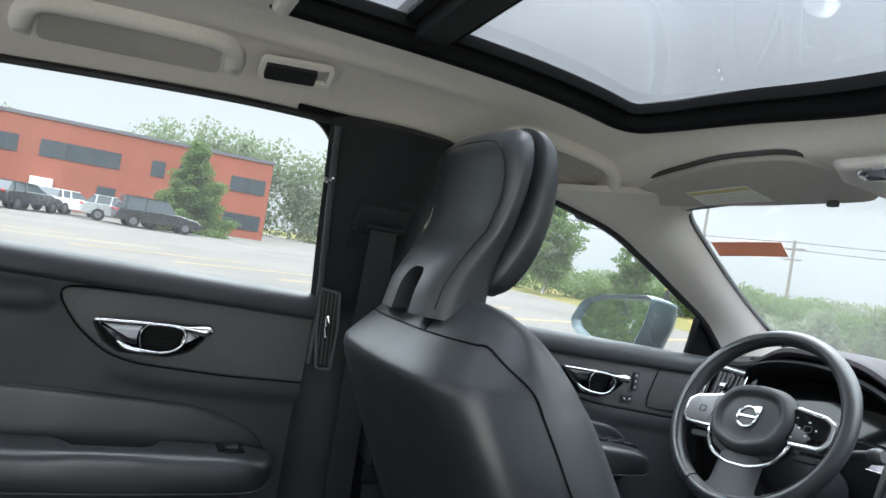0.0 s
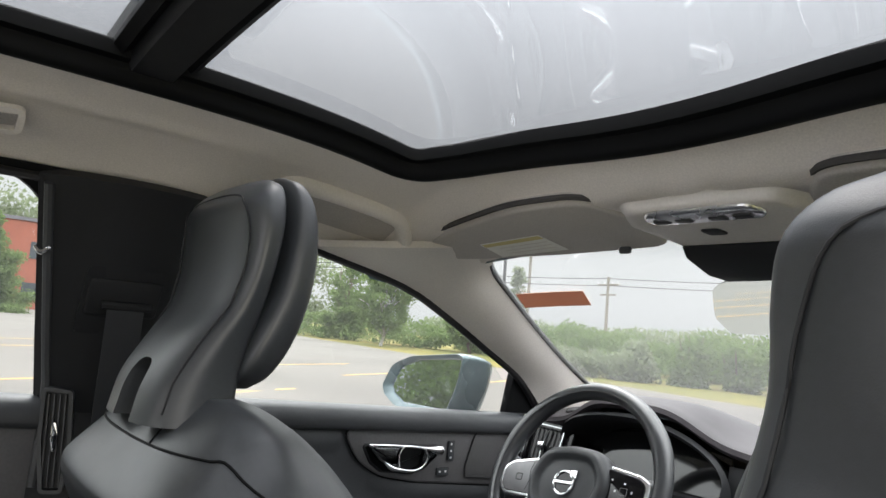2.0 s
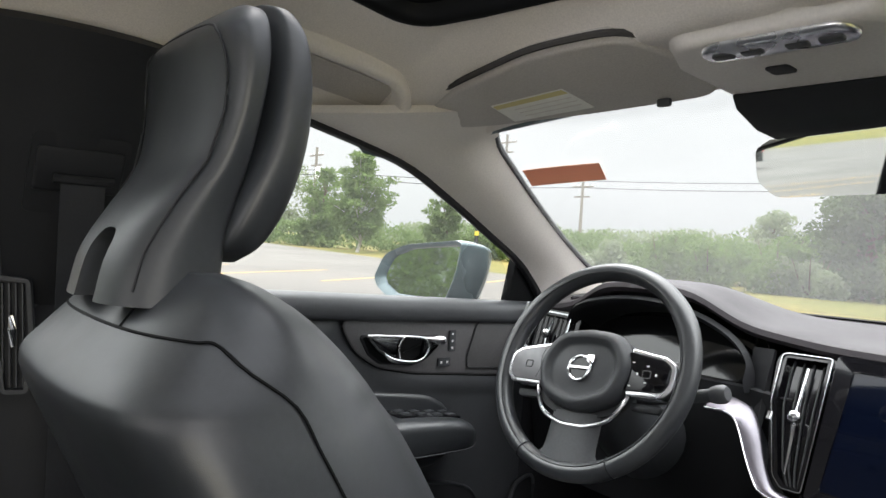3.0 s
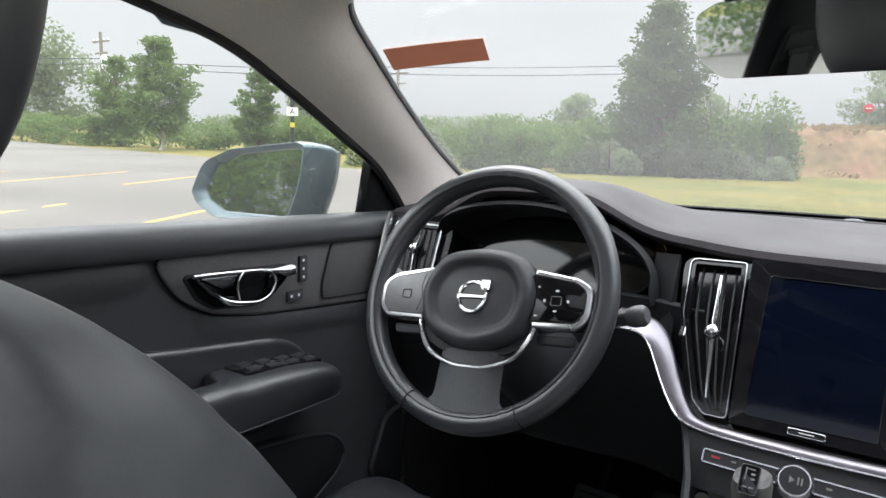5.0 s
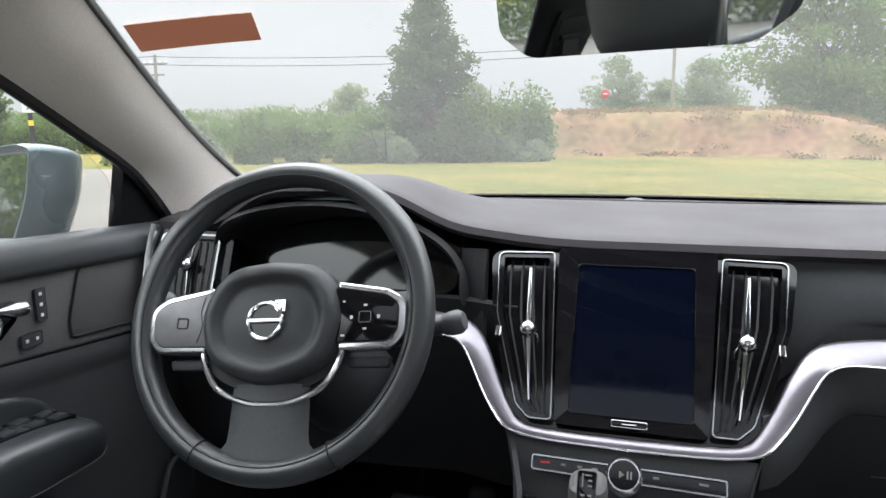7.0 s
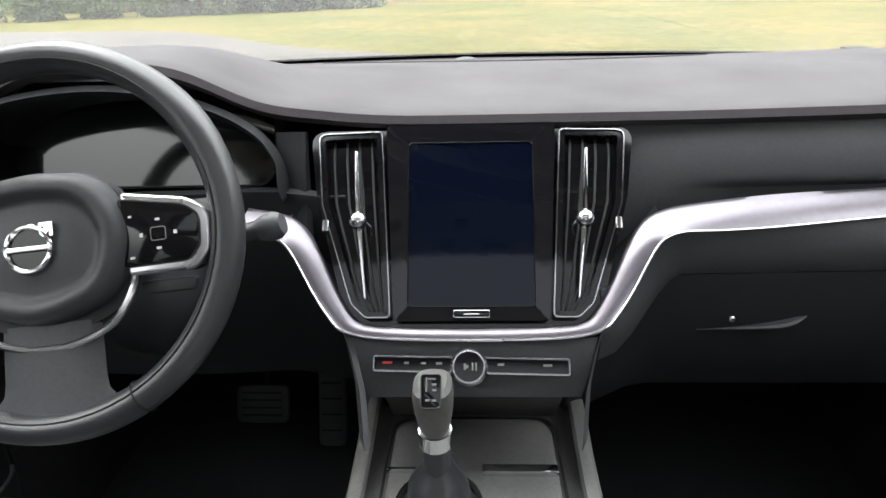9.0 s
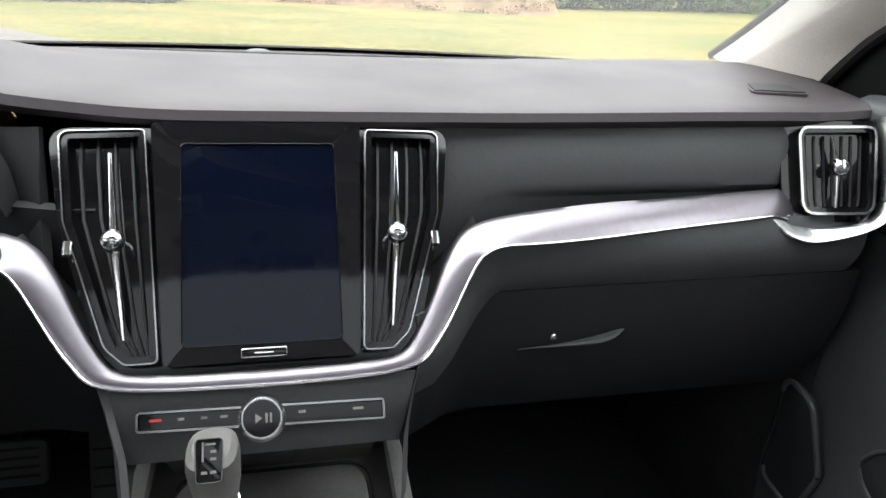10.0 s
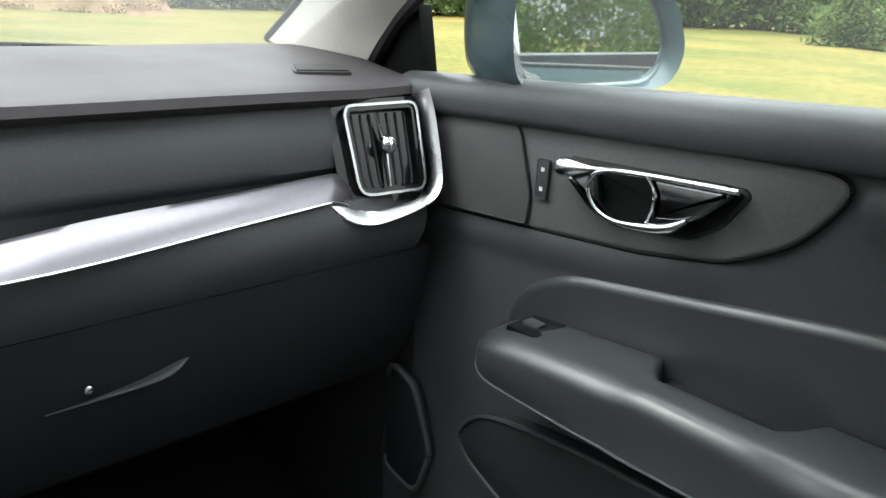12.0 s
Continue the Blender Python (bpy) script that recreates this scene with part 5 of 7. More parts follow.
def build_front_seat(x0, dy, label, dz=0.0, sunk=0.0, slim=0.0, broad=0.0):
    s = thing("front_seat", label, "car seat", group="front seats", at=(x0, 0.75 + dy, 0.21))
    T = Vector((0, dy, dz))
    rows = [[p + T for p in r] for r in loft([seat_ring(x0, q) for q in seat_sections(x0)], 70)]
    part("backrest", skin(bmesh.new(), rows, False, True, True), LEATHER, s, "smooth black leather backrest", angle=60)
    # seams: round the top of the backrest, down the bolsters, and up the back
    def on_back(k, z):
        i = min(range(len(rows)), key=lambda q: abs(rows[q][k].z - dz - z))
        c = Vector((x0, rows[i][0].y, rows[i][k].z))
        return rows[i][k] + (rows[i][k] - c).normalized() * 0.0004
    n = len(rows[0])
    over = [(n + 1, 0.60 + 0.36 * q / 12) for q in range(13)] + [(n, 0.985)] + [(k, 1.0) for k in range(n - 1, n // 2, -1)] + [(n // 2, 0.985)] + [(n // 2 - 1, 0.96 - 0.36 * q / 12) for q in range(13)]
    part("top_seam", tube(curve_through([on_back(k % n, z) for k, z in over], 160), 0.0014, 6), SEAL, s)
    part("neck_seam", tube([on_back(3 * n // 4 + 3, 1.000 + 0.030 * q / 8) for q in range(9)], 0.0012, 6), SEAL, s)
    # cushion
    cr = []
    for y, hw, zb, zt in ((0.66, 0.22, 0.42, 0.55), (0.72, 0.25, 0.40, 0.58), (0.95, 0.255, 0.39, 0.575), (1.10, 0.25, 0.40, 0.585), (1.17, 0.235, 0.43, 0.57), (1.20, 0.20, 0.46, 0.54)):
        cr.append([Vector((x0 + hw * math.copysign(abs(math.cos(a)) ** 0.6, math.cos(a)), y, (zb + zt) / 2 + (zt - zb) / 2 * math.copysign(abs(math.sin(a)) ** 0.6, math.sin(a)) + (0.02 * math.exp(-((abs(math.cos(a)) - 0.75) / 0.2) ** 2) if math.sin(a) > 0 else 0))) for a in (2 * math.pi * k / 28 for k in range(28))])
    part("cushion", skin(bmesh.new(), [[p + T for p in r] for r in loft(cr, 14)], False, True, True), LEATHER, s, "black leather cushion", angle=60)
    part("seat_base", block(x0 - 0.23, x0 + 0.23, 0.62 + dy, 1.12 + dy, 0.21, 0.42, 0.02), SOFT, s, "black plastic seat base")
    for sg in (-1, 1):
        part("runner", block(x0 + sg * 0.19 - 0.02, x0 + sg * 0.19 + 0.02, 0.55 + dy, 1.18 + dy, 0.198, 0.225, 0.004), DARK, s)
    T = Vector((0, dy, dz - sunk))
    narrow = lambda z: 1 - slim * smooth(1.08, 1.26, z) + broad * (1 - smooth(1.08, 1.20, z))
    # headrest: rear shell with a forked neck, front cushion set off by a groove
    back = [(1.018, 0.099, 0.396, 0.494), (1.06, 0.097, 0.406, 0.496), (1.10, 0.100, 0.430, 0.500), (1.14, 0.109, 0.458, 0.505), (1.18, 0.119, 0.469, 0.508), (1.22, 0.125, 0.470, 0.511), (1.25, 0.121, 0.468, 0.512), (1.270, 0.105, 0.481, 0.511), (1.280, 0.078, 0.493, 0.508)]
    def lean(v, rear, fore):
        return math.copysign(abs(v) ** (fore if v > 0 else rear), v)
    rr = []
    back = [(z, hw * narrow(z), yb, yf) for z, hw, yb, yf in back]
    for z, hw, yb, yf in back:
        rr.append([Vector((x0 + hw * math.copysign(abs(math.cos(a)) ** 0.62, math.cos(a)), (yb + yf) / 2 + (yf - yb) / 2 * lean(math.sin(a), 0.9, 0.35), z)) for a in (2 * math.pi * k / 48 for k in range(48))])
    h = part("headrest", skin(bmesh.new(), [[p + T for p in r] for r in loft(rr, 30)], False, True, True), LEATHER, s, "black leather headrest with a forked neck", angle=60)
    notch = rounded([(-0.012, 1.000), (0.044, 1.000), (0.041, 1.080), (-0.009, 1.080)], [0, 0, 0.022, 0.022], 6)
    carve(h, plate(notch, lambda a, b, w=0: Vector((x0 + a, 0.37 - w, b)) + T, 0.088))
    front = [(1.055, 0.075, 0.484, 0.512), (1.072, 0.100, 0.480, 0.530), (1.11, 0.118, 0.490, 0.546), (1.16, 0.129, 0.506, 0.553), (1.21, 0.132, 0.512, 0.552), (1.25, 0.125, 0.514, 0.546), (1.276, 0.104, 0.514, 0.537), (1.286, 0.074, 0.514, 0.528)]
    rr = []
    for z, hw, yb, yf in [(z, hw * narrow(z), yb, yf) for z, hw, yb, yf in front]:
        rr.append([Vector((x0 + hw * math.copysign(abs(math.cos(a)) ** 0.6, math.cos(a)), (yb + yf) / 2 + (yf - yb) / 2 * lean(math.sin(a), 0.32, 0.7), z)) for a in (2 * math.pi * k / 40 for k in range(40))])
    part("front_pad", skin(bmesh.new(), [[p + T for p in r] for r in loft(rr, 26)], False, True, True), LEATHER, h, "soft front pad set off by a groove", angle=60)
    def shell_y(x, z):
        zs = [b[0] for b in back]
        hw, yb, yf = (interp(z, zs, [b[k] for b in back]) for k in (1, 2, 3))
        c = min(1, abs(x) / hw) ** (1 / 0.62)
        return (yb + yf) / 2 - (yf - yb) / 2 * math.sqrt(max(0, 1 - c * c)) ** 0.9
    arch = curve_through([(a * narrow(z), z) for a, z in [(-0.086, 1.03), (-0.086, 1.07), (-0.090, 1.11), (-0.098, 1.15), (-0.104, 1.21), (-0.086, 1.25), (-0.04, 1.262), (0.04, 1.262), (0.086, 1.25), (0.104, 1.21), (0.098, 1.15), (0.090, 1.11), (0.086, 1.07), (0.086, 1.03)]], 70)
    part("back_seam", tube([Vector((x0 + p[0], shell_y(p[0], p[1]) - 0.0012, p[1])) + T for p in arch], 0.0012, 6), DARK, h)


def build_rear_bench():
    b = thing("rear_bench", "black leather rear bench seat", "car seat", at=(0, -0.4, 0.2))
    part("cushion", block(-0.66, 0.66, -0.62, -0.12, 0.22, 0.56, 0.05, 4), LEATHER, b)
    rows = grid(2, 8, lambda u, v: (-0.66 + 1.32 * u, -0.60 - 0.22 * v, 0.5 + 0.48 * v))
    part("backrest", shell(rows, 0.12), LEATHER, b)


# ---------------------------------------------------------------- doors
DECOR = {"front": [(1.335, 0.944), (1.335, 0.820), (1.20, 0.832), (1.05, 0.846), (0.965, 0.862), (0.915, 0.892), (0.872, 0.944)],
         "rear": [(0.395, 0.962), (0.395, 0.835), (0.25, 0.838), (0.10, 0.848), (0.055, 0.862), (0.01, 0.90), (-0.035, 0.962)]}


def door_handle(parent, y, z, slope):
    """Inner handle; (y, z): the front upper corner; u runs rearward, v down."""
    def H(u, v, w=0.0):
        return Vector((-0.703 + w, y - u, z - v + slope * u))
    bowl = rounded([(-0.004, 0.000), (0.172, 0.000), (0.178, 0.006), (0.160, 0.036), (0.134, 0.053), (0.060, 0.058), (0.026, 0.048), (0.004, 0.024)], [0.004, 0.006, 0.012, 0.03, 0.02, 0.03, 0.03, 0.02], 6)
    h = part("door_handle", plate(bowl, lambda a, b, w=0: H(a, b, w - 0.0030), 0.008, 0.003), DARK, parent, "chrome inner door handle in a dark bowl")
    part("bowl", plate(shrink(bowl, 0.004), lambda a, b, w=0: H(a, b, w - 0.0008), 0.004), SEAL, h, "dark hollow")
    under = rounded([(0.002, 0.010), (0.040, 0.010), (0.046, 0.038), (0.066, 0.0475), (0.060, 0.051), (0.030, 0.040), (0.008, 0.022)], 0.006, 4)
    part("front_cheek", plate(under, lambda a, b, w=0: H(a, b, w + 0.009), 0.012, 0.004), SMOKE, h, "smoked chrome cheek")
    blade = rounded([(0.094, 0.002), (0.170, 0.0015), (0.166, 0.010), (0.148, 0.028), (0.134, 0.036), (0.103, 0.040), (0.106, 0.018)], [0.004, 0.004, 0.006, 0.01, 0.008, 0.004, 0.02], 5)
    part("pull_blade", plate(blade, lambda a, b, w=0: H(a, b, w + 0.013), 0.012, 0.005, 3), SMOKE, h, "smoked chrome pull blade")
    part("blade_edge", tube([H(q[0], q[1], 0.0155) for q in curve_through([(0.094, 0.001), (0.1035, 0.012), (0.1055, 0.024), (0.102, 0.041)], 16)], 0.0019, 8), CHROME, h, "chrome edge")
    bar = curve_through([(-0.002, 0.008), (0.015, 0.0070), (0.040, 0.0045), (0.070, 0.0020), (0.120, 0.0005), (0.174, 0.0)], 40)
    part("top_bar", tube([H(q[0], q[1], 0.0135) for q in bar], [0.0028 + 0.0068 * (1 - smooth(0.12, 0.42, k / 40)) * (0.55 + 0.45 * smooth(0, 0.06, k / 40)) for k in range(41)], 14), BRIGHT, h, "bright chrome bar, broad at its front", angle=60)
    ring = curve_through([(0.060, 0.002), (0.044, 0.007), (0.0375, 0.017), (0.040, 0.029), (0.050, 0.040), (0.070, 0.0465), (0.098, 0.0455), (0.122, 0.041), (0.138, 0.031)], 40)
    part("ring", tube([H(q[0], q[1], 0.0165) for q in ring], [0.0024 + 0.0024 * smooth(0.55, 0.85, k / 40) * (1 - smooth(0.88, 1.0, k / 40)) for k in range(41)], 10), CHROME, h, "bright chrome ring")


def mirror_children(ob, s):
    """Turn a driver's-side thing with parts at world x below 0 over to the other side."""
    if s < 0:
        return ob
    done = set()
    for o in ob.children_recursive:
        if o.data and o.data.name not in done:
            done.add(o.data.name)
            for v in o.data.vertices:
                v.co.x = -v.co.x
            o.data.flip_normals()
        o.location.x = -o.location.x
    ob.location.x = -ob.location.x
    return ob


def build_door(s, which):
    front = which == "front"
    y0, y1 = (0.49, 1.40) if front else (-0.72, 0.43)
    belt = (0.960 if s < 0 else 0.978) if front else 0.990
    climb = (0.038 if s < 0 else 0.052) if front else 0.050
    words = ("driver's" if s < 0 else "passenger's") if front else "rear"
    d = thing("door_" + which, "closed black %s door lining with chrome handle and armrest" % (words if front else "rear"), "car door", "structure", at=(-0.75, (y0 + y1) / 2, 0.3))
    lift = (0.010 if s > 0 else -0.011) if front else 0.0
    rise = 0.020 if front and s > 0 else 0.0
    dec = [(a, b + (lift if b < 0.94 else rise)) for a, b in DECOR[which]]
    edge = sorted((p.x, p.y) for p in rounded(dec, [0.004, 0.004, 0.05, 0.1, 0.04, 0.03, 0.01], 6)[7:])
    def low(y):
        return sum(interp(y + k * 0.012, [p[0] for p in edge], [p[1] for p in edge]) for k in (-2, -1, 0, 1, 2)) / 5
    def surf(u, v):
        y = y0 + (y1 - y0) * u
        z = 0.22 + (belt - 0.22) * v
        zb = low(y)
        soft = max(0.0, 1 - 1.6 * abs(low(y + 0.012) - low(y - 0.012)) / 0.024)
        x = -0.736 + 0.008 * soft * math.exp(-((z - (zb - 0.016)) / 0.015) ** 2) + 0.010 * smooth(0.55, 0.30, z) + 0.012 * math.exp(-((z - 0.46) / 0.07) ** 2)
        return (x, y, z)
    # Front lining wears the brightened copy, rear lining plain SOFT
    part("lining", shell(grid(110, 100, surf), 0.02), DOORSKIN if front else SOFT, d)
    part("outer_skin", shell(grid(20, 8, lambda u, v: (-0.80 - 0.10 * math.sin(math.pi * min(1, 1 - v * 0.9)) * 0.6, y0 - 0.02 + (y1 - y0 + 0.04) * u, 0.25 + (belt - 0.27) * v)), 0.008), PAINT, d, "pale blue painted outer skin")
    part("sill_top", block(-0.80, -0.735, y0, y1, belt - 0.03, belt - 0.012, 0.004), RUBBER, d)
    # padded top roll along the window
    prof = [(-0.742, belt - 0.001), (-0.734, belt + 0.003), (-0.720, belt + 0.003), (-0.709, belt - 0.001), (-0.702, belt - 0.008), (-0.6985, belt - 0.018), (-0.6975, belt - 0.032), (-0.700, belt - 0.039), (-0.706, belt - 0.042), (-0.742, belt - 0.042)]
    rows = [[(x, y, z + climb * (y1 - y) / (y1 - y0)) for x, z in prof] for y in [y0 + (y1 - y0) * k / 20 for k in range(21)]]
    part("top_roll", skin(bmesh.new(), rows, False, True, True), DOORSKIN if front else SOFT, d, "soft padded top roll", angle=60)
    # decor panel with handle
    D = lambda a, b, w=0.0: Vector((-0.705 + w, a, b))
    o = soften(rounded(dec, [0.004, 0.004, 0.05, 0.1, 0.04, 0.03, 0.01], 4), 0.008, 14)
    part("decor_panel", plate(o, lambda a, b, w=0: D(a, b, w - 0.004), 0.012, 0.005, 3), DECORSKIN, d, "charcoal decor panel")
    part("decor_line", tube([D(p.x, p.y, -0.0075) for p in o], 0.0022, 6, True), SEAL, d)
    if front:
        sp = rounded([(1.333, 0.942 + rise), (1.225, 0.940 + rise), (1.200, 0.925 + rise), (1.178, 0.86 + rise), (1.18, 0.838 + lift * (s > 0)), (1.333, 0.826 + lift * (s > 0))], [0.003, 0.05, 0.03, 0.03, 0.006, 0.003], 5)
        part("speaker_panel", plate(sp, lambda a, b, w=0: D(a, b, w - 0.001), 0.006, 0.0015), shader("speaker_grille", (0.07, 0.069, 0.071), 0.7, bump=0.7, bump_scale=2500, scale=900, vary=0.25), d, "fine perforated speaker panel")
        part("panel_line", tube([D(p.x, p.y, -0.0005) for p in sp], 0.0013, 5, True), DARK, d)
        door_handle(d, 1.132 if s > 0 else 1.100, 0.930 if s > 0 else 0.906, 0.045)
        for k, (yy, zz, n) in enumerate(((1.136, 0.893, 3), (1.118, 0.853, 2)) if s < 0 else ((1.164, 0.900, 2),)):
            hh = 0.020 if n > 1 and not (s < 0 and k) else 0.008
            ww = 0.0075 if hh > 0.01 else 0.015
            bz = rounded([(yy - ww, zz - hh), (yy + ww, zz - hh), (yy + ww, zz + hh), (yy - ww, zz + hh)], 0.003, 3)
            b = part("switch_plate", plate(bz, lambda a, b_, w=0: D(a, b_, w + 0.0005), 0.005, 0.001), SOFT, d, "small black switch plate")
            part("plate_edge", tube([D(p.x, p.y, 0.0002) for p in bz], 0.0007, 5, True), DARK, b)
            for j in range(n):
                f = (j + 0.5) / n * 2 - 1
                cy, cz = (yy, zz + f * hh) if hh > 0.01 else (yy + f * ww, zz)
                part("switch_mark", plate([(cy - 0.002, cz - 0.002), (cy + 0.002, cz - 0.002), (cy + 0.002, cz + 0.002), (cy - 0.002, cz + 0.002)], lambda a, b_, w=0: D(a, b_, w + 0.0011), 0.0006), WHITE, b)
        if s > 0:
            ins = rounded([(1.205, 0.720), (1.185, 0.772), (1.118, 0.802), (0.86, 0.845), (0.50, 0.885), (0.50, 0.65), (1.20, 0.65)], [0.03, 0.05, 0.05, 0.2, 0.01, 0.01, 0.04], 5)
        else:
            ins = rounded([(1.165, 0.735), (1.145, 0.785), (1.080, 0.805), (0.84, 0.838), (0.50, 0.858), (0.50, 0.66), (1.17, 0.66)], [0.03, 0.05, 0.05, 0.2, 0.01, 0.01, 0.04], 5)
        top = [(1.165, 0.742, 0.728), (1.155, 0.757, 0.712), (1.12, 0.775, 0.702), (1.06, 0.786, 0.700), (0.98, 0.793, 0.702), (0.90, 0.796, 0.706), (0.80, 0.80, 0.71), (0.66, 0.803, 0.712), (0.50, 0.803, 0.712)]
        notch = (0.80, 0.940) if s < 0 else (0.872, 0.988)
        sw = [1.000, 1.036, 1.072, 1.106] if s < 0 else [1.130]
    else:
        door_handle(d, 0.208, 0.921, -0.028)
        ins = rounded([(0.345, 0.70), (0.325, 0.745), (0.21, 0.786), (0.0, 0.802), (-0.30, 0.82), (-0.70, 0.83), (-0.70, 0.60), (0.30, 0.60)], [0.03, 0.05, 0.06, 0.1, 0.1, 0.01, 0.01, 0.04], 5)
        top = [(0.345, 0.700, 0.690), (0.335, 0.715, 0.668), (0.29, 0.724, 0.655), (0.20, 0.728, 0.652), (0.05, 0.730, 0.652), (-0.15, 0.732, 0.655), (-0.40, 0.735, 0.66)]
        notch = (0.02, 0.145)
        sw = [0.27]
    ins = soften([Vector((p.x, p.y + lift)) for p in ins], 0.010, 24)
    top = [(a + (0.022 * smooth(1.05, 1.165, a) if front and s > 0 else 0), b - (0.018 if front else 0), c + (0.006 if front else 0.012)) for a, b, c in top]
    part("insert", plate(ins, lambda a, b, w=0: D(a, b, w - 0.004), 0.016, 0.012, 5), LEATHER, d, "padded black leather insert", angle=60)
    # Shade in the fold round the insert, painted as a black tube
    part("insert_line", tube([D(p.x, p.y, -0.016) for p in shrink(ins, -0.003)], 0.005, 8, True), SEAL, d, "dark tube painting the crease shade round the insert")
    # armrest with a finger recess
    ys = curve_through([(a, b, c) for a, b, c in top], 60)
    rows = []
    for p in ys:
        y, zt, zb = p
        t = smooth(notch[0] - 0.012, notch[0] + 0.004, y) * (1 - smooth(notch[1] - 0.004, notch[1] + 0.012, y))
        xo = -0.712 + 0.046 * t
        tip = min(1.0, (abs(top[0][0] - y) + 0.002) / 0.062)
        tip = 1 - (1 - tip) ** 2.4
        xi = -0.700 + 0.082 * tip ** 0.5
        cx, cz, hx, hz = (xo + xi) / 2, (zt + zb) / 2, (xi - xo) / 2, (zt - zb) / 2
        rows.append([(cx + hx * math.copysign(abs(math.cos(a)) ** 0.42, math.cos(a)), y, cz + hz * math.copysign(abs(math.sin(a)) ** 0.48, math.sin(a)) - (0.006 * max(0, math.cos(a)))) for a in (2 * math.pi * k / 24 for k in range(24))])
    arm = part("armrest", skin(bmesh.new(), rows, False, True, True), LEATHER, d, "padded black armrest with a stitched edge", angle=60)
    st = []
    for i, p in enumerate(ys):
        q = rows[i][23]
        st.append(Vector(rows[i][22]) + Vector((0.0005, 0, 0)))
    part("stitching", tube(st, 0.0016, 6), GREY, arm)
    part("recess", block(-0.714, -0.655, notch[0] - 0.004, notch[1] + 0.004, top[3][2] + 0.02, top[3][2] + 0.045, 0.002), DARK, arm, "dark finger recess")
    zt = interp(sw[0], [q[0] for q in reversed(top)], [q[1] for q in reversed(top)])
    y_lo, y_hi = min(sw) - 0.025, max(sw) + 0.02
    pl = rounded([(-0.700, y_lo), (-0.650, y_lo), (-0.655, y_hi), (-0.700, y_hi)], 0.006, 3)
    slope = 0.12 if front else 0.04
    place = lambda a, b, w=0: Vector((a, b, zt + 0.0015 - slope * (b - sw[0]) + w))
    sp = part("switch_panel", plate(pl, place, 0.006, 0.001), PIANO, arm, "gloss black switch panel")
    for y in sw:
        for x in ((-0.688, -0.666) if len(sw) > 1 else (-0.677,)):
            o2 = rounded([(x - 0.007, y - 0.010), (x + 0.007, y - 0.010), (x + 0.007, y + 0.010), (x - 0.007, y + 0.010)], 0.002, 3)
            part("window_switch", plate(o2, lambda a, b, w=0: place(a, b, w + 0.003 + 0.12 * (b - y)), 0.005, 0.001), SOFT, sp)
            part("switch_lip", tube([place(x - 0.006, y + 0.009, 0.0045), place(x + 0.006, y + 0.009, 0.0045)], 0.0009, 5), CHROME, sp)
    if front:
        # map pocket and lower loudspeaker
        ahead = 0.02 if s > 0 else 0.0
        pk = [Vector((p[0], p[1])) for p in curve_through([(0.60, 0.44), (0.92, 0.46), (1.07, 0.482), (1.15, 0.508), (1.205 + ahead, 0.54), (1.212 + ahead, 0.578), (1.15 + ahead, 0.617), (0.95, 0.645), (0.60, 0.65)], 48)]
        # Flat near-black panel gives the pocket's opening its shade
        part("map_pocket", plate(pk, lambda a, b, w=0: Vector((-0.692 + w, a, b)), 0.02, 0.004), DARK, d, "dark panel painting the shade inside the map pocket")
        part("pocket_lip", tube([Vector((-0.692, p.x, p.y)) for p in pk], 0.003, 8, True), SOFT, d, "rounded pocket edge")
        part("pocket_front", shell(grid(16, 4, lambda u, v: (-0.655 + 0.02 * math.sin(math.pi * u), 0.60 + 0.50 * u, 0.32 + 0.135 * v)), 0.008), SOFT, d)
        spk = rounded([(1.29, 0.50), (1.33, 0.585), (1.385, 0.60), (1.385, 0.43), (1.315, 0.42)], [0.03, 0.03, 0.02, 0.02, 0.03], 6)
        part("speaker", plate(spk, lambda a, b, w=0: Vector((-0.694 + w, a, b)), 0.01, 0.002), DARK, d, "oval lower loudspeaker grille")
        part("speaker_rim", tube([Vector((-0.694, p.x, p.y)) for p in spk], 0.004, 8, True), GREY, d)
    mirror_children(d, s)
    return d


def build_sail(s):
    """Black corner piece ahead of the front side window."""
    d = 0.085 if s > 0 else 0.012
    o = [(1.300 + d, 0.955), (1.303 + d, 1.060), (1.335 + d, 1.052), (1.40 + d, 1.010), (1.46 + d, 0.975), (1.46 + d, 0.955)]
    bm = plate(rounded(o, 0.004, 3), lambda a, b, w=0: Vector((-0.735 + 0.30 * max(0.0, b - 1.0) + w, a, b)), 0.02, 0.002)
    solo("trim_window_corner", sided(bm, s), SEAL, "black plastic corner ahead of the side window", "window corner", "structure")


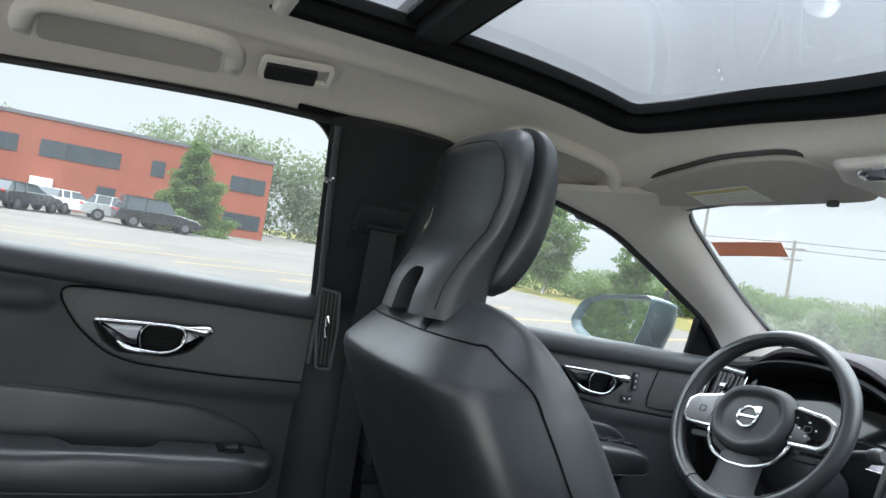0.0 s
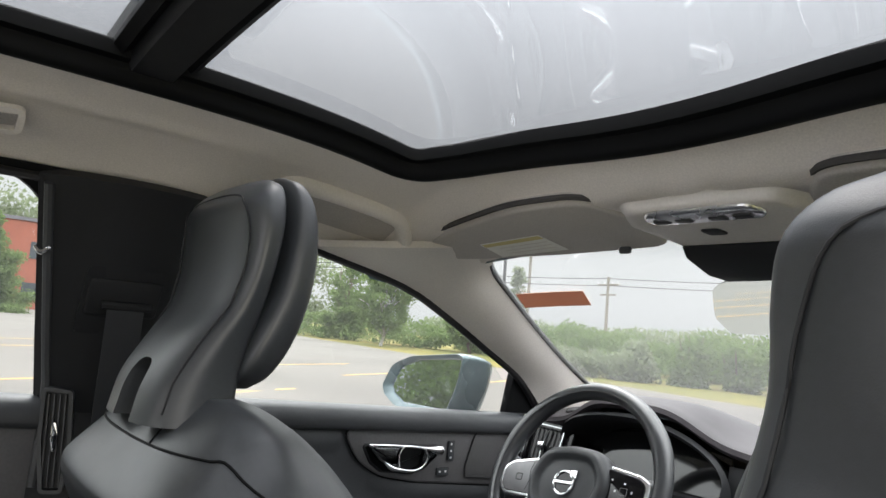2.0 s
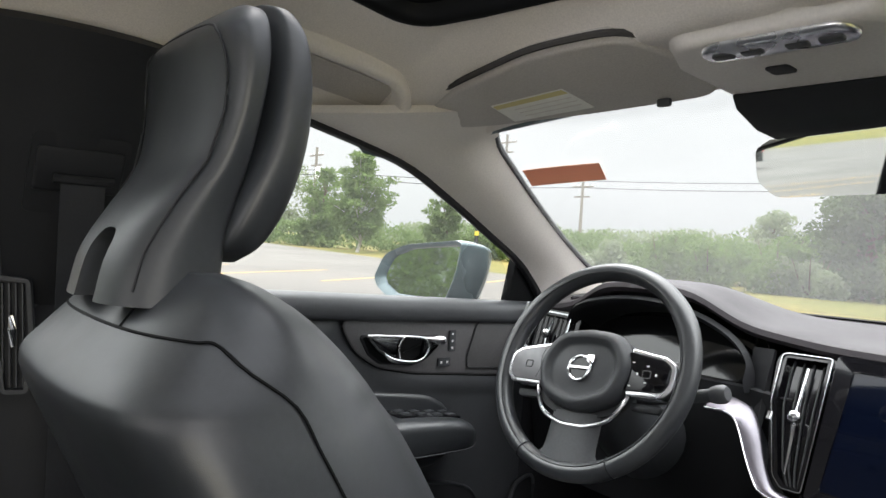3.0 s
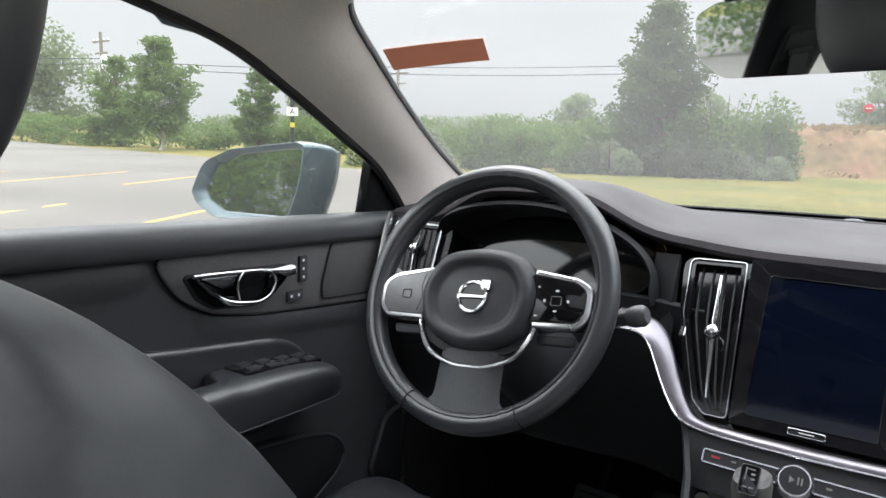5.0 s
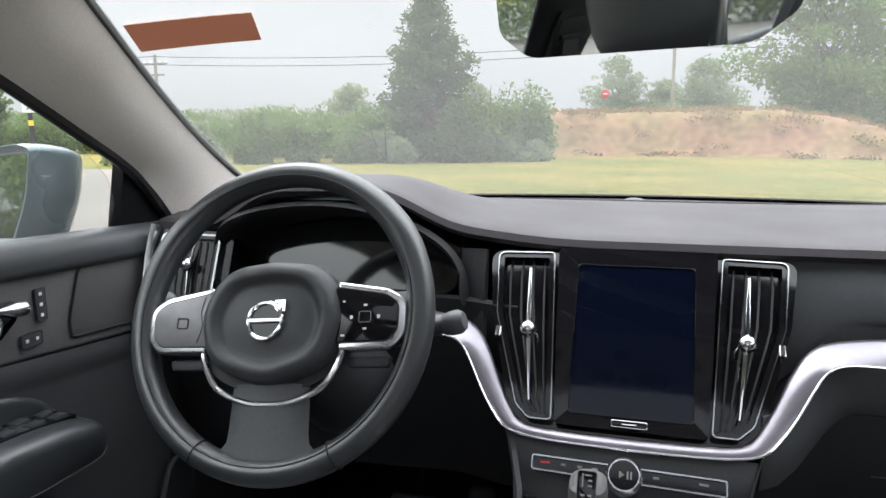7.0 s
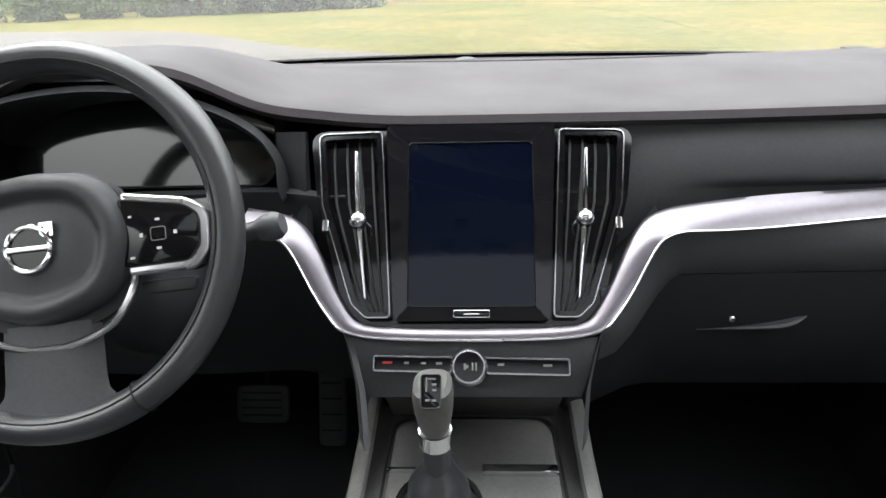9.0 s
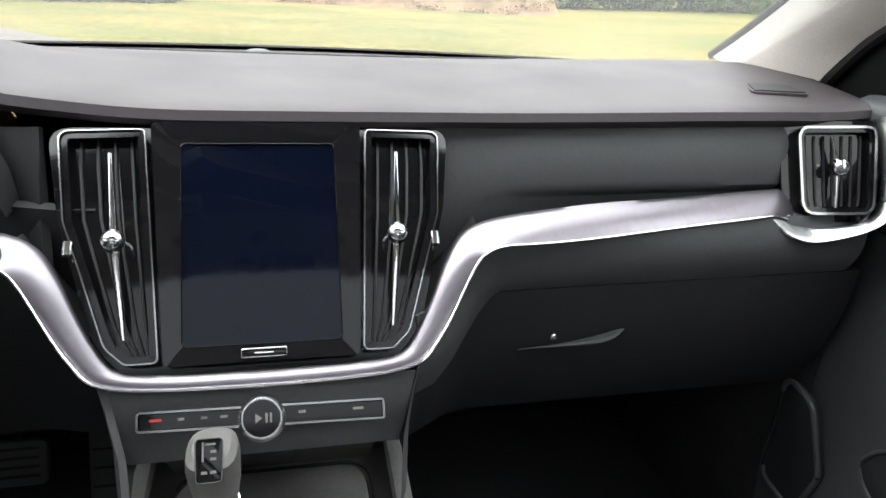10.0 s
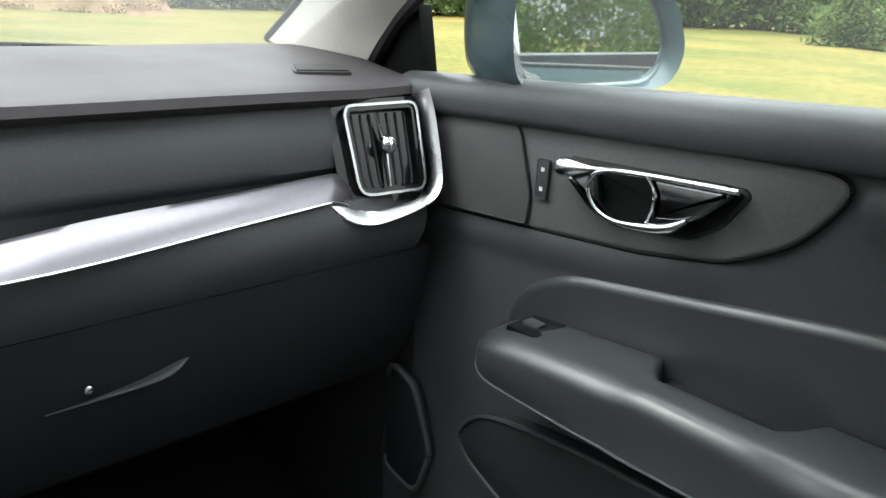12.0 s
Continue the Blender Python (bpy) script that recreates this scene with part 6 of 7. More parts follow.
def build_centre_pillar(s):
    b = thing("trim_pillar_centre", "broad black plastic cover on the centre pillar", "pillar trim", "structure", at=(-0.68, 0.44, 0.3))
    def px(z):
        return -glass_x(z) + 0.010 if z > 0.97 else -0.712
    def surf(u, v):
        z = 0.24 + 1.055 * v
        ya = interp(z, [0.24, 0.97, 1.0, 1.272, 1.30], [0.375, 0.388, 0.388, 0.332, 0.326])
        yb = interp(z, [0.24, 0.97, 1.0, 1.18, 1.272, 1.30], [0.52, 0.512, 0.512, 0.528, 0.538, 0.54])
        y = ya + (yb - ya) * u
        return (px(z) + 0.030 * math.sin(math.pi * u) ** 0.7, y, z)
    part("cover", shell(grid(16, 36, lambda u, v: Vector(surf(u, v)) - Vector((0.02, 0, 0))), 0.02), DARK, b)
    # window seals along both edges and the coat hook
    for u0, m, r in ((0.0, RUBBER, 0.008), (1.0, RUBBER, 0.008)):
        part("seal", tube([Vector(surf(u0, 0.66 + 0.33 * k / 14)) + Vector((-0.004, (-1) ** (u0 < 0.5) * 0.004, 0)) for k in range(15)], r, 8), m, b, "black window seal")
    part("door_edge", tube([Vector(surf(0.0, 0.60 + 0.38 * k / 14)) + Vector((0.010, -0.002, 0)) for k in range(15)], 0.006, 8), GREY, b, "grey rubber lip")
    hk = [(-0.612, 0.346, 1.222), (-0.605, 0.346, 1.212), (-0.598, 0.346, 1.197), (-0.600, 0.338, 1.190), (-0.606, 0.332, 1.197)]
    part("coat_hook", tube(curve_through(hk, 16), 0.0036, 8), CHROME, b, "small bright coat hook")
    # belt slider with its guide
    sl = rounded([(0.40, 1.115), (0.495, 1.115), (0.495, 1.165), (0.40, 1.165)], 0.006, 3)
    part("belt_slider", plate(sl, lambda a, c, w=0: Vector((px(c) + 0.036 + w, a, c)), 0.012, 0.003), DARK, b, "belt height slider")
    part("slider_slot", plate(rounded([(0.395, 1.09), (0.50, 1.09), (0.50, 1.18), (0.395, 1.18)], 0.008, 3), lambda a, c, w=0: Vector((px(c) + 0.0315 + w, a, c)), 0.006), DARK, b)
    # rear-facing air vent low on the pillar
    f0 = plane_frame((-0.684, 0.401, 0.940), (0.3, 1, 0), (0, -0.05, 1))
    fr = f0 if s < 0 else f0
    o = rounded([(-0.019, 0.072), (0.019, 0.068), (0.022, 0.0), (0.016, -0.072), (-0.013, -0.072), (-0.020, 0.0)], 0.008, 4)
    v = part("pillar_vent", ring_plate(o, shrink(o, 0.005), lambda a, c, w=0: fr(a, c, w + 0.010), 0.02), SOFT, b, "upright rear air vent in the pillar")
    part("vent_back", plate(shrink(o, 0.004), lambda a, c, w=0: fr(a, c, w - 0.002), 0.003), DARK, v)
    for k in range(4):
        a = -0.0105 + 0.007 * k
        part("vent_slat", skin(bmesh.new(), [[fr(a - 0.0008, z, -0.001), fr(a + 0.0008, z, -0.001), fr(a + 0.0008, z, 0.008), fr(a - 0.0008, z, 0.008)] for z in (-0.064, 0.062)], False, True, True), GREY, v)
    part("vent_knob", tube([fr(0, -0.014, 0.010), fr(0, 0.008, 0.013), fr(0, 0.024, 0.011)], [0.003, 0.0048, 0.0036], 8), CHROME, v, "chrome vent knob")
    mirror_children(b, s)
    # belt webbing that hangs down from the slider
    belt = thing("seat_belt", "black seat belt hanging from the centre pillar", "seat belt", group="front seat belts", at=(-0.64, 0.45, 1.1))
    rows = [[Vector((x, y - 0.024, z)), Vector((x, y + 0.024, z))] for x, y, z in [(q.x, q.y, q.z) for q in curve_through([(-0.612, 0.452, 1.128), (-0.625, 0.455, 1.06), (-0.655, 0.462, 0.95), (-0.668, 0.465, 0.8), (-0.672, 0.468, 0.45)], 24)]]
    part("webbing", shell(rows, 0.0018), WEB, belt)
    part("buckle_guide", tube([Vector((-0.611, 0.42, 1.130)), Vector((-0.611, 0.485, 1.130))], 0.006, 8), DARK, belt, "black belt guide")
    mirror_children(belt, s)


# ---------------------------------------------------------------- under the roof
def build_roof_handle(s, y, label_at):
    """Grip folded up against the liner: one broad flat bow with its ends let into the roof."""
    ln = 0.215 if y > 0.4 else 0.245
    g = thing("grab_handle", "pale folding grab handle above the %s window" % label_at, "grab handle", group="grab handles", at=(-0.52, y, 1.32))
    def on(a, x, out):
        return Vector((-x, y + a, liner_z(x, y + a) - out)) + Vector((0.5, 0, 0)) * out
    h = ln / 2
    bow = curve_through([(-h - 0.012, 0.548), (-h - 0.008, 0.518), (-h + 0.012, 0.490), (-h * 0.5, 0.484), (0, 0.482), (h * 0.5, 0.482), (h - 0.016, 0.486), (h + 0.004, 0.506), (h + 0.008, 0.545)], 64)
    n = len(bow)
    rows = []
    for k, p in enumerate(bow):
        a, c = bow[max(0, k - 1)], bow[min(n - 1, k + 1)]
        d = (c - a).normalized()
        side = Vector((-d[1], d[0]))
        e = smooth(0, 6, k) * smooth(0, 6, n - 1 - k)
        rows.append([on(p[0] + side.x * q * 0.012, p[1] + side.y * q * 0.012, -0.004 + (0.004 + 0.014 * math.sqrt(max(0, 1 - q * q))) * (0.25 + 0.75 * e)) for q in (-1, -0.8, -0.4, 0, 0.4, 0.8, 1)])
    part("grip", shell(rows, 0.002), TRIMLIGHT, g, angle=60)
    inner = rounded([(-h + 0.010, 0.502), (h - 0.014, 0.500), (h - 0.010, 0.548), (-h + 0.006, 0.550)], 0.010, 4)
    # Patch in a darkened copy of the liner, painting shade behind the grip
    part("recess", plate(inner, lambda a, b, w=0: on(a, b, 0.0015 + w * 0.2), 0.004), shader("shaded_liner_cloth", (0.50, 0.47, 0.44), 0.95, bump=0.4, bump_scale=1300, scale=500, spec=0.1), g, "liner patch darkened to paint the shade behind the grip")
    mirror_children(g, s)


def build_reading_lamp(s):
    r = thing("reading_lamp", "small dark rear reading lamp in the headliner", "reading lamp", group="rear reading lamps", at=(-0.47, 0.22, 1.33))
    fr = plane_frame((-0.468, 0.222, 1.3185), (0.06, 1, 0.07), (0.75, 0, 0.55))
    o = rounded([(-0.040, -0.014), (0.040, -0.014), (0.040, 0.014), (-0.040, 0.014)], 0.004, 3)
    part("housing", plate(o, lambda a, b, w=0: fr(a * 0.86 + 0.004, b * 0.86, -w - 0.008), 0.02, 0.003), DARK, r)
    part("lens", tube([fr(0.022, 0, -0.006), fr(0.022, 0, -0.0115)], 0.009, 16), shader("lamp_lens", (0.5, 0.5, 0.5), 0.2), r, "round frosted lens")
    part("button", tube([fr(-0.018, 0, -0.006), fr(-0.018, 0, -0.0125)], 0.007, 14), GREY, r, "round grey button")
    o2 = rounded([(-0.038, -0.019), (0.062, -0.019), (0.062, 0.019), (-0.038, 0.019)], 0.010, 4)
    part("surround", ring_plate(o2, shrink(o2, 0.007), lambda a, b, w=0: fr(a, b, -w - 0.003), 0.008), TRIMLIGHT, r, "pale moulded surround")
    mirror_children(r, s)


def build_visor(s):
    v = thing("sun_visor", "pale folded sun visor with a printed label" if s < 0 else "pale folded sun visor above the passenger", "sun visor", group="sun visors", at=(-0.32, 0.93, 1.3))
    def on(x, y, w=0.0):
        return Vector((x, y, 1.262 + (0.99 - y) * 0.20 - w * 0.95 - 0.05 * (abs(x) - 0.3)))
    o = soften([(-0.535, 0.915), (-0.500, 0.870), (-0.40, 0.842), (-0.245, 0.815), (-0.130, 0.826), (-0.100, 0.90), (-0.104, 0.988), (-0.28, 0.978), (-0.44, 0.960), (-0.515, 0.944)], 0.010, 10)
    part("panel", plate(o, lambda a, b, w=0: on(a, b, w + 0.004), 0.018, 0.007, 4), VISOR, v)
    # Dark tube stands in for the deep shadow between visor and liner
    part("edge_line", tube([on(p.x - 0.002, p.y - 0.003, -0.006) for p in o], 0.004, 6, True), shader("shadow_gap_foam", (0.05, 0.047, 0.045), 0.95), v, "dark tube painting the shadow in the visor's gap")
    if s < 0:
        lb = [(-0.392, 0.898), (-0.266, 0.894), (-0.262, 0.955), (-0.398, 0.953)]
        l = part("label", plate(lb, lambda a, b, w=0: on(a, b, w + 0.0048), 0.001), PAPER, v, "white printed warning label with a yellow band")
        part("label_band", plate([(-0.390, 0.900), (-0.268, 0.896), (-0.267, 0.906), (-0.391, 0.910)], lambda a, b, w=0: on(a, b, w + 0.0054), 0.0008), shader("pale_yellow_print", (0.72, 0.63, 0.28), 0.6, vary=0.05), l)
        for k in range(3):
            yy = 0.919 + 0.011 * k
            part("label_line", plate([(-0.368, yy), (-0.270, yy - 0.002), (-0.270, yy - 0.0008), (-0.368, yy + 0.0012)], lambda a, b, w=0: on(a, b, w + 0.0053), 0.0006), LINER, l)
    part("clip", block(-0.176, -0.158, 0.958, 0.966, 1.258, 1.268, 0.003), GREY, v, "small visor clip")
    mirror_children(v, s)


def build_overhead():
    c = thing("overhead_console", "pale roof console with chrome lamp bar and dark sensor cover", "roof console", at=(0, 0.92, 1.3))
    def on(x, y, w=0.0):
        return Vector((x, y, 1.297 + (0.865 - y) * 0.10 - w))
    o = rounded([(-0.088, 0.850), (0.088, 0.850), (0.112, 0.90), (0.10, 1.03), (-0.10, 1.03), (-0.112, 0.90)], 0.03, 5)
    big = [Vector((p.x * 1.12, 0.94 + (p.y - 0.94) * 1.05)) for p in o]
    rows = [[Vector((p.x, p.y, liner_z(p.x, p.y) + 0.004)) for p in big], [on(q.x * 1.03, 0.94 + (q.y - 0.94) * 1.03, 0.006) for q in o], [on(q.x, q.y, 0.0125) for q in o], [on(q.x * 0.9, 0.94 + (q.y - 0.94) * 0.9, 0.0135) for q in o], [on(0.4 * q.x, 0.94 + (q.y - 0.94) * 0.4, 0.0140) for q in o]]
    part("housing", skin(bmesh.new(), rows, False, True, True), TRIMLIGHT, c, angle=60)
    bar = soften([(-0.062, 0.850), (0.062, 0.850), (0.073, 0.868), (0.066, 0.888), (-0.066, 0.888), (-0.073, 0.868)], 0.004, 8)
    lb = part("lamp_bar", plate(bar, lambda a, b, w=0: on(a, b, w + 0.019), 0.012, 0.005, 4, 0.001), BRIGHT, c, "chrome lamp and switch bar", angle=60)
    for x in (-0.048, -0.02, 0.02, 0.048):
        part("lamp_key", plate(rounded([(x - 0.010, 0.864), (x + 0.010, 0.864), (x + 0.010, 0.875), (x - 0.010, 0.875)], 0.003, 3), lambda a, b, w=0: on(a, b, w + 0.0212), 0.003, 0.001), GREY, lb)
    part("microphone", plate(rounded([(-0.036, 0.925), (-0.012, 0.925), (-0.010, 0.948), (-0.034, 0.948)], 0.006, 4), lambda a, b, w=0: on(a, b, w + 0.0160), 0.004, 0.001), DARK, c, "small dark sensor window")
    rows = []
    for x in [-0.10 + 0.2 * k / 12 for k in range(13)]:
        e = 1 - 0.35 * (abs(x) / 0.1) ** 3
        rows.append([Vector((x, 1.0, 1.275)), Vector((x, 1.01, 1.262 + 0.006 * (1 - e))), Vector((x, 1.06, 1.245 + 0.012 * (1 - e))), Vector((x, 1.13 , 1.245)), Vector((x, 1.16, 1.262))])
    part("sensor_cover", shell(rows, 0.010), DARK, c, "dark camera and sensor cover")
    m = thing("rear_view_mirror", "frameless rear-view mirror on a black stalk", "mirror", at=(0, 1.09, 1.2))
    yaw = radians(17.2)
    fr = plane_frame((-0.008, 1.088, 1.201), (math.cos(yaw), -math.sin(yaw), 0), (0.02, -0.112, 1))
    o = rounded([(-0.121, 0.026), (-0.116, -0.014), (-0.088, -0.036), (0.088, -0.036), (0.116, -0.014), (0.121, 0.026), (0.10, 0.036), (-0.10, 0.036)], [0.012, 0.02, 0.03, 0.03, 0.02, 0.012, 0.02, 0.02], 5)
    o = [Vector((p.x * 1.07, p.y * 1.02)) for p in o]
    part("glass", plate(o, lambda a, b, w=0: fr(a, b, w + 0.002), 0.003), MIRROR, m, "mirror glass")
    part("casing", plate(o, lambda a, b, w=0: (lambda k: fr(a * k, b * k, w))(1 - 0.25 * smooth(-0.012, -0.04, w)), 0.038, 0.002), DARK, m, "black casing")
    part("stalk", tube([fr(0, 0.01, -0.03), Vector((0, 1.12, 1.235)), Vector((0, 1.125, 1.255))], 0.012, 10), DARK, m)


def build_door_mirror(s):
    m = thing("door_mirror", "pale blue painted door mirror on a short arm", "door mirror", group="door mirrors", at=(-0.86, 1.22, 1.0))
    # the housing stands nearly square to the car; the glass is turned further in
    yaw, turn = (radians(-9), radians(-13)) if s < 0 else (radians(-17), radians(-22))
    at = (-0.874, 1.19, 1.017) if s < 0 else (-0.788, 1.19, 1.046)
    wide = 1.0 if s < 0 else 0.90
    up = (0, 0.075 if s < 0 else 0.02, 1)
    f0 = plane_frame(at, (math.cos(yaw), -math.sin(yaw), 0), up)
    g0 = plane_frame(at, (math.cos(turn), -math.sin(turn), 0), up)
    fr = lambda a, b, w=0.0: f0(a * wide, b, w)
    gl = lambda a, b, w=0.0: g0(a * wide, b, w)
    if s < 0:
        face = rounded([(-0.134, -0.045), (-0.147, -0.024), (-0.122, 0.030), (-0.058, 0.055), (0.086, 0.071), (0.104, 0.066), (0.097, 0.0), (0.072, -0.069), (-0.094, -0.068)], [0.012, 0.016, 0.05, 0.09, 0.03, 0.012, 0.2, 0.016, 0.03], 8)
        face = soften(face, 0.005, 2)
    else:
        face = rounded([(-0.128, -0.060), (-0.150, -0.020), (-0.112, 0.050), (0.03, 0.068), (0.104, 0.066), (0.108, -0.010), (0.098, -0.066), (0.0, -0.068)], [0.04, 0.05, 0.07, 0.2, 0.04, 0.2, 0.04, 0.3], 8)
        face = soften(face, 0.006, 4)
    rows = []
    for d, k, shift in ((0.0, 1.0, 0), (-0.006, 1.02, 0.001), (-0.035, 1.03, 0.004), (-0.065, 1.0, 0.010), (-0.09, 0.92, 0.016), (-0.108, 0.78, 0.020), (-0.120, 0.55, 0.022), (-0.124, 0.25, 0.022)):
        rows.append([fr(p.x * k + shift, p.y * k, d) for p in face])
    rows.append([fr(0.022, 0, -0.125)] * len(face))
    part("housing", skin(bmesh.new(), rows, False, True), PAINT, m, "pale blue painted shell", angle=60)
    q = 0.84 if s < 0 else 0.885
    deep = 0.014 if s < 0 else 0.022
    inn = [Vector((p.x * q + 0.006, p.y * q + 0.001)) for p in face]
    rows = [[fr(p.x, p.y, 0.0) for p in face], [fr(p.x * 0.985, p.y * 0.985, 0.004) for p in face], [fr(p.x * (q + 0.02) + 0.005, p.y * (q + 0.02) + 0.001, -0.002) for p in face], [fr(p.x, p.y, -0.008) for p in inn], [fr(p.x, p.y, -0.05) for p in inn]]
    part("rim", skin(bmesh.new(), rows, False, True), PAINT, m, "pale blue bevelled rim", angle=60)
    part("glass", plate([Vector((p.x * 0.985, p.y * 0.985)) for p in inn], lambda a, b, w=0: gl(a, b, w - deep), 0.004), MIRROR, m, "mirror glass")
    part("glass_tray", plate(inn, lambda a, b, w=0: gl(a, b, w - deep - 0.005), 0.004), SEAL, m, "black tray behind the glass")
    part("arm", block(-0.84, -0.735, 1.225, 1.29, 0.925, 0.958, 0.012, 3), DARK, m, "black mounting arm")
    mirror_children(m, s)


build_front_seat(-0.37, 0.0, "black leather driver's seat with a tall headrest")
build_front_seat(0.37, 0.03, "black leather front passenger seat with a tall headrest", -0.062, 0.0, 0.06, 0.28)
build_rear_bench()
for s in (-1, 1):
    for which in ("front", "rear"):
        d = build_door(s, which)
        if s > 0 and which == "rear":
            # swung open on its hinge at the centre pillar
            hinge = Vector((0.76, 0.43, 0.0))
            d.matrix_basis = Matrix.Translation(hinge) @ Matrix.Rotation(radians(66), 4, "Z") @ Matrix.Translation(Vector(d.location) - hinge)
            tagged(d, "black rear door lining of the wide open rear door")
    build_sail(s)
    build_centre_pillar(s)
    build_roof_handle(s, 0.718, "front")
    build_roof_handle(s, 0.028, "rear")
    build_reading_lamp(s)
    build_visor(s)
    build_door_mirror(s)
build_overhead()


# ---------------------------------------------------------------- outside
def leaves(clumps, count, size, rng, flat=0.0):
    """Small leaf sprays scattered through clumps (x, y, z, rx, ry, rz), thicker towards the outside, as one mesh."""
    C = np.array(clumps, float)
    vol = C[:, 3] * C[:, 4] * C[:, 5]
    pick = rng.choice(len(C), count, p=vol / vol.sum())
    d = rng.normal(size=(count, 3))
    d /= np.linalg.norm(d, axis=1)[:, None]
    r = rng.random(count) ** 0.45
    pos = C[pick, :3] + d * r[:, None] * C[pick, 3:] * (0.85 + 0.3 * rng.random((count, 1)))
    a = rng.normal(size=(count, 3))
    a[:, 2] *= 1 - flat
    a /= np.linalg.norm(a, axis=1)[:, None]
    b = np.cross(a, rng.normal(size=(count, 3)))
    b /= np.linalg.norm(b, axis=1)[:, None]
    s = size * (0.5 + rng.random((count, 1)))
    a, b = a * s, b * s * 0.55
    V = np.stack([pos - a * 0.5, pos + b * 0.5 - a * 0.1, pos + a * 0.5, pos - b * 0.5 + a * 0.1], 1).reshape(-1, 3)
    return V, np.arange(count * 4).reshape(-1, 4)


def leaf_object(name, V, F, material, parent=None):
    me = bpy.data.meshes.new(name)
    me.from_pydata(V.tolist(), [], F.tolist())
    me.materials.append(material)
    ob = new(name, me)
    if parent is not None:
        ob.parent = parent
        me.transform(Matrix.Translation(-parent.location))
    return ob


def tree(x, y, height, radius, label, material, seed, count=4500, size=0.32, trunk=0.28, base=0.18, kind="round", bark=None):
    rng = np.random.default_rng(seed)
    z0 = ground_z(x, y) - 0.06
    t = thing("tree", label, "tree", group="trees beyond the lawn", at=(x, y, z0))
    bm = bmesh.new()
    wig = [(x + 0.12 * math.sin(k * 1.3 + seed), y + 0.12 * math.cos(k * 1.7 + seed), z0 + height * 0.8 * k / 8) for k in range(9)]
    tube(wig, [trunk * 0.5 * (1 - 0.1 * k) for k in range(9)], 8, bm=bm)
    clumps = []
    n = 54
    for k in range(n):
        h = base + (0.99 - base) * (k + 0.5) / n
        ang = k * 2.399 + seed + 0.5 * rng.random()
        up = (h - base) / (1 - base)
        if kind == "cone":
            reach = radius * (1 - up) ** 0.75 * (0.5 + 0.75 * rng.random())
        else:
            reach = radius * math.sin(math.pi * min(1, 0.18 + 0.80 * up)) ** 0.7 * (0.3 + 0.8 * rng.random())
        droop = (0.03 if kind == "cone" else -0.05) * height
        tip = (x + reach * math.cos(ang), y + reach * math.sin(ang), z0 + height * h - droop * rng.random())
        root = wig[min(8, int(max(0.0, h - 0.08) * 8))]
        mid = ((root[0] + tip[0]) / 2, (root[1] + tip[1]) / 2, (root[2] + tip[2]) / 2 + 0.04 * height * (rng.random() - 0.3))
        if k % 2 == 0:
            tube([root, mid, tip], [trunk * 0.16, trunk * 0.10, trunk * 0.03], 5, bm=bm)
        rr = radius * (0.16 + 0.16 * rng.random()) * (1.25 - 0.5 * up)
        for f, g in ((0.95, 0.75), (0.6, 1.0)):
            clumps.append((x + reach * f * math.cos(ang), y + reach * f * math.sin(ang), tip[2] - (1 - f) * 0.12 * height * (1 - up), rr * g * 1.2, rr * g * 1.2, rr * g * 0.7))
    part("trunk", bm, bark or BARK, t)
    V, F = leaves(clumps, int(count * 2.4), size * 0.55, rng, 0.2)
    leaf_object("crown", V, F, material, t)
    return t


def bush(x, y, height, radius, label, material, seed, count=2200, size=0.24):
    rng = np.random.default_rng(seed)
    z0 = ground_z(x, y) - 0.06
    t = thing("bush", label, "bush", group="bushes along the lawn", at=(x, y, z0))
    clumps = []
    for k in range(12):
        a, q = rng.random() * 6.283, rng.random() ** 0.6 * radius * 0.8
        h = height * (0.25 + 0.6 * rng.random()) * (1 - 0.45 * q / radius)
        clumps.append((x + q * math.cos(a), y + q * math.sin(a), z0 + h, radius * 0.36, radius * 0.36, height * 0.26))
        clumps.append((x + q * math.cos(a), y + q * math.sin(a), z0 + h * 0.45, radius * 0.36, radius * 0.36, height * 0.3))
    bm = bmesh.new()
    for k in range(5):
        a = k * 1.256
        tube([(x, y, z0 - 0.05), (x + 0.3 * radius * math.cos(a), y + 0.3 * radius * math.sin(a), z0 + height * 0.35), (x + 0.5 * radius * math.cos(a), y + 0.5 * radius * math.sin(a), z0 + height * 0.75)], [0.04, 0.03, 0.01], 6, bm=bm)
    part("stems", bm, BARK, t)
    V, F = leaves(clumps, int(count * 1.8), size * 0.7, rng)
    leaf_object("foliage", V, F, material, t)


def hedge_stuff(name, path, height, depth, label, material, seed, per_metre=260, size=0.34, wave=0.35, floor=0.0):
    rng = np.random.default_rng(seed)
    P = curve_through([(a, b, 0) for a, b in path], 60)
    clumps, length = [], 0.0
    for i in range(60):
        length += (P[i + 1] - P[i]).length
    for i, p in enumerate(P):
        for k in range(3):
            h = height * (1 + wave * (noise.noise((p.x * 0.13, p.y * 0.13, seed)) + 0.6 * (rng.random() - 0.5)))
            z0 = ground_z(p.x, p.y) + floor
            clumps.append((p.x + (rng.random() - 0.5) * depth, p.y + (rng.random() - 0.5) * depth, z0 + h * (0.2 + 0.28 * k), length / 60 * 0.9 + 0.4, depth * 0.45, h * 0.27))
    V, F = leaves(clumps, int(length * per_metre * 1.6), size * 0.75, rng)
    ob = leaf_object(name, V, F, material)
    tagged(ob, label, "shrubs", "", "stuff")


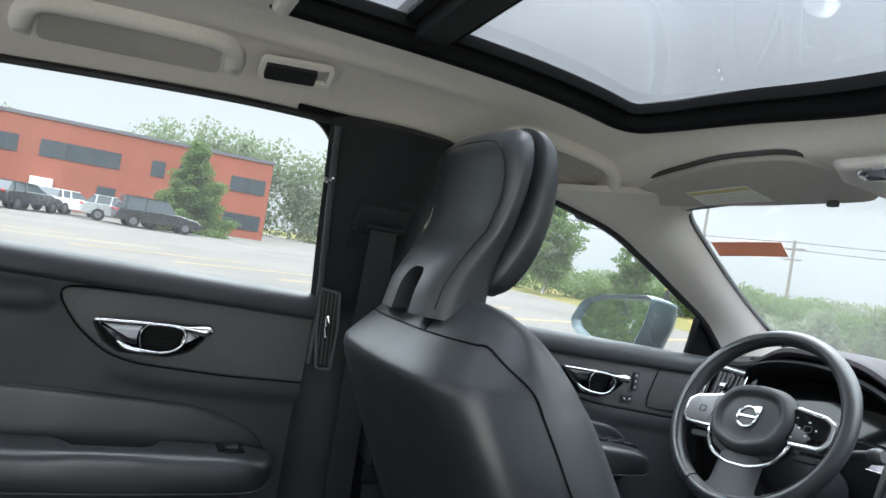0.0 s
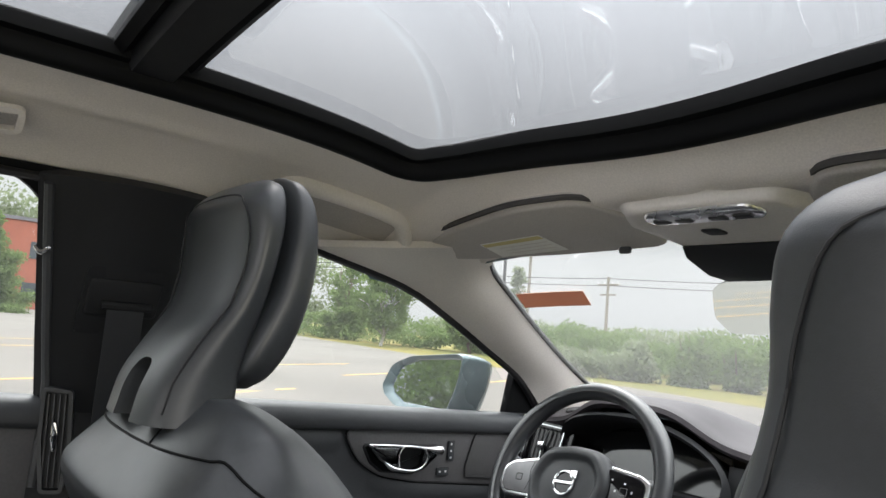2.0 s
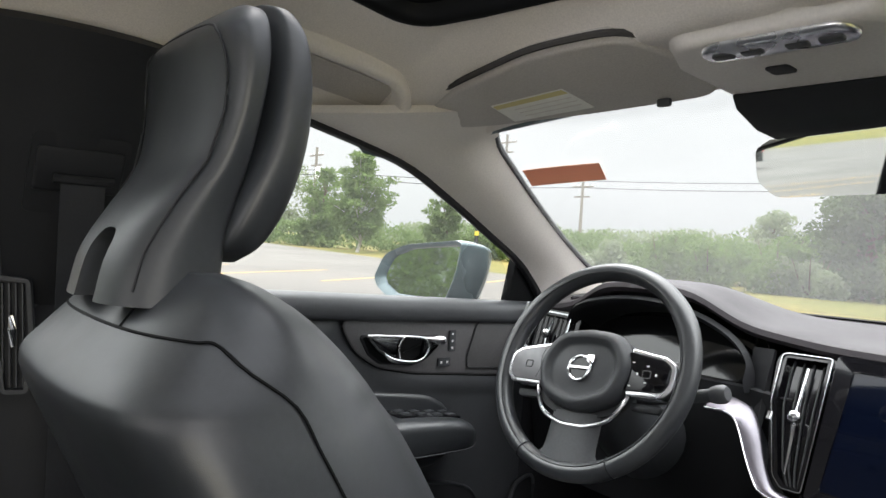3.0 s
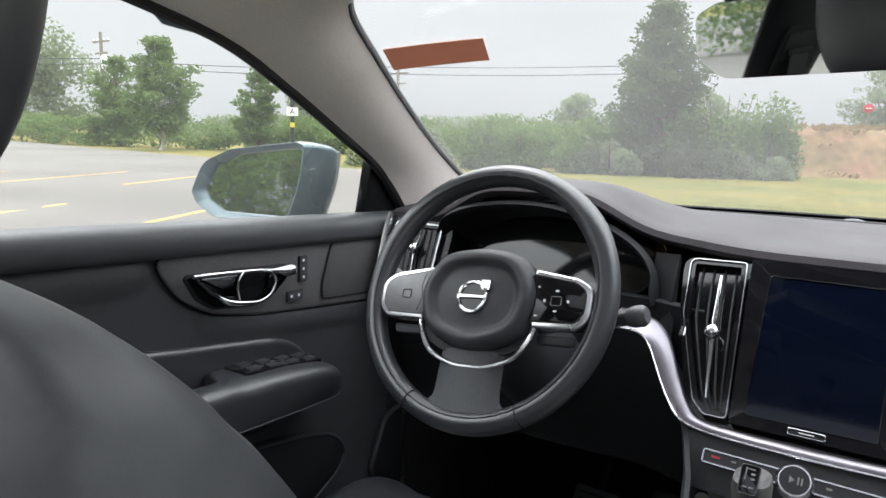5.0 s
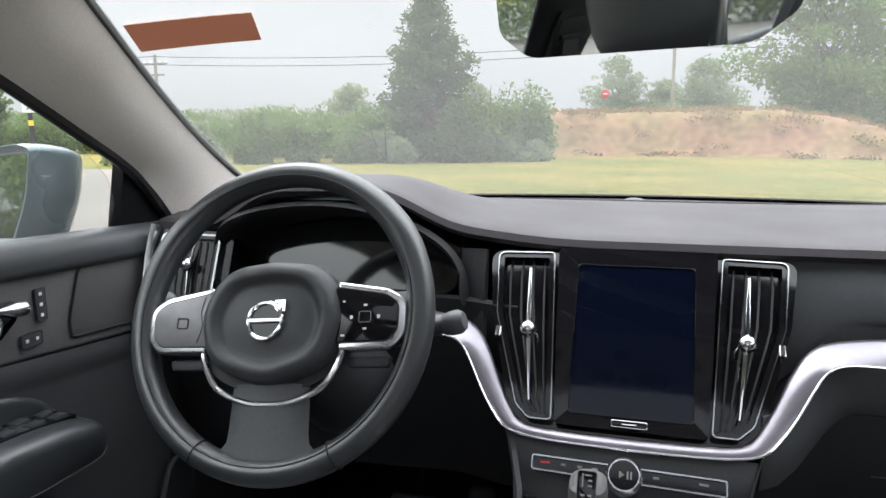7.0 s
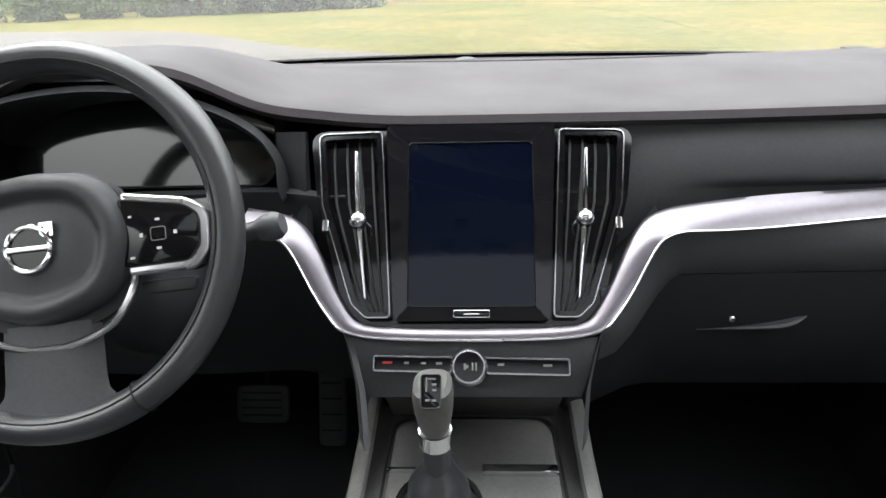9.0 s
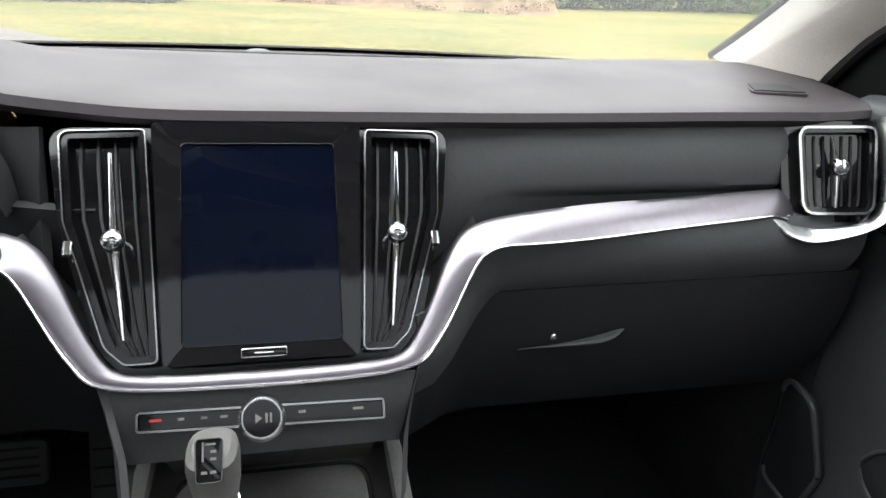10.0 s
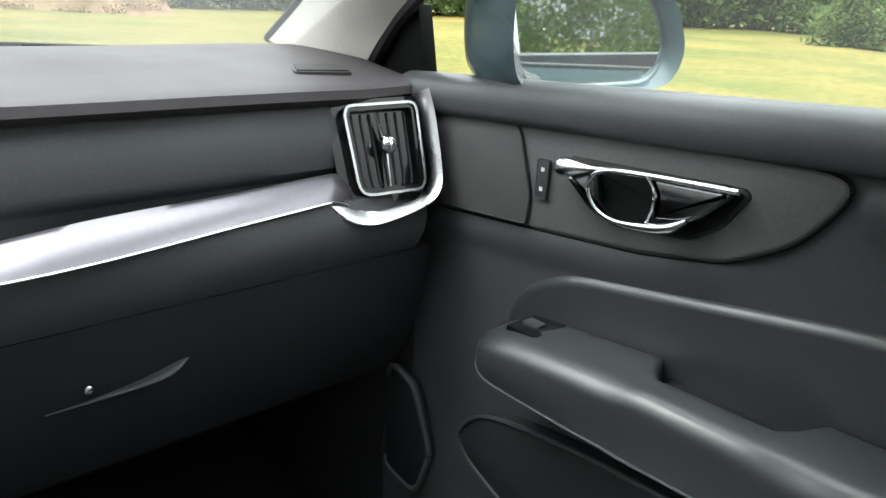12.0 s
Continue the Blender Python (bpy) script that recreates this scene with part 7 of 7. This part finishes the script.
def build_bank():
    def f(u, v):
        x = -6.5 + 17.5 * u
        y = 29.0 + 9.0 * v + 1.2 * math.sin(u * 5)
        prof = interp(v, [0, 0.05, 0.16, 0.22, 0.6, 1.0], [0.0, 0.15, 1.65, 1.85, 1.95, 1.7])
        ends = smooth(0.0, 0.12, u) * (1 - 0.55 * smooth(0.62, 1.0, u))
        return (x, y, ground_z(x, y) - 0.10 + prof * ends + 0.10 * noise.noise((x * 0.9, y * 0.9, 2)) * ends)
    bm = skin(bmesh.new(), grid(70, 34, f))
    solo("earth_bank", bm, EARTH, "brown earth bank with dry weeds beyond the lawn", "earth bank", "structure")
    rng = np.random.default_rng(5)
    cl = []
    for k in range(160):
        u, v = rng.random(), rng.random() * 0.6
        p = f(u, v)
        cl.append((p[0], p[1], p[2] + 0.08, 0.5, 0.4, 0.16))
    V, F = leaves(cl, 9000, 0.12, rng)
    tagged(leaf_object("bank_weeds", V, F, leaf_shader("dry_weeds", (0.24, 0.16, 0.09), (0.20, 0.17, 0.08))), "dry brown and green weeds on the bank", "weeds", "", "stuff")


def utility_pole(x, y, height, label, box=False, sign=False):
    z0 = ground_z(x, y) - 0.1
    p = thing("utility_pole", label, "utility pole", group="utility poles", at=(x, y, z0))
    part("pole", tube([(x, y, z0), (x, y, z0 + height)], [0.15, 0.11], 10), POLE, p)
    part("cross_arm", block(x - 1.1, x + 1.1, y - 0.06, y + 0.06, z0 + height - 0.75, z0 + height - 0.62, 0.01), POLE, p)
    part("lower_arm", block(x - 0.8, x + 0.8, y - 0.06, y + 0.06, z0 + height - 1.6, z0 + height - 1.48, 0.01), POLE, p)
    for k in (-1, -0.45, 0.45, 1):
        part("insulator", tube([(x + k, y, z0 + height - 0.62), (x + k, y, z0 + height - 0.45)], [0.05, 0.035], 8), SIGNWHITE, p)
    if box:
        part("transformer", tube([(x + 0.35, y, z0 + height - 2.7), (x + 0.35, y, z0 + height - 2.6), (x + 0.35, y, z0 + height - 1.8), (x + 0.35, y, z0 + height - 1.7)], [0.2, 0.26, 0.26, 0.18], 14), SIGNWHITE, p, "grey transformer can")


def wire(a, b, sag, name_label):
    pts = [Vector(a).lerp(Vector(b), k / 24) - Vector((0, 0, sag * 4 * (k / 24) * (1 - k / 24))) for k in range(25)]
    solo("power_line", tube(pts, 0.028, 5), RUBBER, name_label, "power line", group="power lines")


def letter_mesh(text, size, frame_of, material, parent, name):
    cu = bpy.data.curves.new("letters", "FONT")
    cu.body, cu.size, cu.align_x, cu.align_y, cu.extrude = text, size, "CENTER", "CENTER", 0.002
    ob = bpy.data.objects.new("letters", cu)
    me = bpy.data.meshes.new_from_object(ob)
    for v in me.vertices:
        v.co = frame_of(v.co.x, v.co.y, v.co.z)
    bpy.data.objects.remove(ob)
    me.name = name
    me.materials.clear()
    me.materials.append(material)
    o = new(name, me)
    o.parent = parent
    base, q = Vector((0, 0, 0)), parent
    while q is not None:
        base += q.location
        q = q.parent
    me.transform(Matrix.Translation(-base))
    return o


def build_signs():
    x, y = -24.4, 23.6
    z0 = ground_z(x, y)
    s = thing("lot_sign", "lamp post with a white letter sign and a yellow plate", "sign post", at=(x, y, z0))
    part("post", tube([(x, y, z0), (x, y, z0 + 7.2)], [0.10, 0.07], 10), DARK, s)
    d = Vector((x, y, 0)).normalized()
    right = Vector((-d.y, d.x, 0)) * -1
    fr = plane_frame((x - d.x * 0.14, y - d.y * 0.14, z0 + 2.05), right, (0, 0, 1))
    b = part("letter_board", plate(rounded([(-0.26, -0.19), (0.26, -0.19), (0.26, 0.19), (-0.26, 0.19)], 0.03, 3), fr, 0.04, 0.005), SIGNWHITE, s, "white board with a black letter A")
    letter_mesh("A", 0.36, lambda a, c, w: fr(a, c, w + 0.006), RUBBER, b, "letter")
    part("lower_plate", plate(rounded([(-0.10, -0.72), (0.10, -0.72), (0.10, -0.50), (-0.10, -0.50)], 0.02, 3), fr, 0.03, 0.004), SIGNYELLOW, s, "small yellow plate")
    x, y = -3.0, 55.0
    z0 = ground_z(x, y)
    s = thing("stop_sign", "red octagonal road sign on a thin post", "road sign", at=(x, y, z0))
    part("post", tube([(x, y, z0), (x, y, z0 + 4.0)], 0.04, 8), POLE, s)
    fr = plane_frame((x, y - 0.06, z0 + 3.7), (1, 0.05, 0), (0, 0, 1))
    o = [(0.32 * math.cos(radians(22.5 + 45 * k)), 0.32 * math.sin(radians(22.5 + 45 * k))) for k in range(8)]
    b = part("octagon", plate(o, fr, 0.02, 0.003), SIGNRED, s)
    part("white_bar", plate([(-0.17, -0.025), (0.17, -0.025), (0.17, 0.025), (-0.17, 0.025)], lambda a, c, w=0: fr(a, c, w + 0.004), 0.004), SIGNWHITE, b)


def build_car(x, y, heading, paint, label, tall=1.45, length=4.6, name="parked_car"):
    z0 = ground_z(x, y) + 0.0
    m = Matrix.Translation((x, y, z0)) @ Matrix.Rotation(heading, 4, "Z")
    def at(p):
        return m @ Vector(p)
    c = thing(name, label, "car", group="parked cars", at=(x, y, z0))
    L, W = length / 2, 0.9
    side = [(-L, 0.35), (-L, 0.75), (-L + 0.1, 0.95), (L - 1.3, 1.0), (L - 0.25, 0.82), (L, 0.6), (L, 0.35)]
    rows = []
    for t, inset in ((-W, 0.06), (-W + 0.05, 0.0), (W - 0.05, 0.0), (W, 0.06)):
        rows.append([at((px * (1 - inset * 0.3), t, pz - (0.03 if inset else 0) * (pz > 0.7))) for px, pz in side])
    part("body", skin(bmesh.new(), rows, False, True, True), paint, c)
    roof = [(-L + 0.12, 0.93), (-L + 0.55, tall), (L - 2.2, tall), (L - 1.35, 0.98)] if tall < 1.6 else [(-L + 0.1, 0.93), (-L + 0.3, tall), (L - 2.0, tall), (L - 1.4, 0.98)]
    rows = [[at((px, t * (1 - 0.18 * (pz > 1.1)), pz)) for px, pz in roof] for t in (-W + 0.08, W - 0.08)]
    part("cabin", skin(bmesh.new(), rows, False, True, True), DARKGLASS, c, "dark glass cabin")
    rows = [[at((px, t, tall + 0.02 - 0.03 * abs(t))) for px in (roof[1][0] - 0.03, roof[1][0] + 0.3, roof[2][0] + 0.03)] for t in (-0.72, -0.3, 0.3, 0.72)]
    part("roof", shell(rows, 0.05), paint, c)
    for px in (roof[1][0] + 0.1, (roof[1][0] + roof[2][0]) / 2):
        for sg in (-1, 1):
            part("pillar", tube([at((px, sg * (W - 0.07), 0.95)), at((px + 0.05, sg * 0.70, tall))], 0.045, 6), paint, c)
    for px in (-L + 0.85, L - 0.9):
        for sg in (-1, 1):
            w = part("wheel", tube([at((px, sg * (W - 0.2), 0.34)), at((px, sg * (W + 0.01), 0.34))], 0.34, 18), RUBBER, c, "black tyre")
            part("rim", tube([at((px, sg * (W - 0.05), 0.34)), at((px, sg * (W + 0.02), 0.34))], 0.20, 14), SATIN, w, "silver rim")
    for sg in (-1, 1):
        part("tail_light", tube([at((-L - 0.01, sg * 0.72, 0.86)), at((-L - 0.02, sg * 0.60, 0.86))], 0.07, 8), SIGNRED, c, "red tail light")


def build_building():
    x0, x1, y0, y1, h = -84.0, -58.0, -14.0, 10.8, 6.6
    z0 = ground_z(-58, 0) - 0.2
    b = thing("office_building", "two-storey red brick office building with dark window bands", "building", at=(-70, -10, z0))
    part("wall", block(x0, x1, y0, y1, z0, z0 + h), BRICK, b)
    part("roof", block(x0 - 0.1, x1 + 0.1, y0 - 0.1, y1 + 0.1, z0 + h, z0 + h + 0.25), SATIN, b, "pale metal roof edge")
    for zc, segs in ((4.5, [(-13.4, -11.6), (-10.5, -7.4), (-6, -0.6), (1.6, 2.6), (3.6, 4.4), (7.6, 10.4)]), (1.5, [(-13.4, -9.0), (7.4, 10.4)])):
        for a, c in segs:
            w = part("window", block(x1 - 0.05, x1 + 0.06, a, c, z0 + zc - 0.62, z0 + zc + 0.62), DARKGLASS, b, "dark ribbon window")
            n = max(1, int((c - a) / 1.4))
            for k in range(1, n):
                yy = a + (c - a) * k / n
                part("mullion", block(x1 + 0.03, x1 + 0.10, yy - 0.04, yy + 0.04, z0 + zc - 0.62, z0 + zc + 0.62), DARK, w)
    part("door", block(x1 - 0.05, x1 + 0.05, -1.9, -0.6, z0 + 0.2, z0 + 2.4), DARKGLASS, b, "dark glass entrance")
    part("porch", block(x1, x1 + 1.2, -6.2, -4.8, z0 + 0.2, z0 + 2.3, 0.05), SIGNWHITE, b, "white entrance porch")


def build_lines():
    for bx, by, n in ((-5.2, 5.6, 9), (-13.0, 8.2, 7)):
        for k in range(-1, n):
            p = Vector((bx - 1.36 * k, by - 2.30 * k, 0))
            q = p + Vector((-0.45, 0.9, 0)).normalized() * 5.2
            d = (q - p).normalized()
            w = Vector((-d.y, d.x, 0)) * 0.055
            rows = [[p.lerp(q, j / 8) + w * e for e in (-1, 1)] for j in range(9)]
            rows = [[Vector((v.x, v.y, ground_z(v.x, v.y) + 0.006)) for v in r] for r in rows]
            solo("parking_line", skin(bmesh.new(), rows), YELLOW, "worn yellow painted parking line", "parking line", "structure", "parking lines")


def build_outside():
    build_bank()
    build_building()
    build_lines()
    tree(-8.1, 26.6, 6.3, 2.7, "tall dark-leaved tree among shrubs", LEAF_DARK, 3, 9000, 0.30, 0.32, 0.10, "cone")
    tree(-33.2, 22.6, 5.6, 2.1, "loose broadleaf tree with a pale trunk", LEAF, 11, 4200, 0.36, 0.22, 0.22, bark=shader("pale_bark", (0.45, 0.43, 0.39), 0.9, vary=0.2))
    tree(-30.6, 27.0, 4.6, 1.4, "slim broadleaf tree beside the hedge", LEAF, 14, 3000, 0.34, 0.2, 0.15)
    tree(-33.0, 33.0, 6.0, 1.6, "pale pointed conifer behind the hedge", LEAF_PALE, 16, 3000, 0.36, 0.2, 0.08, "cone")
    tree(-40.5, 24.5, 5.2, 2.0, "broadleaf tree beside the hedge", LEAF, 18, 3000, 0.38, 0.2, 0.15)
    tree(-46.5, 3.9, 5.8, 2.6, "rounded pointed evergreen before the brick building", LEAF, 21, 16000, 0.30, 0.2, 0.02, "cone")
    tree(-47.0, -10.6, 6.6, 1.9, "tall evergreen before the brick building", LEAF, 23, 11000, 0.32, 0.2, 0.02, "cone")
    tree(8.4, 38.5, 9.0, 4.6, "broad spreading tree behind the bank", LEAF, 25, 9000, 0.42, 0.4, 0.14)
    tree(3.6, 47.0, 5.2, 2.4, "small broad tree behind the bank", LEAF_PALE, 27, 3000, 0.4, 0.25, 0.2)
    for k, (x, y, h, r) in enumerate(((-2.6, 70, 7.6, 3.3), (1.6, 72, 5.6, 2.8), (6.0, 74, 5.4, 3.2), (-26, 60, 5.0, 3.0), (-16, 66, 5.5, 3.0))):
        tree(x, y, h, r, "distant tree beyond the bank, haze painted into its pale leaves", LEAF_PALE, 30 + k, 3200, 0.5, 0.3, 0.2)
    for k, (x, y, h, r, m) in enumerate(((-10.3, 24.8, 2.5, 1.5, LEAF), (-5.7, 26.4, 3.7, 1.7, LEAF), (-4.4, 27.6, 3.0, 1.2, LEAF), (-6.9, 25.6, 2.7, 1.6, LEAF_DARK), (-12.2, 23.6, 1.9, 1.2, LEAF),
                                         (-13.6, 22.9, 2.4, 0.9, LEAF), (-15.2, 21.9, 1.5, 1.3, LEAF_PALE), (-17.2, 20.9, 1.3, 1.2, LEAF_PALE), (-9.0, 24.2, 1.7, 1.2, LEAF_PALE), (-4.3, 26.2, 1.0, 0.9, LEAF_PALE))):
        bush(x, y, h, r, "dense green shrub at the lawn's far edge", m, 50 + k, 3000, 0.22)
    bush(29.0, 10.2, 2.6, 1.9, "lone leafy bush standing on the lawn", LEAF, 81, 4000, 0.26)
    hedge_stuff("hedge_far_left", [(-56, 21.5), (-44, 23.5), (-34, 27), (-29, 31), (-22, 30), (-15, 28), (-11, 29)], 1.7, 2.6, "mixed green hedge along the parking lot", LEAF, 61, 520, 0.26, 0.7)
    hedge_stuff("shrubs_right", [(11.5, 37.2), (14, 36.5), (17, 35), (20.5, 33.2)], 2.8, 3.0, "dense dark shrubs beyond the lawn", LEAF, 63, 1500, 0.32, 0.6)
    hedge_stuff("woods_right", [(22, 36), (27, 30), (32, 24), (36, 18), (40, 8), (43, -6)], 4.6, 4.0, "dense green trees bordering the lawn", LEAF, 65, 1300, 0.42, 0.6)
    tree(23.5, 31.0, 7.5, 3.4, "broad leafy tree at the lawn's edge", LEAF, 41, 9000, 0.42, 0.35, 0.05)
    tree(31.0, 22.0, 8.0, 3.8, "broad leafy tree at the lawn's edge", LEAF_PALE, 43, 9000, 0.44, 0.35, 0.05)
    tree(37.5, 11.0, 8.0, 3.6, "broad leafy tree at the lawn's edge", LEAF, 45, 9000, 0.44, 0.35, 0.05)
    # Far woods carry their mist in the pale leaf colour
    hedge_stuff("woods_far", [(-120, 60), (-80, 74), (-40, 84), (0, 96), (40, 84), (80, 60), (110, 20), (110, -60)], 3.4, 7.0, "woods on the horizon, mist painted into their pale leaves", LEAF_PALE, 67, 220, 0.6)
    hedge_stuff("woods_west", [(-100, -40), (-98, 0), (-94, 24), (-92, 50)], 12.0, 6.0, "trees behind the building, mist painted into their pale leaves", LEAF_PALE, 69, 420, 0.7)
    hedge_stuff("hedge_behind", [(-14.5, -12.5), (-9, -15), (-5, -16), (0, -17), (6, -17)], 3.6, 1.8, "tall dense green hedge behind the car", LEAF_HEDGE, 71, 2600, 0.17, 0.15)
    for x, y, h, lab, box in ((-51.8, 30.2, 8.2, "wooden utility pole with a grey transformer", True), (-41.8, 43.0, 10.5, "tall wooden utility pole with cross arms", False), (-36.8, 47.4, 7.0, "wooden utility pole with cross arms", False), (2.0, 60.4, 9.4, "wooden utility pole with cross arms", False)):
        utility_pole(x, y, h, lab, box)
    for za, zb, zc in ((6.4, 6.9, 8.2), (6.0, 6.3, 7.6)):
        wire((-110, -4, za + 0.6), (-51.8, 30.2, za), 0.5, "dark sagging power line")
        wire((-51.8, 30.2, za), (-36.8, 47.4, zb), 0.35, "dark sagging power line")
        wire((-36.8, 47.4, zb), (2.0, 60.4, zc), 0.6, "dark sagging power line")
        wire((2.0, 60.4, zc), (60, 66, zc), 0.8, "dark sagging power line")
    build_signs()
    dark = shader("dark_car_paint", (0.02, 0.022, 0.025), 0.3, coat=0.6)
    silver = shader("silver_car_paint", (0.45, 0.46, 0.47), 0.3, metal=0.4, coat=0.6)
    white = shader("white_car_paint", (0.7, 0.7, 0.7), 0.3, coat=0.6)
    for x, y, hd, pt, lab, tall, nm in ((-41.5, 1.9, radians(100), dark, "black estate car parked before the building", 1.7, "parked_suv"), (-43.5, 0.2, radians(95), silver, "silver hatchback parked before the building", 1.45, "parked_car"),
                                       (-46.5, -3.0, radians(150), white, "white saloon parked before the building", 1.42, "parked_car"), (-42.0, -4.8, radians(150), dark, "black saloon parked before the building", 1.42, "parked_car"),
                                       (-40.5, -6.6, radians(150), dark, "dark hatchback parked before the building", 1.5, "parked_car"), (-44.0, -8.8, radians(150), silver, "silver saloon parked before the building", 1.45, "parked_car"),
                                       (-31.9, -15.4, radians(117), dark, "black off-road car parked across the lot", 1.75, "parked_suv")):
        build_car(x, y, hd, pt, lab, tall, 4.5, nm)


build_outside()
